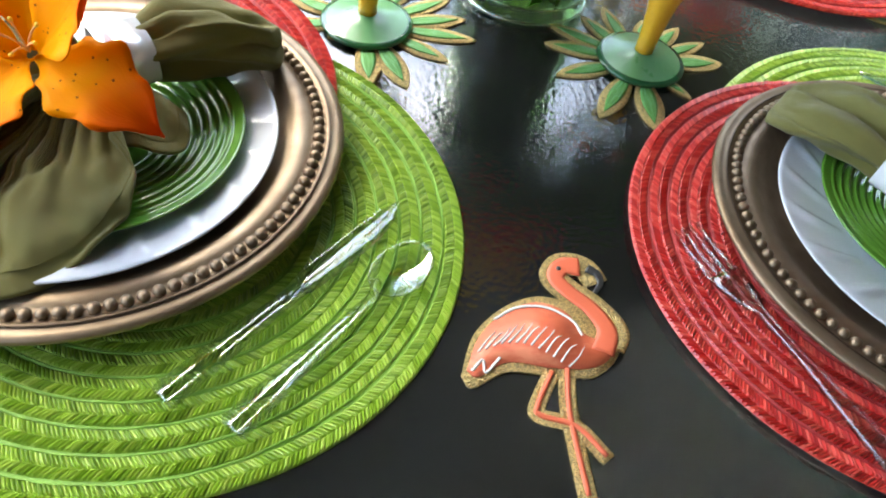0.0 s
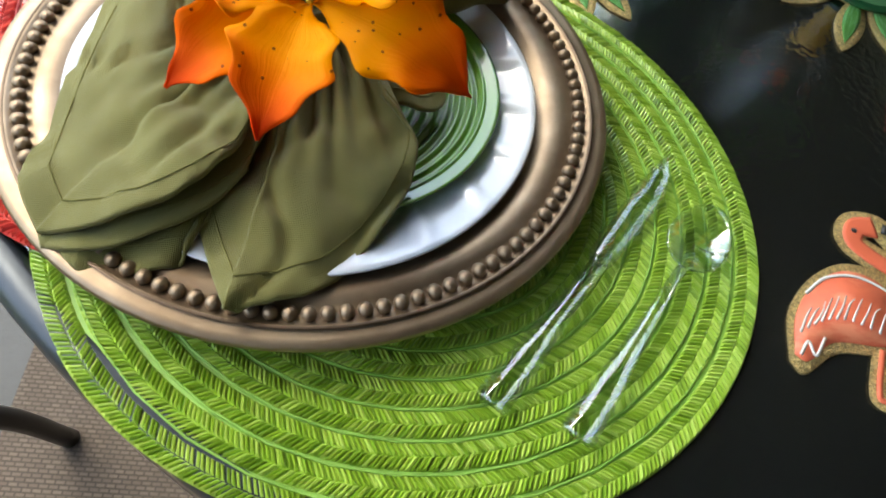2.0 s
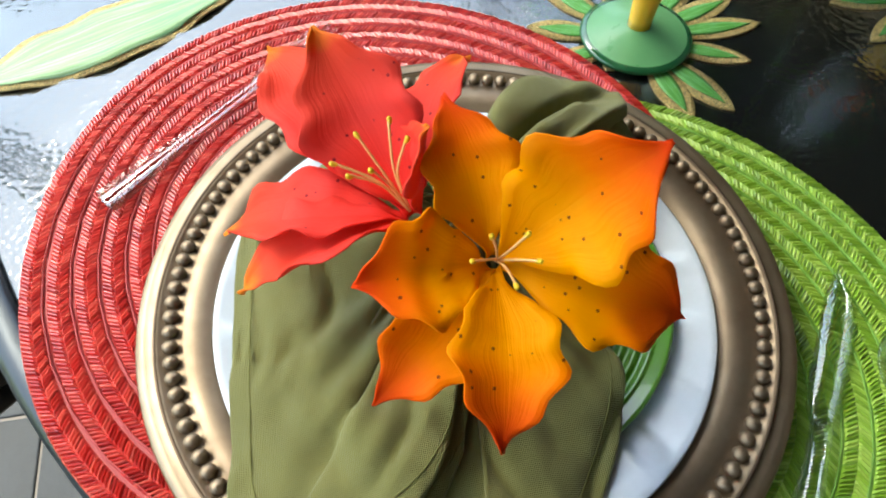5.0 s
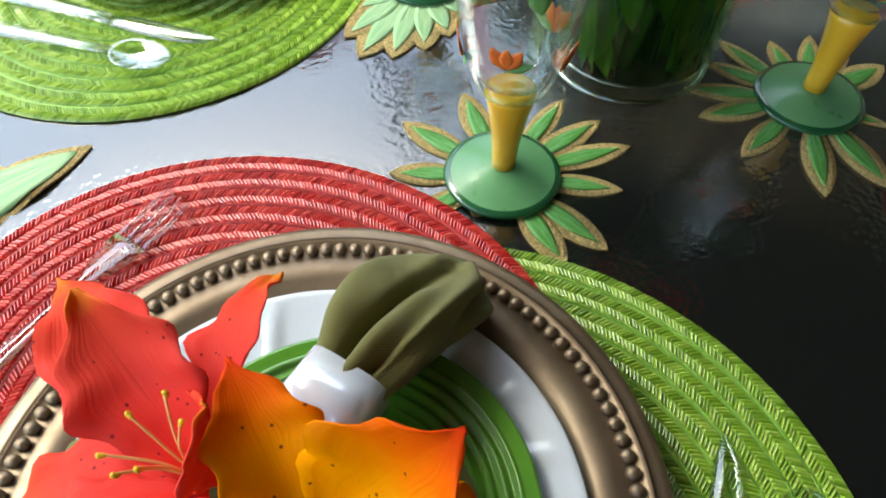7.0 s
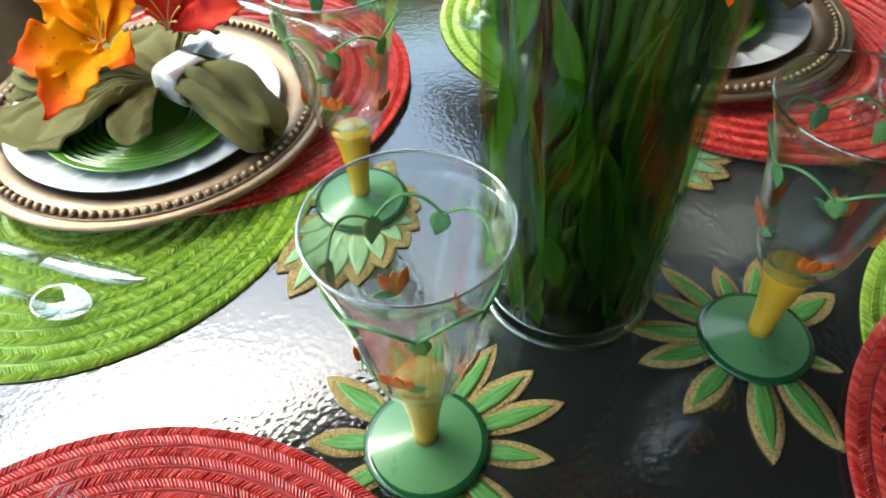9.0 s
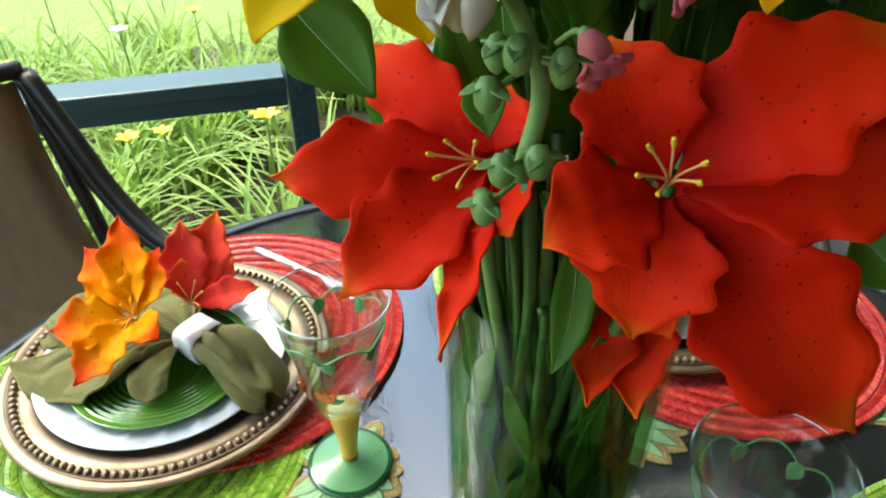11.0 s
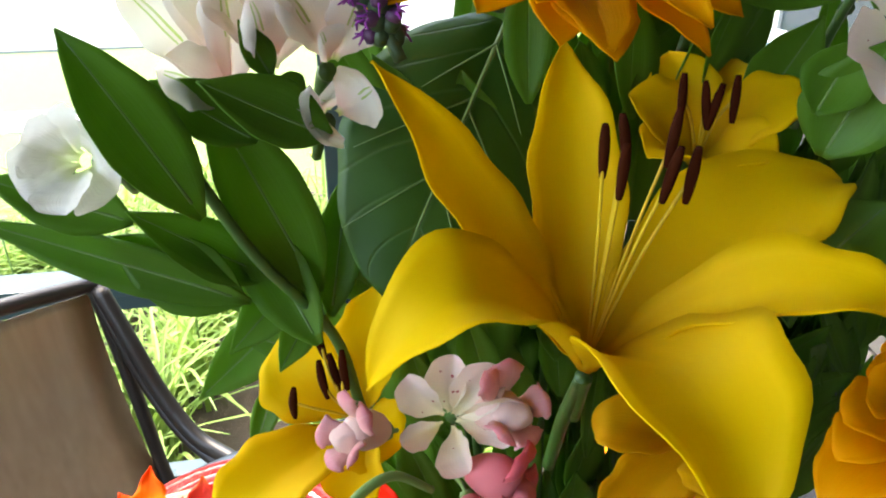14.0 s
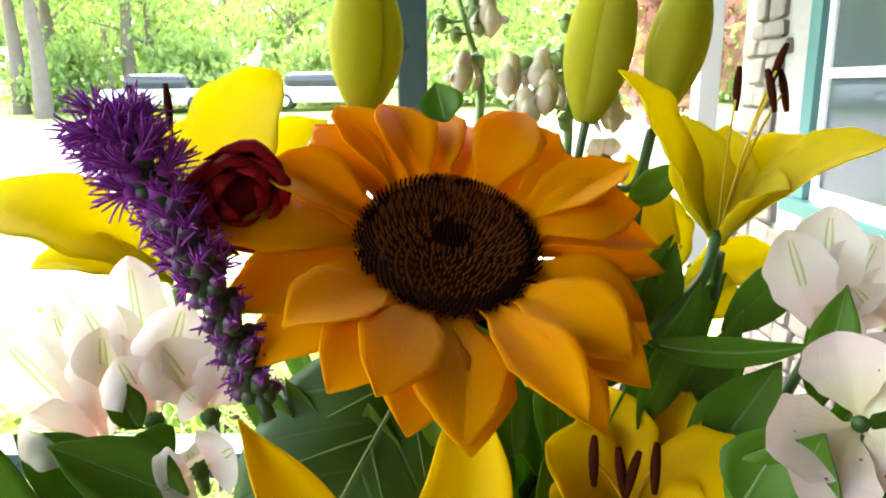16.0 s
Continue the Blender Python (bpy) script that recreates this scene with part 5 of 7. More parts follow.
for k in range(150):
    a = rnd.uniform(0, 6.28)
    r = rnd.uniform(0.040, 0.059)
    z = V0 + rnd.uniform(0.05, 0.27)
    b = Vector((r * math.cos(a), r * math.sin(a), z))
    a2 = a + rnd.uniform(-0.45, 0.45)
    t = Vector((0.058 * math.cos(a2), 0.058 * math.sin(a2), min(V0 + 0.30, max(V0 + 0.02, z + rnd.choice((-1, 1)) * rnd.uniform(0.04, 0.11)))))
    part("submerged_leaf", blade(b, t, rnd.uniform(0.010, 0.022), (0, 0, 0), (math.cos(a), math.sin(a), 0), 0.2, seed=k, nu=8, nv=4), M["leaf" if k % 3 else "leaf_bright"], vase)


def flower(name, label, middle, axis, petals, material, anthers, seed, filament="filament", cup=0.3):
    silk, thin = name == "silk_lily", name == "alstroemeria"
    if thin:
        petals = [(Vector(middle) + (Vector(t) - Vector(middle)) * 1.2, w * 0.88, b) for t, w, b in petals]
    ob = lily(name, label, middle, axis, petals, material, name.replace("_", " ") + " in the vase", cup=cup, wave=0.022 if silk else 0.010, seed=seed, nu=26, thick=0.0009 if silk else (0.0 if thin else 0.0007), curl=0.0 if silk else 0.12, blunt=0.55 if thin else (-0.4 if silk else 0.2), peak=0.62 if thin else 0.50)
    middle, axis = Vector(middle), Vector(axis)
    rnd = random.Random(seed)
    for tip in anthers:
        tip = Vector(tip)
        bend = middle.lerp(tip, 0.5) + axis * 0.004
        part("filament", tube([middle - axis * 0.008, bend, tip], 0.0007, 6), M["filament"], ob)
        d = (Vector((rnd.uniform(-0.25, 0.25), rnd.uniform(-0.3, 0.3), 1))).normalized() * 0.0105
        part("anther", tube([tip - d, tip + axis * 0.0012, tip + d], lambda t: 0.0021 * math.sin(math.pi * (0.10 + 0.80 * t)) ** 0.5, 8), M["anther"], ob, "rust brown anther")
    if not anthers and filament:
        stamens(ob, middle, axis, 6, 0.028, 0.010, filament, "filament", 0.0012, 0.004, seed)
    part("receptacle", tube([middle - axis * 0.017, middle - axis * 0.024, middle - axis * 0.034 + Vector((0, 0.004, -0.012))], lambda t: 0.0042 - 0.0018 * t, 8), M["stem"], ob)
    return ob


def leaf(base, tip, width, material, up, bow, cup, seed, rib=True):
    ob = part("leaf", blade(base, tip, width, bow, up, cup, 0.42, wave=0.004, seed=seed, nu=16, nv=6, thick=0.0006), M[material])
    if rib:
        base, tip, up, bow = Vector(base), Vector(tip), Vector(up), Vector(bow)
        mid = (base + tip) / 2 + bow * 2
        line = []
        for i in range(1, 14):
            u = i / 14
            p = base * (1 - u) ** 2 + mid * 2 * u * (1 - u) + tip * u * u
            d = ((mid - base) * 2 * (1 - u) + (tip - mid) * 2 * u).normalized()
            n = d.cross(up).normalized().cross(d)
            w = math.sin(math.pi * u ** 0.799) * width / 2
            line.append(p - n * (0.25 * cup * w + 0.10 * w * (1 - u) - 0.0003))
        part("midrib", tube(line, lambda t: 0.0007 * (1 - 0.7 * t), 5, steps=1), M["stem_pale"], ob, "paler midrib")
    return tagged(ob, "bright yellow-green leaf in the bouquet" if material == "leaf_bright" else "dark green pointed lily leaf in the bouquet", "leaf", "bouquet leaves")


def stalk(points, radius):
    tagged(part("stalk", tube(points, radius, 8), M["stem"]), "green flower stalk in the bouquet", "stem", "bouquet stalks")


def bud(base, tip, width, seed):
    ob = thing("lily_bud", "closed pale yellow lily bud", "flower bud", "lily buds")
    base, tip = Vector(base), Vector(tip)
    d = (tip - base).normalized()
    side = d.orthogonal().normalized()
    for k in range(3):
        q = Matrix.Rotation(2 * math.pi * k / 3 + seed, 3, d)
        out = q @ side
        part("tepal", tube([base, base.lerp(tip, 0.35) + out * width * 0.16, base.lerp(tip, 0.7) + out * width * 0.14, tip], lambda t: width * 0.40 * max(0.06, math.sin(math.pi * (0.10 + 0.86 * t)) ** 0.7), 12), M["petal_pale"], ob)
    part("stalk", tube([base + d * 0.004, base - d * 0.03, base - d * 0.05 + Vector((0, 0, -0.03))], 0.0025, 7), M["stem"], ob)


def snapdragon(line, blooms, buds):
    ob = thing("snapdragon", "snapdragon stem with cream white buds", "flower", "snapdragons")
    part("stalk", tube(line, lambda t: 0.0016 + 0.0014 * t, 8), M["stem_pale"], ob)
    pts = [Vector(p) for p in smooth_line(line, 8)]
    for k, c in enumerate(blooms):
        c = Vector(c)
        near = min(pts, key=lambda p: (p - c).length)
        d = (c - near).normalized()
        down = (d + Vector((0, 0, -0.8))).normalized()
        b = part("bud", lump(0.0088, k, 3, 0.12, (0.68, 0.68, 1.40), at=c), M["bud_cream"], ob, "cream white bud")
        for i in range(3):
            q = Vector((math.cos(k + i * 2.1), math.sin(k + i * 2.1), 0))
            part("petal", blade(c + Vector((0, 0, 0.008)) + q * 0.002, c + Vector((0, 0, -0.014)) + q * 0.004, 0.011, q * 0.0062, q, -0.6, 0.55, 0.7, 0.01, seed=k * 3 + i, nu=10, nv=6), M["petal_bud"], b)
        part("lip", blade(c + down * 0.002, c + down * 0.012, 0.009, d * 0.003, d, 0.8, 0.6, 0.8, seed=k, nu=8, nv=6), M["petal_white"], b)
        part("calyx", lump(0.0055, k + 9, 2, 0.2, at=c - down * 0.010), M["stem_pale"], b)
        part("pedicel", tube([near, near.lerp(c, 0.5) + Vector((0, 0, 0.003)), c - down * 0.009], 0.0011, 6), M["stem_pale"], b)
    for k, c in enumerate(buds):
        c = Vector(c)
        near = min(pts, key=lambda p: (p - c).length)
        b = part("bud", lump(0.0048, k + 30, 2, 0.12, (0.85, 0.85, 1.2), at=c), M["stem_pale"], ob, "small green bud")
        part("pedicel", tube([near, near.lerp(c, 0.6), c], 0.0009, 6), M["stem_pale"], b)
        for i in range(3):
            a = k + i * 2.1
            part("sepal", blade(c + Vector((0, 0, 0.003)), c + Vector((0.008 * math.cos(a), 0.008 * math.sin(a), 0.001)), 0.005, cup=0.3, nu=5, nv=3), M["stem_pale"], b)


def snap_bloom(label, at, way, size, material, seed):
    """A snapdragon bloom: a swollen tube that ends in two upper and three lower folded lobes."""
    ob = thing("snapdragon_bloom", label, "flower", "snapdragon blooms in the vase")
    c, d = Vector(at), Vector(way).normalized()
    rnd = random.Random(seed)
    up = (Vector((0, 0, 1)) - d * d.z).normalized()
    side = d.cross(up)
    root = c - d * size * 0.75
    part("tube", tube([root, c - d * size * 0.3 + up * size * 0.06, c + d * size * 0.1], lambda t: size * (0.14 + 0.24 * math.sin(math.pi * min(1, 0.1 + t * 0.75))), 14), M[material], ob)
    part("lip", lump(size * 0.30, seed, 3, 0.3, (1, 1, 0.8), at=c + d * size * 0.08 - up * size * 0.08), M[material], ob)
    for a, reach, wide in ((70, 0.80, 0.62), (115, 0.78, 0.62), (200, 0.62, 0.55), (270, 0.66, 0.60), (340, 0.62, 0.55)):
        a = radians(a + rnd.uniform(-10, 10))
        out = side * math.cos(a) + up * math.sin(a)
        base = c - d * size * 0.15 + out * size * 0.20
        part("lobe", blade(base, c + d * size * rnd.uniform(0.05, 0.35) + out * size * reach, size * wide, d * size * 0.22 + out * size * 0.05, d, -0.5, 0.58, 0.9, 0.02, rnd.uniform(-0.4, 0.4), 0.0007, 12, 8, seed, root=0.5), M[material], ob)
    part("calyx", lump(size * 0.20, seed + 3, 2, 0.2, at=root), M["stem_pale"], ob, "small green calyx")
    part("pedicel", tube([root, root - d * size * 0.3 + Vector((0, 0.004, -0.004)), root - d * size * 0.4 + Vector((0, 0.014, -0.012))], 0.0010, 6), M["stem_pale"], ob)


def round_leaf(base, tip, width, up):
    ob = part("broad_leaf", blade(base, tip, width, Vector(up) * 0.006, up, -0.22, 0.42, 1.0, 0.004, 0.0, 0.0008, 26, 16, 5, root=0.3), M["leaf_round"])
    tagged(ob, "broad dark green sunflower leaf with pale veins", "leaf")
    base, tip, up = Vector(base), Vector(tip), Vector(up)
    d = (tip - base)
    s = d.cross(up).normalized()
    for k, (u, reach) in enumerate(((0.10, 0.30), (0.10, -0.32), (0.30, 0.40), (0.34, -0.40), (0.55, 0.30), (0.58, -0.30))):
        a = base + d * u + up * 0.0075
        e = base + d * min(0.95, u + 0.30) + s * width * reach + up * 0.004
        part("vein", tube([a, a.lerp(e, 0.5) + up * 0.002, e], lambda t: 0.0006 * (1 - 0.7 * t), 5), M["stem_pale"], ob)
    part("vein", tube([base + up * 0.004, base + d * 0.5 + up * 0.0095, tip + up * 0.001], lambda t: 0.0012 * (1 - 0.8 * t), 6), M["stem_pale"], ob)


def liatris(line):
    ob = thing("liatris", "purple liatris spike with feathery florets above closed buds", "flower")
    pts = smooth_line(line, 12)
    part("stalk", tube(line, 0.0028, 8), M["calyx"], ob)
    rnd = random.Random(8)
    n = len(pts)
    total = 78
    for k in range(total):
        u = 0.06 + 0.93 * k / total
        p = pts[min(n - 1, int(u * (n - 1)))]
        d = (pts[min(n - 1, int(u * (n - 1)) + 1)] - pts[max(0, int(u * (n - 1)) - 1)]).normalized()
        a = k * 2.4
        s = d.orthogonal().normalized()
        out = (s * math.cos(a) + d.cross(s) * math.sin(a) + d * 0.55).normalized()
        wide = 0.007 if u < 0.66 else 0.009
        c = p + out * wide
        fl = part("floret", lump(0.0042, k, 2, 0.15, at=p + out * wide * 0.5), M["calyx"], ob)
        part("bud", lump(0.0034, k + 5, 2, 0.2, at=c), M["liatris_bud" if u < 0.6 else "liatris"], fl)
        threads = 8 if u < 0.35 else (13 if u < 0.65 else 26)
        reach = 0.0052 if u < 0.35 else (0.0085 if u < 0.65 else 0.0130)
        bm = bmesh.new()
        for i in range(threads):
            w = (out + Vector((rnd.gauss(0, 0.55), rnd.gauss(0, 0.55), rnd.gauss(0, 0.55)))).normalized()
            e = c + w * reach * rnd.uniform(0.7, 1.25)
            tube([c, c.lerp(e, 0.5) + out * 0.001, e + Vector((rnd.uniform(-1, 1), rnd.uniform(-1, 1), rnd.uniform(-1, 1))) * 0.002], lambda t: 0.0008 * (1 - 0.6 * t), 4, bm, steps=3)
        part("thread", bm, M["liatris"], fl, "feathery purple threads")


def rose(middle, axis):
    ob = thing("rose", "deep red rose half hidden behind the sunflower", "flower")
    middle, axis = Vector(middle), Vector(axis)
    s = axis.orthogonal().normalized()
    part("petal", lump(0.011, 3, 3, 0.25, at=middle - axis * 0.004), M["rose_deep"], ob)
    for k in range(14):
        a = k * 2.4
        out = s * math.cos(a) + axis.cross(s) * math.sin(a)
        r = 0.005 + 0.0013 * k
        part("petal", blade(middle - axis * 0.012 + out * r * 0.4, middle + out * r + axis * (0.014 - 0.0008 * k), 0.014 + 0.002 * k, out * 0.006, -out, 0.7, 0.62, 1.0, 0.01, seed=k, nu=8, nv=6), M["rose_deep"], ob)


def sunflower(middle, axis):
    ob = thing("sunflower", "open golden sunflower with a dark brown disc", "flower")
    middle, axis = Vector(middle), Vector(axis).normalized()
    s = Vector((1, 0, 0))
    s = (s - axis * s.dot(axis)).normalized()
    w = axis.cross(s)
    rnd = random.Random(31)
    R = 0.0400
    turn = Matrix((s, w, axis)).transposed().to_4x4()
    here = Matrix.Translation(middle) @ turn
    part("disc", lathe([(0.0001, 0.0005), (0.012, 0.002), (0.023, 0.0035), (0.0335, 0.0015), (R, -0.004), (R * 0.8, -0.012), (0.0001, -0.014)], 48, False), M["disc_brown"], ob, at=here)
    for tone, name in (("floret_dark", "dark outer and central florets"), ("floret_rust", "rust brown ring of florets")):
        bm = bmesh.new()
        for k in range(1350):
            r = R * math.sqrt((k + 0.5) / 1350)
            rust = 0.0085 < r < 0.0320 and (k * 7) % 10 < 7
            if rust != (tone == "floret_rust"):
                continue
            a = k * 2.399963
            z = 0.0030 + 0.0018 * math.sin(math.pi * r / R) - 0.006 * (r / R) ** 5
            p = Vector((r * math.cos(a), r * math.sin(a), z - 0.002))
            lean = Vector((math.cos(a), math.sin(a), 0)) * (0.0012 if r > 0.012 else -0.0006)
            h = 0.0028 + 0.0022 * (r / R) ** 2 + rnd.uniform(0, 0.0010)
            top = p + lean + Vector((0, 0, h))
            q = 0.00065
            base = [bm.verts.new(p + Vector((q * math.cos(j * 2.094), q * math.sin(j * 2.094), 0))) for j in range(3)]
            head = [bm.verts.new(top + Vector((q * 0.55 * math.cos(j * 2.094), q * 0.55 * math.sin(j * 2.094), 0))) for j in range(3)]
            for j in range(3):
                bm.faces.new((base[j], base[(j + 1) % 3], head[(j + 1) % 3], head[j]))
            bm.faces.new(head)
        ob2 = part("floret_mass", bm, M[tone], ob, name, at=here)
        tagged(ob2, kind="stuff")
    for layer, (count, reach, lift, width) in enumerate(((18, 0.1010, -0.008, 0.037), (15, 0.0945, 0.002, 0.034))):
        for k in range(count):
            a = 2 * math.pi * (k + 0.5 * layer) / count + rnd.uniform(-0.13, 0.13)
            d = s * math.cos(a) + w * math.sin(a)
            L = reach * rnd.uniform(0.88, 1.07)
            base = middle + d * R * 0.84 - axis * 0.004
            tip = middle + d * L + axis * (lift + rnd.uniform(-0.014, 0.010) + (0.006 if d.z < -0.3 else 0))
            part("ray_petal", blade(base, tip, width * rnd.uniform(0.85, 1.15), axis * rnd.uniform(0.003, 0.010), axis + d * 0.2, rnd.uniform(0.0, 0.4), 0.55, 0.1, 0.008, rnd.uniform(-0.3, 0.3), 0.0006, 12, 8, layer * 40 + k, root=0.45), M["ray_petal"], ob)
    part("calyx", lathe([(0.0001, -0.012), (R * 0.8, -0.011), (0.026, -0.018), (0.006, -0.026), (0.005, -0.06), (0.0001, -0.06)], 24, False), M["stem"], ob, at=here)
    for k in range(12):
        a = 2 * math.pi * k / 12
        d = s * math.cos(a) + w * math.sin(a)
        part("sepal", blade(middle + d * 0.020 - axis * 0.014, middle + d * 0.046 - axis * 0.010, 0.014, axis * -0.002, axis, 0.3, nu=8, nv=4, seed=k), M["stem"], ob)


# dark leaves at the back of and inside the bouquet, as one mass
rnd = random.Random(52)
mass = bmesh.new()
for k in range(260):
    b = Vector((0.330 + rnd.gauss(0, 0.062), 0.700 + rnd.gauss(0, 0.018), 1.195 + rnd.gauss(0, 0.065)))
    t = b + Vector((rnd.uniform(-0.03, 0.06), rnd.uniform(-0.02, 0.03), rnd.uniform(0.03, 0.08)))
    blade(b, t, rnd.uniform(0.022, 0.036), (0, 0, 0), (0.2, -0.8, 0.3), 0.3, 0.42, wave=0.004, seed=k, nu=10, nv=4, bm=mass)
rnd = random.Random(77)
for k in range(230):
    a = rnd.uniform(0, 6.28)
    r = 0.105 * rnd.random() ** 0.5
    z = rnd.uniform(1.03, 1.38)
    b = Vector((0.170 + r * math.cos(a), 0.700 + 0.7 * r * math.sin(a), z))
    if b.y < 0.635 + max(0, 1.20 - z) * -0.2:
        b.y = 0.640 + 0.02 * rnd.random()
    t = b + Vector((0.055 * math.cos(a) * rnd.random(), 0.05 * abs(math.sin(a)) * rnd.random(), rnd.uniform(0.03, 0.085)))
    blade(b, t, rnd.uniform(0.018, 0.036), (0, 0, 0), (math.cos(a) * 0.6, -0.7, 0.4), 0.3, 0.42, wave=0.004, seed=k, nu=10, nv=4, bm=mass)
tagged(part("foliage", mass, M["leaf"]), "dense dark green leaves filling the bouquet", "leaves", kind="stuff")
for k in range(16):
    a = rnd.uniform(0, 6.28)
    r = rnd.uniform(0.02, 0.05)
    p0 = Vector((0.150 + r * math.cos(a), 0.672 + 0.6 * r * math.sin(a), 1.02))
    p1 = p0 + Vector((0.04 * math.cos(a), 0.05 * abs(math.sin(a)), rnd.uniform(0.16, 0.32)))
    stalk([p0, p0.lerp(p1, 0.5), p1], rnd.uniform(0.002, 0.0036))

flower("silk_lily", "large red silk lily with pale stamens over the vase's rim", (0.135, 0.545, 1.142), (-0.447, -0.608, 0.656), [((0.083, 0.541, 1.126), 0.05, 0.012), ((0.121, 0.581, 1.189), 0.05, 0.01), ((0.211, 0.539, 1.198), 0.062, 0.012), ((0.229, 0.509, 1.147), 0.05, 0.01), ((0.210, 0.487, 1.041), 0.066, 0.012), ((0.118, 0.525, 1.085), 0.056, 0.01)], "petal_red", [], 0, "filament_pale")
flower("silk_lily", "red silk lily with pointed petals beside the vase", (0.081, 0.606, 1.129), (-0.672, -0.612, 0.417), [((-0.011, 0.636, 1.118), 0.046, 0.01), ((0.009, 0.581, 1.086), 0.052, 0.008), ((0.040, 0.534, 1.085), 0.02, 0.0), ((0.046, 0.677, 1.161), 0.046, 0.01), ((0.099, 0.626, 1.154), 0.04, 0.006), ((0.082, 0.572, 1.110), 0.046, 0.004)], "petal_red", [], 1, "filament_pale")
flower("silk_lily", "small red silk lily hanging against the vase", (0.150, 0.589, 1.079), (-0.449, -0.694, 0.563), [((0.143, 0.544, 1.008), 0.044, -0.006), ((0.121, 0.555, 1.011), 0.036, -0.004), ((0.156, 0.549, 1.054), 0.04, 0.0), ((0.115, 0.581, 1.065), 0.036, 0.0)], "petal_red", [], 2, None)
flower("yellow_lily", "yellow lily with rust anthers and swept petals", (0.052, 0.616, 1.231), (-0.485, -0.598, 0.639), [((-0.012, 0.575, 1.203), 0.042, 0.014), ((0.018, 0.650, 1.258), 0.050, 0.010), ((0.070, 0.622, 1.300), 0.036, 0.004), ((0.075, 0.608, 1.214), 0.042, 0.008), ((0.054, 0.597, 1.187), 0.038, 0.008), ((0.044, 0.660, 1.257), 0.042, 0.008)], "petal_yellow", [(0.041, 0.613, 1.256), (0.051, 0.613, 1.260), (0.027, 0.611, 1.246), (0.047, 0.617, 1.256), (0.041, 0.626, 1.268)], 3)
flower("yellow_lily", "large open yellow lily with dark rust anthers", (0.1495, 0.5675, 1.289), (-0.05, -0.25, 0.96), [((0.074, 0.612, 1.402), 0.040, -0.004), ((0.055, 0.540, 1.302), 0.052, 0.046), ((0.282, 0.606, 1.345), 0.066, 0.020), ((0.238, 0.502, 1.330), 0.044, 0.030), ((0.158, 0.458, 1.292), 0.062, 0.042), ((0.160, 0.650, 1.402), 0.044, 0.000)], "petal_yellow", [(0.143, 0.556, 1.377), (0.147, 0.548, 1.372), (0.153, 0.562, 1.378), (0.170, 0.560, 1.379), (0.163, 0.545, 1.371), (0.171, 0.546, 1.370)], 4, cup=0.42)
flower("yellow_lily", "amber lily with curled fading petals", (0.215, 0.578, 1.225), (-0.559, -0.445, 0.699), [((0.156, 0.573, 1.240), 0.026, 0.03), ((0.149, 0.534, 1.212), 0.036, 0.012), ((0.220, 0.521, 1.213), 0.036, 0.01), ((0.233, 0.621, 1.265), 0.034, 0.014), ((0.257, 0.578, 1.233), 0.034, 0.012), ((0.207, 0.538, 1.225), 0.03, 0.014)], "petal_amber", [(0.202, 0.565, 1.267), (0.212, 0.557, 1.259), (0.193, 0.556, 1.259)], 5)
flower("orange_bloom", "orange bloom with narrow petals low in the bouquet", (0.264, 0.516, 1.285), (-0.759, -0.334, 0.559), [((0.212, 0.499, 1.259), 0.03, 0.01), ((0.220, 0.507, 1.274), 0.026, 0.01), ((0.226, 0.516, 1.284), 0.026, 0.01), ((0.240, 0.524, 1.292), 0.026, 0.01), ((0.254, 0.532, 1.301), 0.026, 0.01), ((0.220, 0.489, 1.253), 0.028, 0.01), ((0.271, 0.535, 1.309), 0.028, 0.01), ((0.232, 0.515, 1.271), 0.03, 0.004)], "ray_petal", [], 6, None)
flower("silk_lily", "red silk lily behind the others with broad petals", (0.256, 0.535, 1.143), (-0.618, -0.509, 0.599), [((0.280, 0.534, 1.194), 0.05, 0.01), ((0.283, 0.513, 1.147), 0.05, 0.01), ((0.220, 0.503, 1.121), 0.05, 0.008), ((0.226, 0.561, 1.165), 0.044, 0.008), ((0.248, 0.494, 1.119), 0.05, 0.008), ((0.269, 0.567, 1.174), 0.044, 0.006)], "petal_red", [], 7, "filament_pale")
flower("yellow_lily", "pale yellow lily seen against the light", (0.011, 0.726, 1.428), (0.277, -0.559, 0.782), [((0.070, 0.716, 1.530), 0.052, 0.022), ((-0.092, 0.713, 1.462), 0.048, 0.024), ((-0.054, 0.702, 1.437), 0.026, 0.014), ((0.016, 0.755, 1.508), 0.050, 0.006), ((0.086, 0.750, 1.506), 0.050, 0.010), ((-0.011, 0.742, 1.521), 0.034, 0.008)], "petal_pale", [(0.017, 0.715, 1.512), (0.001, 0.714, 1.511), (0.005, 0.718, 1.504)], 8)
flower("yellow_lily", "pale yellow lily opening on a bent stem", (0.281, 0.713, 1.453), (-0.187, -0.301, 0.935), [((0.232, 0.709, 1.529), 0.036, 0.008), ((0.349, 0.682, 1.495), 0.038, 0.016), ((0.294, 0.744, 1.501), 0.034, 0.002), ((0.341, 0.749, 1.496), 0.036, 0.01), ((0.267, 0.730, 1.506), 0.034, 0.004), ((0.300, 0.682, 1.476), 0.036, 0.01)], "petal_pale", [(0.287, 0.717, 1.518), (0.303, 0.717, 1.517), (0.314, 0.728, 1.517), (0.309, 0.725, 1.529)], 9)
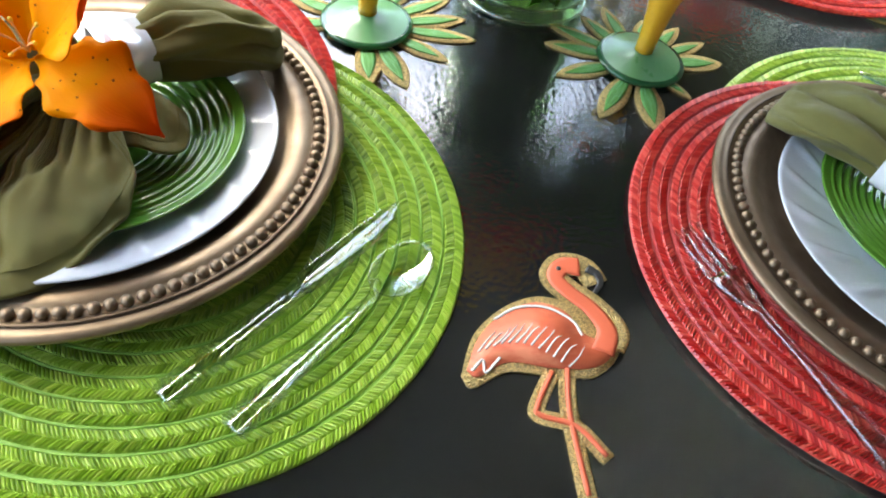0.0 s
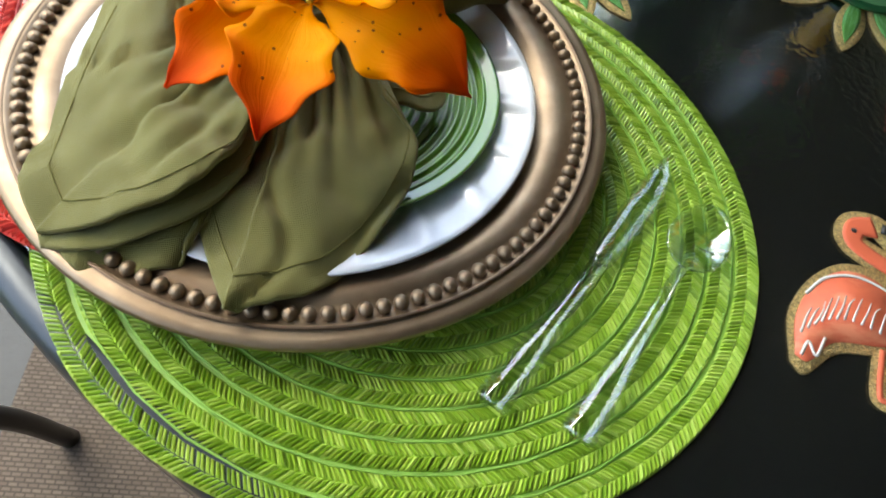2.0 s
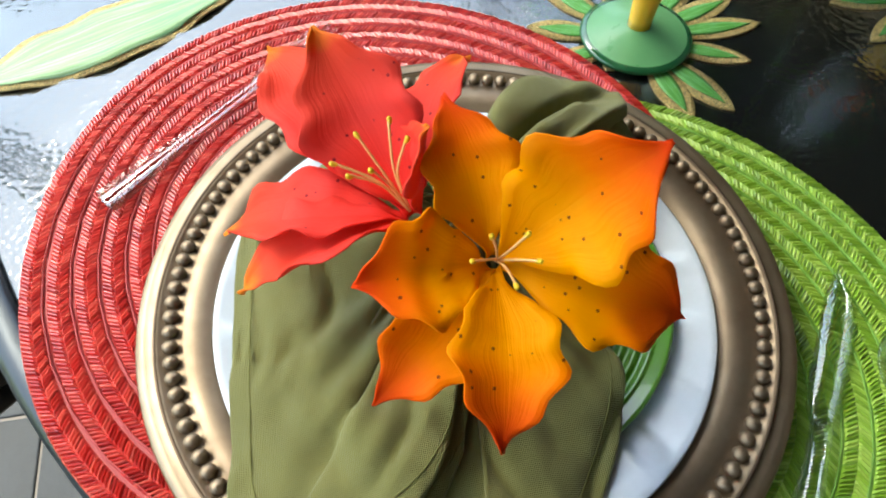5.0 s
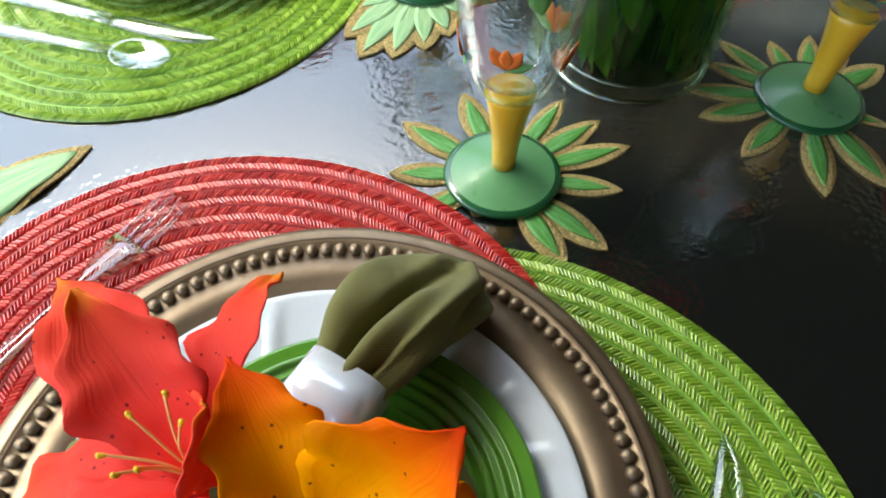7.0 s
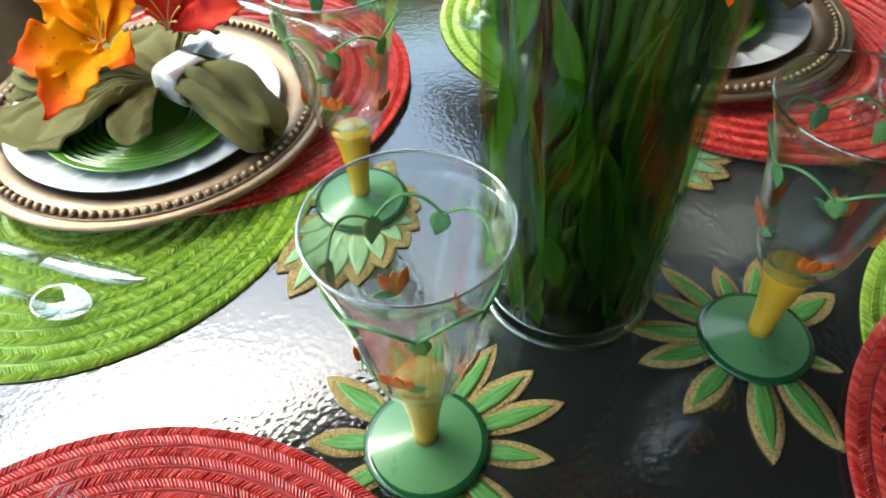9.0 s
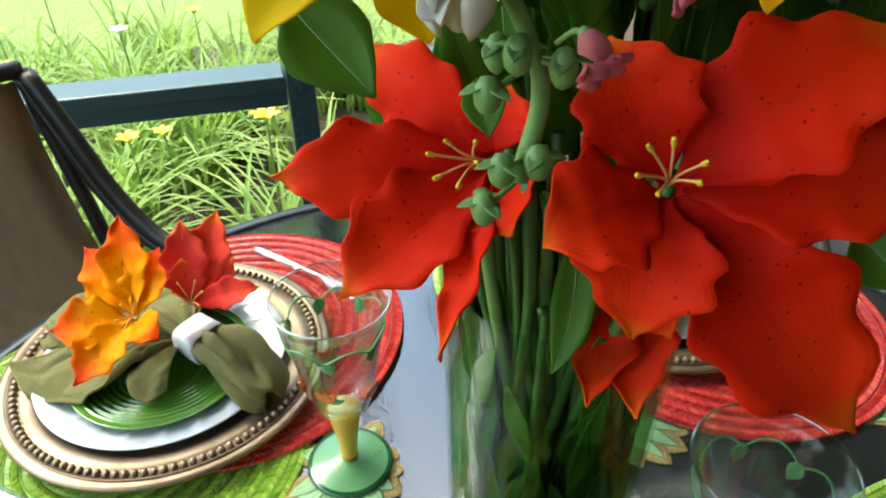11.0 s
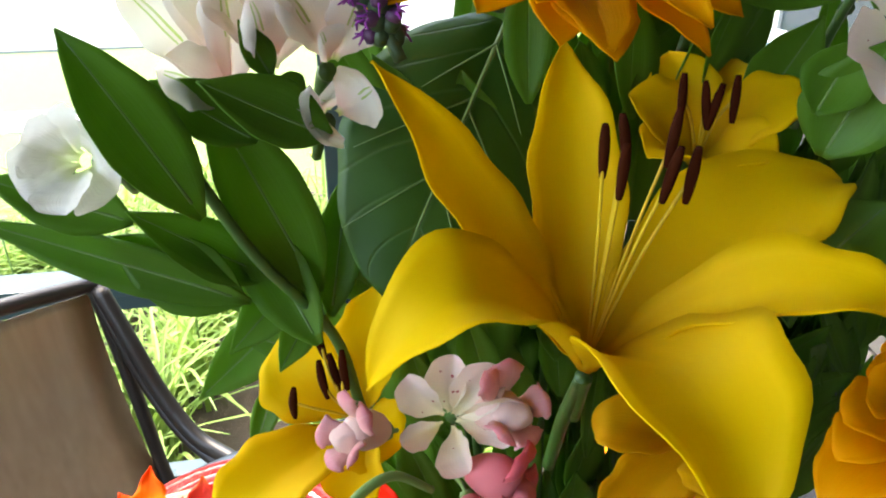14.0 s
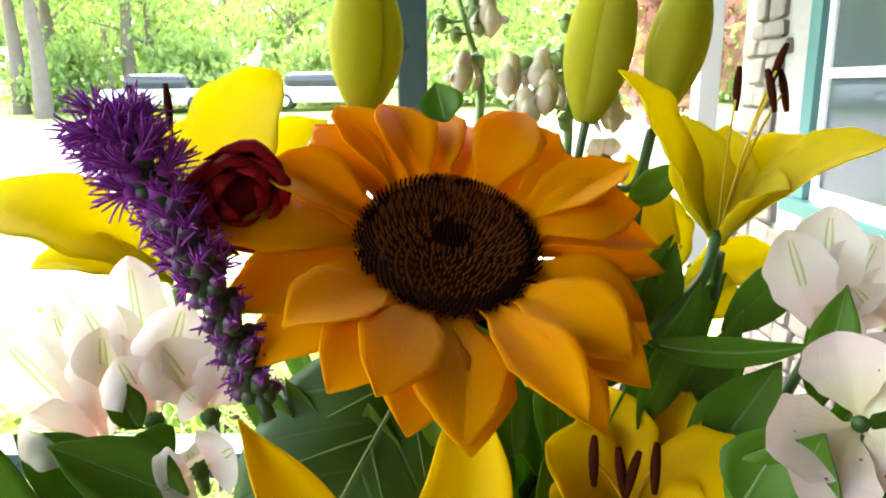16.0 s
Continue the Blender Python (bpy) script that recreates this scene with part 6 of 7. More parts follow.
flower("yellow_lily", "yellow lily behind the bouquet's stems", (0.278, 0.764, 1.410), (-0.275, -0.758, 0.592), [((0.337, 0.753, 1.428), 0.03, 0.012), ((0.309, 0.741, 1.398), 0.03, 0.012), ((0.270, 0.782, 1.462), 0.034, 0.006), ((0.254, 0.786, 1.482), 0.03, 0.006), ((0.235, 0.755, 1.393), 0.03, 0.008)], "petal_pale", [], 10)
flower("yellow_lily", "yellow lily with rust anthers behind a larger one", (0.225, 0.638, 1.348), (-0.291, -0.470, 0.833), [((0.190, 0.644, 1.376), 0.036, 0.01), ((0.219, 0.668, 1.390), 0.036, 0.008), ((0.276, 0.629, 1.376), 0.036, 0.012), ((0.260, 0.674, 1.385), 0.034, 0.008), ((0.189, 0.616, 1.354), 0.036, 0.01), ((0.251, 0.611, 1.351), 0.034, 0.01)], "petal_yellow", [(0.206, 0.624, 1.377), (0.220, 0.620, 1.373), (0.229, 0.620, 1.376), (0.216, 0.621, 1.374)], 11)
bud((0.106, 0.745, 1.508), (0.108, 0.756, 1.580), 0.036, 12)
bud((0.225, 0.764, 1.501), (0.240, 0.773, 1.584), 0.034, 13)
bud((0.265, 0.766, 1.506), (0.283, 0.773, 1.581), 0.03, 14)
flower("alstroemeria", "blush white alstroemeria with green streaked petals", (0.036, 0.623, 1.396), (0.377, -0.830, 0.411), [((0.012, 0.632, 1.433), 0.034, 0.004), ((0.024, 0.643, 1.446), 0.028, 0.006), ((0.047, 0.630, 1.433), 0.034, 0.004), ((0.029, 0.618, 1.419), 0.029, 0.004)], "petal_blush", [], 15, None, 0.5)
flower("alstroemeria", "blush white alstroemeria with green streaked petals", (0.021, 0.617, 1.387), (0.420, -0.797, 0.434), [((-0.012, 0.622, 1.423), 0.034, 0.004), ((-0.002, 0.634, 1.430), 0.026, 0.006), ((0.017, 0.628, 1.424), 0.031, 0.004), ((-0.003, 0.611, 1.398), 0.031, 0.004)], "petal_blush", [], 16, None, 0.5)
flower("alstroemeria", "blush white alstroemeria with green streaked petals", (0.059, 0.620, 1.399), (0.313, -0.853, 0.417), [((0.042, 0.625, 1.422), 0.031, 0.004), ((0.050, 0.636, 1.424), 0.034, 0.004), ((0.067, 0.626, 1.418), 0.029, 0.004), ((0.053, 0.616, 1.409), 0.02, 0.004)], "petal_blush", [], 17, None, 0.5)
flower("alstroemeria", "blush white alstroemeria with green streaked petals", (0.057, 0.610, 1.382), (0.320, -0.819, 0.476), [((0.046, 0.605, 1.378), 0.031, 0.004), ((0.050, 0.619, 1.384), 0.031, 0.004), ((0.068, 0.610, 1.389), 0.031, 0.004)], "petal_blush", [], 18, None, 0.5)
flower("alstroemeria", "white alstroemeria facing outwards", (-0.043, 0.606, 1.370), (-0.367, -0.844, 0.392), [((-0.059, 0.603, 1.363), 0.029, 0.004), ((-0.050, 0.615, 1.382), 0.031, 0.004), ((-0.029, 0.600, 1.360), 0.034, 0.004), ((-0.043, 0.592, 1.357), 0.031, 0.004), ((-0.057, 0.610, 1.375), 0.029, 0.004), ((-0.034, 0.611, 1.375), 0.029, 0.004)], "petal_white", [], 19, None)
flower("alstroemeria", "blush white alstroemeria with green streaked petals", (0.310, 0.662, 1.411), (-0.462, -0.830, 0.312), [((0.298, 0.671, 1.451), 0.034, 0.004), ((0.317, 0.678, 1.459), 0.036, 0.004), ((0.332, 0.671, 1.449), 0.034, 0.004), ((0.317, 0.655, 1.425), 0.029, 0.004)], "petal_blush", [], 20, None, 0.5)
flower("alstroemeria", "blush alstroemeria with a streaked throat", (0.292, 0.599, 1.405), (-0.491, -0.777, 0.394), [((0.263, 0.593, 1.401), 0.036, 0.004), ((0.289, 0.612, 1.429), 0.034, 0.004), ((0.309, 0.610, 1.428), 0.034, 0.004), ((0.303, 0.589, 1.393), 0.036, 0.004), ((0.273, 0.584, 1.386), 0.034, 0.004)], "petal_throat", [], 21, None)
flower("alstroemeria", "blush white alstroemeria with green streaked petals", (0.338, 0.658, 1.417), (-0.529, -0.798, 0.288), [((0.324, 0.662, 1.433), 0.029, 0.004), ((0.336, 0.664, 1.440), 0.031, 0.004), ((0.350, 0.662, 1.433), 0.031, 0.004)], "petal_blush", [], 22, None, 0.5)
flower("alstroemeria", "pink alstroemeria with a speckled throat", (0.088, 0.560, 1.265), (-0.397, -0.835, 0.381), [((0.077, 0.570, 1.280), 0.020, 0.006), ((0.094, 0.574, 1.284), 0.021, 0.006), ((0.108, 0.564, 1.284), 0.024, 0.008), ((0.117, 0.552, 1.273), 0.023, 0.008), ((0.073, 0.558, 1.262), 0.014, 0.004), ((0.093, 0.542, 1.260), 0.021, 0.006)], "petal_throat", [], 23, None, cup=0.7)
snap_bloom("pale peach snapdragon bloom", (0.238, 0.772, 1.475), (0.3, -0.8, 0.2), 0.022, "petal_blush", 28)
snap_bloom("pale pink snapdragon bloom with folded petals", (0.052, 0.556, 1.270), (-0.7, -0.4, 0.35), 0.021, "petal_pink", 24)
snap_bloom("blush white and pink snapdragon bloom", (0.112, 0.553, 1.275), (0.35, -0.6, 0.6), 0.024, "petal_pink", 25)
snap_bloom("deep pink snapdragon bloom with folded petals", (0.110, 0.534, 1.254), (0.7, -0.6, 0.0), 0.024, "petal_deep_pink", 26)
snap_bloom("deep pink snapdragon bloom with folded petals", (0.096, 0.528, 1.238), (0.1, -0.8, -0.4), 0.019, "petal_deep_pink", 27)
snap_bloom("deep pink snapdragon bloom with folded petals", (0.114, 0.528, 1.226), (0.7, -0.5, -0.3), 0.019, "petal_deep_pink", 29)
snap_bloom("small pink snapdragon bloom low on the stem", (0.087, 0.523, 1.203), (0.2, -0.6, -0.7), 0.013, "petal_deep_pink", 30)
snapdragon([(0.080, 0.540, 1.252), (0.065, 0.535, 1.266), (0.051, 0.527, 1.265), (0.047, 0.523, 1.256), (0.051, 0.517, 1.236), (0.059, 0.514, 1.220), (0.065, 0.513, 1.200), (0.060, 0.513, 1.174)], [(0.035, 0.515, 1.241), (0.039, 0.507, 1.235), (0.064, 0.507, 1.246), (0.072, 0.514, 1.241)], [(0.054, 0.504, 1.216), (0.047, 0.506, 1.205), (0.067, 0.504, 1.211), (0.052, 0.506, 1.182), (0.062, 0.504, 1.184), (0.047, 0.506, 1.170), (0.053, 0.517, 1.212), (0.041, 0.521, 1.246), (0.057, 0.517, 1.252)])
snapdragon([(0.228, 0.810, 1.587), (0.227, 0.801, 1.549), (0.221, 0.792, 1.511), (0.218, 0.781, 1.463)], [(0.208, 0.789, 1.517), (0.230, 0.789, 1.520), (0.205, 0.797, 1.530), (0.243, 0.787, 1.507), (0.188, 0.801, 1.527), (0.195, 0.791, 1.508)], [(0.218, 0.797, 1.555), (0.232, 0.796, 1.548), (0.216, 0.793, 1.538), (0.223, 0.786, 1.529), (0.217, 0.785, 1.500), (0.231, 0.799, 1.564)])
snapdragon([(0.153, 0.829, 1.584), (0.163, 0.822, 1.551), (0.170, 0.816, 1.524), (0.168, 0.806, 1.484)], [(0.160, 0.812, 1.529), (0.174, 0.819, 1.562)], [(0.146, 0.818, 1.557), (0.155, 0.816, 1.550), (0.170, 0.818, 1.555), (0.166, 0.819, 1.564)])
round_leaf((0.140, 0.680, 1.403), (0.072, 0.612, 1.296), 0.102, (-0.138, -0.905, 0.403))
leaf((0.002, 0.600, 1.345), (-0.036, 0.602, 1.416), 0.03, "leaf", (0.209, -0.862, 0.462), (0, -0.006, 0.006), 0.35, 33)
leaf((0.043, 0.616, 1.300), (0.003, 0.622, 1.396), 0.036, "leaf", (0.055, -0.826, 0.560), (0, 0, 0), 0.35, 34)
leaf((0.023, 0.622, 1.306), (-0.029, 0.613, 1.345), 0.026, "leaf", (0.119, -0.836, 0.535), (0, 0, 0), 0.35, 35)
leaf((-0.029, 0.621, 1.337), (-0.083, 0.626, 1.358), 0.026, "leaf", (0.290, -0.848, 0.444), (0, 0, 0), 0.35, 36)
leaf((0.014, 0.611, 1.301), (-0.095, 0.627, 1.342), 0.022, "leaf", (-0.069, -0.947, 0.315), (0, 0, 0), 0.35, 37)
leaf((0.011, 0.612, 1.301), (-0.043, 0.625, 1.330), 0.034, "leaf", (-0.059, -0.948, 0.314), (0, 0, 0), 0.35, 38)
leaf((0.041, 0.604, 1.281), (0.007, 0.637, 1.344), 0.03, "leaf", (-0.155, -0.914, 0.375), (0, 0, 0), 0.35, 39)
leaf((0.047, 0.618, 1.286), (0.060, 0.658, 1.343), 0.024, "leaf", (-0.168, -0.923, 0.346), (0, 0, 0), 0.35, 40)
leaf((0.040, 0.653, 1.262), (-0.031, 0.675, 1.307), 0.03, "leaf", (-0.172, -0.935, 0.310), (0, 0, 0), 0.35, 41)
leaf((0.043, 0.653, 1.263), (0.015, 0.698, 1.306), 0.024, "leaf", (-0.181, -0.934, 0.307), (0, 0, 0), 0.35, 42)
leaf((0.027, 0.664, 1.265), (-0.022, 0.644, 1.230), 0.03, "leaf_bright", (-0.131, -0.947, 0.295), (0, 0, 0), 0.35, 43)
leaf((0.030, 0.647, 1.249), (-0.003, 0.658, 1.262), 0.014, "leaf", (-0.144, -0.925, 0.351), (0, 0, 0), 0.35, 44)
leaf((0.005, 0.608, 1.203), (0.029, 0.577, 1.177), 0.036, "leaf", (-0.073, -0.854, 0.515), (0, 0, 0), 0.35, 45)
leaf((0.018, 0.640, 1.242), (0.003, 0.619, 1.209), 0.014, "leaf", (-0.110, -0.919, 0.378), (0, 0, 0), 0.35, 46)
leaf((0.037, 0.631, 1.305), (0.002, 0.611, 1.276), 0.024, "leaf_bright", (0.072, -0.847, 0.527), (0, 0, 0), 0.35, 47)
leaf((0.040, 0.633, 1.286), (0.022, 0.614, 1.262), 0.018, "leaf_bright", (0.061, -0.823, 0.565), (0, 0, 0), 0.35, 48)
leaf((0.230, 0.643, 1.419), (0.294, 0.634, 1.421), 0.013, "leaf", (-0.270, -0.902, 0.336), (0, 0, -0.004), 0.35, 49)
leaf((0.253, 0.644, 1.356), (0.291, 0.656, 1.405), 0.034, "leaf", (-0.311, -0.813, 0.491), (0, 0, 0), 0.35, 50)
leaf((0.287, 0.616, 1.410), (0.302, 0.634, 1.445), 0.018, "leaf", (-0.459, -0.810, 0.365), (0, 0, 0), 0.35, 51)
leaf((0.252, 0.597, 1.374), (0.271, 0.604, 1.403), 0.03, "leaf", (-0.359, -0.782, 0.509), (0, 0, 0), 0.35, 52)
leaf((0.244, 0.740, 1.459), (0.273, 0.740, 1.481), 0.018, "leaf_bright", (-0.247, -0.956, 0.158), (0, 0, 0), 0.35, 53)
leaf((0.247, 0.696, 1.403), (0.261, 0.711, 1.445), 0.02, "leaf", (-0.274, -0.905, 0.327), (0, 0, 0), 0.35, 54)
leaf((0.053, 0.606, 1.373), (0.007, 0.601, 1.397), 0.028, "leaf", (0.331, -0.799, 0.503), (0, 0, 0), 0.35, 55)
leaf((0.025, 0.608, 1.372), (-0.011, 0.611, 1.396), 0.026, "leaf", (0.409, -0.772, 0.485), (0, 0, 0), 0.35, 56)
leaf((0.032, 0.619, 1.394), (0.022, 0.620, 1.415), 0.014, "leaf", (0.391, -0.819, 0.419), (0, 0, 0), 0.35, 57)
leaf((0.043, 0.617, 1.378), (0.025, 0.615, 1.389), 0.03, "leaf", (0.353, -0.809, 0.470), (0, 0, 0), 0.35, 58)
leaf((0.262, 0.600, 1.354), (0.276, 0.592, 1.405), 0.042, "leaf", (-0.556, -0.735, 0.387), (0, 0, 0), 0.35, 59)
leaf((0.253, 0.587, 1.299), (0.283, 0.579, 1.340), 0.05, "leaf", (-0.558, -0.658, 0.506), (0, 0, 0), 0.35, 60)
leaf((0.149, 0.708, 1.504), (0.144, 0.717, 1.522), 0.022, "leaf", (0.001, -0.999, 0.046), (0, 0, 0), 0.35, 61)
leaf((0.120, 0.585, 1.097), (0.096, 0.548, 1.048), 0.02, "leaf_bright", (-0.394, -0.803, 0.447), (0, -0.008, 0), 0.35, 62)
leaf((0.113, 0.613, 1.103), (0.135, 0.557, 1.086), 0.022, "leaf_bright", (-0.349, -0.846, 0.402), (0, -0.004, -0.004), 0.35, 63)
leaf((0.210, 0.523, 1.121), (0.222, 0.499, 1.107), 0.03, "leaf", (-0.594, -0.486, 0.641), (0, 0, 0), 0.35, 64)
leaf((0.196, 0.515, 1.215), (0.203, 0.497, 1.185), 0.022, "leaf", (-0.603, -0.583, 0.544), (0, 0, 0), 0.35, 65)
leaf((0.065, 0.568, 1.184), (0.065, 0.555, 1.167), 0.016, "leaf_bright", (-0.292, -0.881, 0.372), (0, 0, 0), 0.35, 66)
leaf((0.077, 0.581, 1.206), (0.075, 0.568, 1.188), 0.02, "leaf", (-0.328, -0.903, 0.278), (0, 0, 0), 0.35, 67)
liatris([(0.082, 0.618, 1.398), (0.070, 0.625, 1.425), (0.056, 0.632, 1.452), (0.042, 0.641, 1.473), (0.027, 0.649, 1.494), (0.017, 0.655, 1.506)])
rose((0.064, 0.662, 1.475), (0.279, -0.949, 0.144))
sunflower((0.150, 0.668, 1.456), (0.15, -0.58, 0.80))
stalk([(0.281, 0.712, 1.450), (0.271, 0.702, 1.427), (0.244, 0.691, 1.403), (0.225, 0.676, 1.363)], 0.003)
stalk([(-0.002, 0.608, 1.364), (0.019, 0.608, 1.323), (0.047, 0.617, 1.278), (0.058, 0.618, 1.232)], 0.0026)
stalk([(0.150, 0.572, 1.272), (0.148, 0.585, 1.240), (0.152, 0.610, 1.190)], 0.0034)
stalk([(0.230, 0.762, 1.468), (0.249, 0.752, 1.467), (0.260, 0.763, 1.496)], 0.0022)
stalk([(0.022, 0.678, 1.296), (0.033, 0.668, 1.275), (0.042, 0.650, 1.258)], 0.002)
stalk([(0.035, 0.688, 1.299), (0.043, 0.665, 1.275), (0.043, 0.649, 1.258)], 0.002)
stalk([(0.342, 0.672, 1.430), (0.320, 0.670, 1.420), (0.292, 0.656, 1.384), (0.278, 0.644, 1.354)], 0.0024)

# ---------- garden ----------
def foliage_mat(name, a, b, glow=0.35):
    n = Nodes(name)
    g = n.add("ShaderNodeNewGeometry")
    c = n.mix(g.outputs["Random Per Island"], a, b)
    n.set(c, 0.6, 0.0)
    tr = n.add("ShaderNodeBsdfTranslucent")
    n.link(n.mix(0.5, c, (0.35, 0.5, 0.08)), tr.inputs["Color"])
    m = n.add("ShaderNodeMixShader")
    m.inputs[0].default_value = glow
    n.link(n.b.outputs[0], m.inputs[1])
    n.link(tr.outputs[0], m.inputs[2])
    n.link(m.outputs[0], n.out.inputs["Surface"])
    return n.mat


M["strap_leaf"] = foliage_mat("daylily_leaf", (0.17, 0.29, 0.05), (0.32, 0.43, 0.11))
M["tree_leaf"] = foliage_mat("tree_leaf", (0.10, 0.19, 0.05), (0.24, 0.36, 0.12), 0.5)
M["red_tree_leaf"] = foliage_mat("red_tree_leaf", (0.20, 0.05, 0.05), (0.34, 0.12, 0.12))
M["garden_yellow"] = plain("yellow_garden_bloom", (0.80, 0.50, 0.03), 0.5)
M["garden_white"] = plain("white_garden_bloom", (0.80, 0.80, 0.76), 0.5)

bm = bmesh.new()
rows = []
for i in range(13):
    y = 2.15 + 2.9 * i / 12
    rows.append([bm.verts.new((-6 + 8.2 * k / 20 , y + 0.15 * math.sin(k), land(y) + 0.02 + 0.05 * math.sin(math.pi * i / 12))) for k in range(21)])
for a, b in zip(rows, rows[1:]):
    for k in range(20):
        bm.faces.new((a[k], a[k + 1], b[k + 1], b[k]))
tagged(part("flower_bed", bm, M["soil"]), "dark soil of the flower bed beside the porch", "flower bed", kind="structure")


def strap_leaves(name, label, clumps, per, seed, material, tall=0.62, lean=0.5):
    """Arching strap leaves in clumps, as one mass."""
    rnd = random.Random(seed)
    verts, faces = [], []
    for cx, cy in clumps:
        base = Vector((cx, cy, land(cy) + 0.02))
        for _ in range(per):
            a = rnd.uniform(0, 6.28)
            d = Vector((math.cos(a), math.sin(a), 0))
            s = Vector((-d.y, d.x, 0))
            h, l = tall * rnd.uniform(0.55, 1.1), lean * rnd.uniform(0.3, 1.15)
            p0 = base + Vector((rnd.gauss(0, 0.05), rnd.gauss(0, 0.05), 0))
            w = rnd.uniform(0.007, 0.013)
            b = len(verts)
            for i in range(7):
                u = i / 6
                p = p0 + d * l * u ** 1.7 + Vector((0, 0, h * (1.35 * u - 0.62 * u * u * (0.7 + l))))
                ww = w * (1 - 0.85 * u ** 2.2)
                verts += [tuple(p - s * ww), tuple(p + Vector((0, 0, -ww * 0.5))), tuple(p + s * ww)]
            for i in range(6):
                k = b + 3 * i
                faces += [(k, k + 1, k + 4, k + 3), (k + 1, k + 2, k + 5, k + 4)]
    me = bpy.data.meshes.new(name)
    me.from_pydata(verts, [], faces)
    me.materials.append(material)
    return tagged(new(name, me), label, "plants", kind="stuff")


rnd = random.Random(12)
clumps = [(rnd.uniform(-3.4, 0.6), rnd.uniform(2.35, 4.6)) for _ in range(85)]
strap_leaves("daylily_foliage", "arching green daylily leaves in the flower bed", clumps, 55, 3, M["strap_leaf"])
tall = [(rnd.uniform(-3.2, 0.9), rnd.uniform(2.6, 5.0)) for _ in range(30)]
strap_leaves("tall_grass", "thin upright stems and grass in the flower bed", tall, 9, 4, M["strap_leaf"], 0.72, 0.30)


def garden_bloom(x, y, z, size, material, seed):
    ob = thing("daylily" if material == "garden_yellow" else "white_bloom", "yellow daylily bloom on a thin stalk" if material == "garden_yellow" else "small white bloom on a thin stalk", "flower", "garden blooms")
    c = Vector((x, y, z))
    part("stalk", tube([(x, y + 0.03, land(y) + 0.02), (x, y + 0.01, (z + land(y)) / 2), c], 0.004, 5, steps=3), M["stem_pale"], ob)
    for k in range(6):
        a = k * 1.047 + seed
        part("petal", blade(c, c + Vector((size * math.cos(a), size * math.sin(a), size * 0.6)), size * 0.6, (0, 0, size * 0.2), (0, 0, 1), 0.2, nu=5, nv=3, thick=0.002), M[material], ob)


for k in range(26):
    y = rnd.uniform(2.5, 4.9)
    garden_bloom(rnd.uniform(-2.6, 0.5), y, land(y) + rnd.uniform(0.40, 0.62), rnd.uniform(0.035, 0.06), "garden_yellow" if k % 6 else "garden_white", k)


# ---------- trees: tapered trunk, limbs and a crown of many small leaves ----------
def tree(name, label, height, spread, seed, leaf_material, leaves=2100, low=0.34):
    ob = thing(name, label, "tree", "trees across the street")
    rnd = random.Random(seed)
    bm = bmesh.new()
    tube([(0, 0, -0.3), (0.06, 0.02, height * 0.2), (-0.05, 0.05, height * 0.45), (0.05, 0, height * 0.8)], lambda t: 0.30 * (1 - 0.8 * t) * height / 10, 9, bm)
    part("trunk", bm, M["bark"], ob)
    ends = []
    for k in range(9):
        a = k * 2.4 + rnd.uniform(-0.3, 0.3)
        z = height * rnd.uniform(low, 0.65)
        r = spread * rnd.uniform(0.5, 0.85)
        e = Vector((r * math.cos(a), r * math.sin(a), z + height * rnd.uniform(0.08, 0.22)))
        part("limb", tube([(0, 0, z), e * 0.5 + Vector((0, 0, z * 0.5 + 0.2)), e], lambda t: 0.09 * (1 - 0.8 * t) * height / 10, 6), M["bark"], ob)
        ends.append(e)
        ends.append(e * 0.55 + Vector((0, 0, height * 0.12)))
    ends += [Vector((rnd.gauss(0, spread * 0.25), rnd.gauss(0, spread * 0.25), height * rnd.uniform(0.75, 0.98))) for _ in range(8)]
    verts, faces = [], []
    for k in range(leaves):
        c = rnd.choice(ends) + Vector((rnd.gauss(0, 1), rnd.gauss(0, 1), rnd.gauss(0, 0.75))) * spread * 0.24
        q = Euler((rnd.uniform(0, 6.28), rnd.uniform(0, 6.28), rnd.uniform(0, 6.28))).to_matrix()
        s = rnd.uniform(0.10, 0.24)
        b = len(verts)
        for p in ((-1, 0, 0), (0, -0.45, 0.1), (1, 0, 0), (0, 0.45, 0.1)):
            verts.append(tuple(c + q @ (Vector(p) * s)))
        faces.append((b, b + 1, b + 2, b + 3))
    me = bpy.data.meshes.new("crown")
    me.from_pydata(verts, [], faces)
    me.materials.append(leaf_material)
    crown = new("crown", me)
    crown.parent = ob
    return ob


first = tree("tree", "tall leafy street tree with a grey trunk", 11, 4.2, 1, M["tree_leaf"])
first.matrix_basis = pose(-19, 36, land(36))
second = tree("tree", "broad leafy street tree with low limbs", 9, 4.8, 2, M["tree_leaf"], low=0.28)
second.matrix_basis = pose(-13.0, 33, land(33))
for k, (x, y, turn) in enumerate(((-25, 38, 40), (-8.2, 40, 100), (-3.5, 42, 200), (2.5, 40, 20), (9, 43, 300), (15, 38, 80), (-31, 42, 10), (-21, 46, 60), (-14, 48, 33), (-6, 50, 90), (4, 50, 130), (12, 52, 240), (-34, 36, 77), (22, 44, 11))):
    copy_thing(first if k % 2 else second, pose(x, y, land(y) - 0.1, 0, 0, turn))
slim = tree("tree", "tall slim street tree with a pale bare trunk", 12, 3.6, 14, M["tree_leaf"], 1500, 0.42)
slim.matrix_basis = pose(-16.7, 28.9, land(28.9))
for x, y, turn in ((-14.7, 26.9, 70), (-16.4, 31.0, 160), (-13.2, 31.2, 250)):
    copy_thing(slim, pose(x, y, land(y), 0, 0, turn))
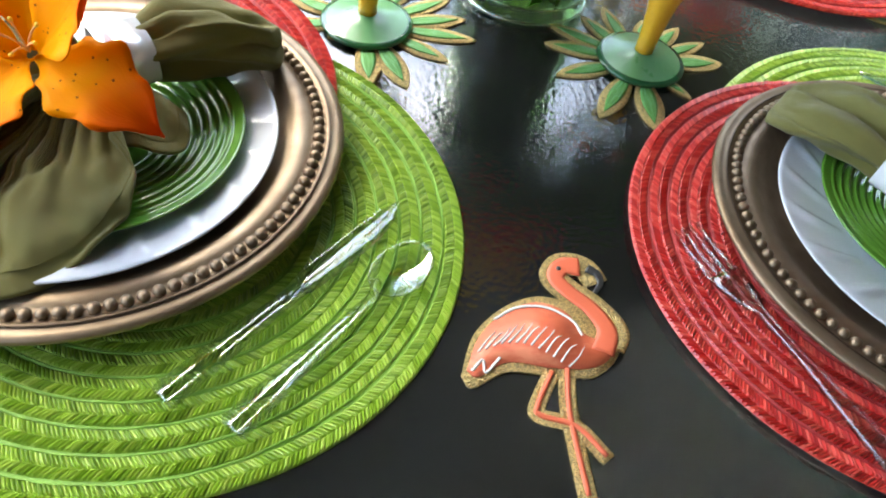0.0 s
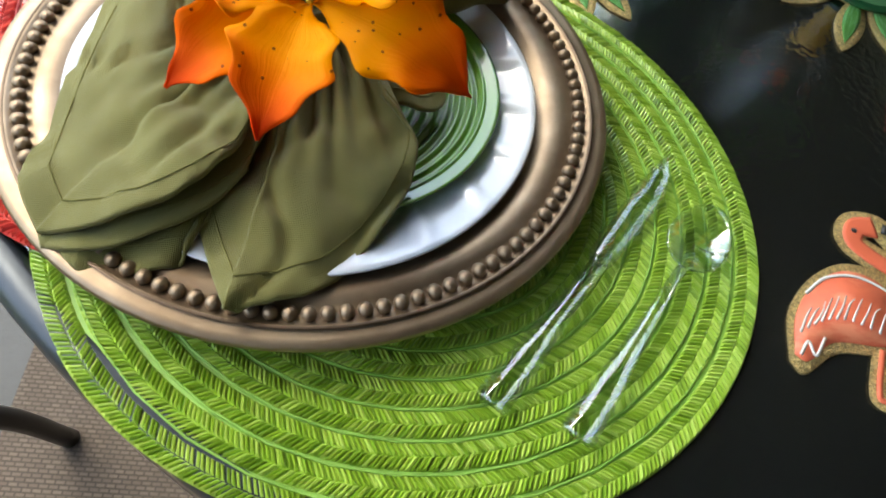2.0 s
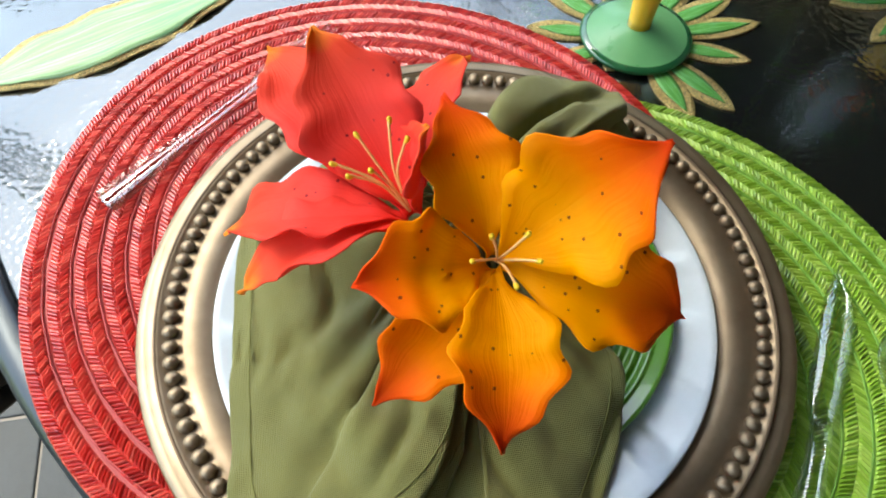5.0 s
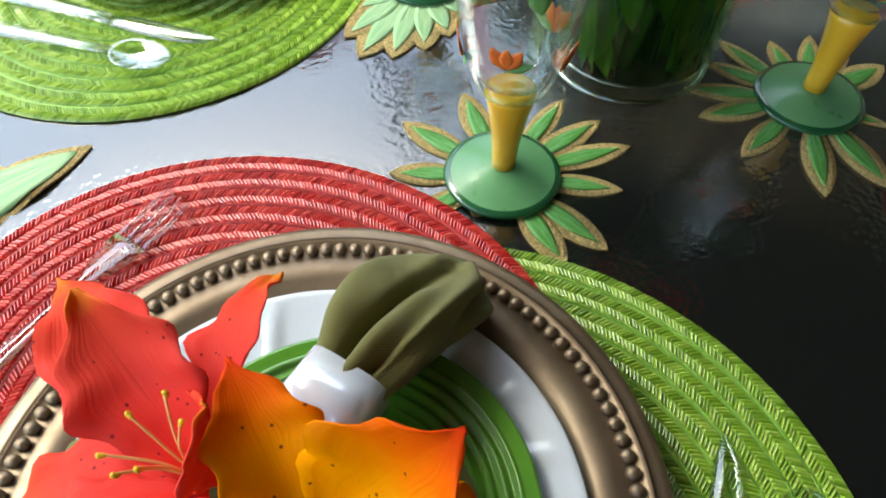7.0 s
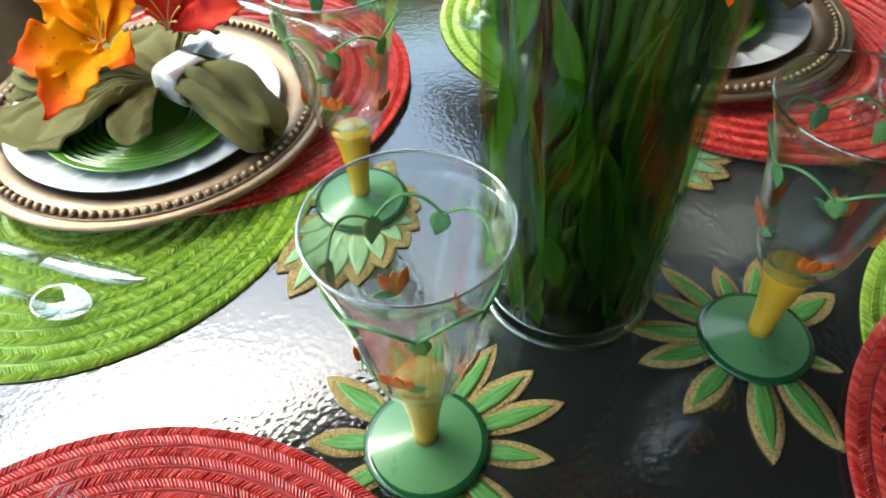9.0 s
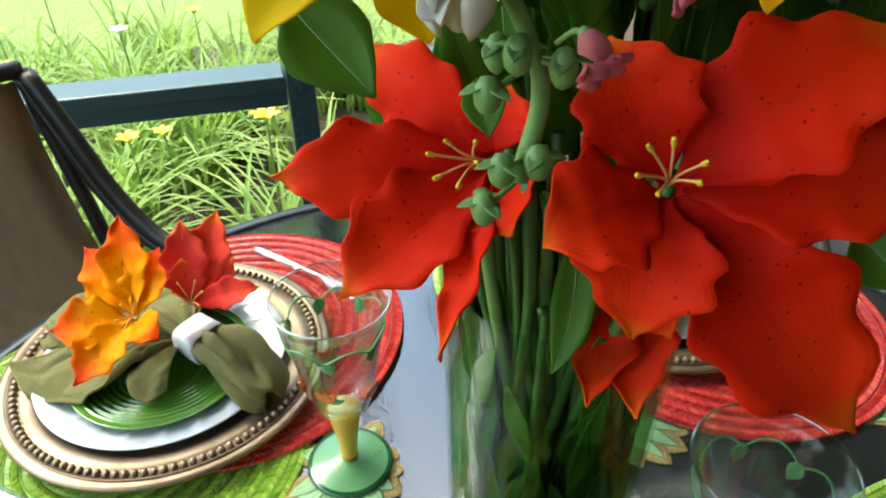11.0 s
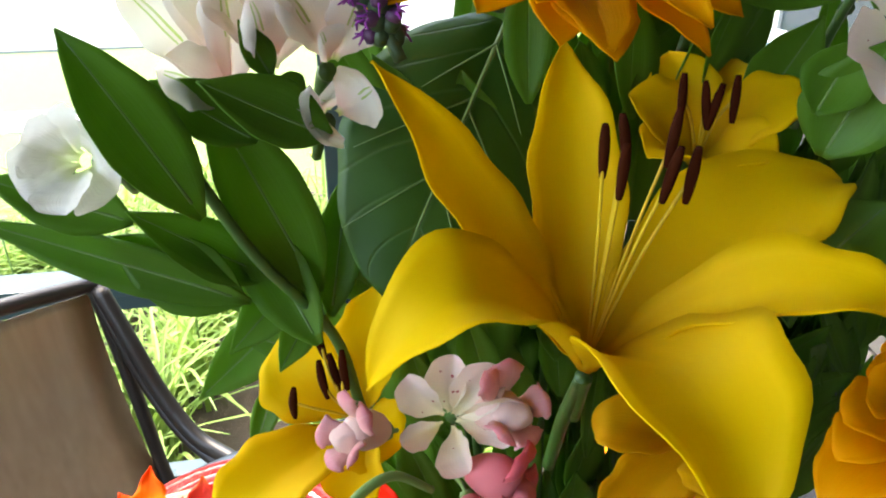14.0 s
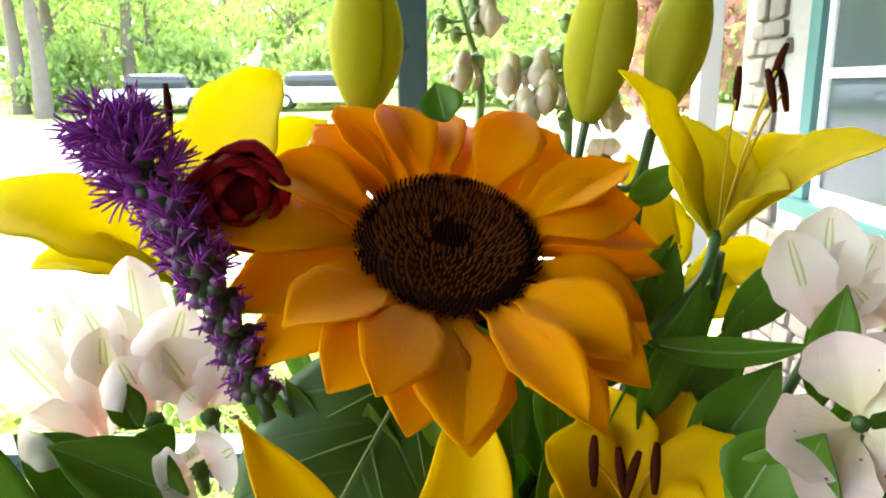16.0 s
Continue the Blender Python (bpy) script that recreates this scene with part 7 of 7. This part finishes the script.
red = tree("tree", "small tree with dark pink leaves", 4.2, 1.7, 9, M["red_tree_leaf"], 2200, 0.2)
red.matrix_basis = pose(5.4, 17.0, land(17))
shrub = tree("shrub", "low leafy shrub beyond the street", 2.6, 2.2, 5, M["tree_leaf"], 2400, 0.05)
shrub.matrix_basis = pose(-16, 30, land(30))
for x, y, turn in ((-10.5, 31, 50), (-22, 31, 130), (-5, 33, 210), (1, 32, 20), (-28, 33, 300), (7, 33, 90), (13, 33, 170)):
    copy_thing(shrub, pose(x, y, land(y), 0, 0, turn))

# far woods closing the distance
rnd = random.Random(44)
verts, faces = [], []
for k in range(9000):
    x = rnd.uniform(-70, 60)
    z = rnd.random() ** 0.8 * 15
    y = 62 + rnd.uniform(0, 9) + z * 0.3
    c = Vector((x, y, land(60) + z + 1.5 * math.sin(x * 0.25)))
    q = Euler((rnd.uniform(0, 6.28), rnd.uniform(0, 6.28), rnd.uniform(0, 6.28))).to_matrix()
    s = rnd.uniform(0.6, 1.5)
    b = len(verts)
    for p in ((-1, 0, 0), (0, -0.6, 0.15), (1, 0, 0), (0, 0.6, 0.15)):
        verts.append(tuple(c + q @ (Vector(p) * s)))
    faces.append((b, b + 1, b + 2, b + 3))
me = bpy.data.meshes.new("far_woods")
me.from_pydata(verts, [], faces)
me.materials.append(M["tree_leaf"])
tagged(new("far_woods", me), "pale green woods in the distance", "woods", kind="stuff")


def parked_car(x, y, turn):
    ob = thing("parked_car", "white car parked across the street", "car", "parked cars", at=Matrix.Translation((x, y, land(y) + 0.03)) @ Matrix.Rotation(radians(turn), 4, "Z"))
    bm = bmesh.new()
    box(bm, -2.2, -0.88, 0.28, 2.2, 0.88, 0.90, 0.16)
    part("body", bm, M["car_white"], ob)
    bm = bmesh.new()
    box(bm, -1.35, -0.76, 0.86, 1.05, 0.76, 1.42, 0.20)
    part("cabin", bm, M["car_glass"], ob, "dark glazed cabin")
    bm = bmesh.new()
    box(bm, -1.05, -0.70, 1.38, 0.75, 0.70, 1.46, 0.03)
    part("roof", bm, M["car_white"], ob)
    for sx in (-1.35, 1.35):
        for sy in (-0.82, 0.82):
            wheel = part("wheel", lathe([(0.0001, -0.10), (0.30, -0.10), (0.33, -0.07), (0.33, 0.07), (0.30, 0.10), (0.0001, 0.10)], 20, False), M["tyre"], ob, at=pose(sx, sy, 0.33, 90))
            part("rim", lathe([(0.0001, -0.105), (0.18, -0.105), (0.19, -0.10), (0.19, 0.10), (0.18, 0.105), (0.0001, 0.105)], 16, False), M["chrome"], wheel)
    return ob


parked_car(-11.0, 29.0, 8)
parked_car(-5.0, 30.0, 5)
parked_car(4.5, 30.5, 4)

# ---------- pieces of floor and wall ----------
def tile_mesh(w, d, h, bev, material, seed):
    bm = bmesh.new()
    box(bm, -w / 2, -d / 2, -h, w / 2, d / 2, 0, bev)
    return mesh_of("tile", bm, material, False)


shared = {}
for i in range(9):
    for j in range(10):
        w, d = 0.485, 0.46
        x, y = -1.96 + i * 0.49 , -2.37 + j * 0.465
        if (w, d) not in shared:
            shared[(w, d)] = tile_mesh(w, d, 0.011, 0.003, M["slate"], 1)
        ob = new("tile", shared[(w, d)])
        ob.location = (x, y, -0.0012 - 0.0012 * ((i * 7 + j * 3) % 3))
        ob.parent = floor

rnd = random.Random(5)
stones = []
for k in range(6):
    bm = bmesh.new()
    bmesh.ops.create_cube(bm, size=1)
    bmesh.ops.bevel(bm, geom=bm.edges[:], offset=0.12, segments=1, affect="EDGES")
    for v in bm.verts:
        v.co += Vector([rnd.uniform(-0.05, 0.05) for _ in range(3)])
    stones.append(mesh_of("stone", bm, M["stone"], False))
z = -0.34
while z < 3.1:
    h = rnd.uniform(0.10, 0.19)
    y = -2.0 if z > 2.5 else 1.2
    while y < 5.45:
        w = rnd.uniform(0.16, 0.38)
        if not (2.6 < y + w / 2 and y - w / 2 < 4.50 and z + h > 0.78 and z < 2.38) and y + w < 5.5 and y > 1.1:
            ob = new("stone", stones[rnd.randrange(6)])
            ob.location, ob.scale = (house_x + 0.03, y + w / 2, z + h / 2), (0.07 + rnd.uniform(0, 0.03), w - 0.015, h - 0.015)
            ob.parent = wall_east
        y += w
    z += h
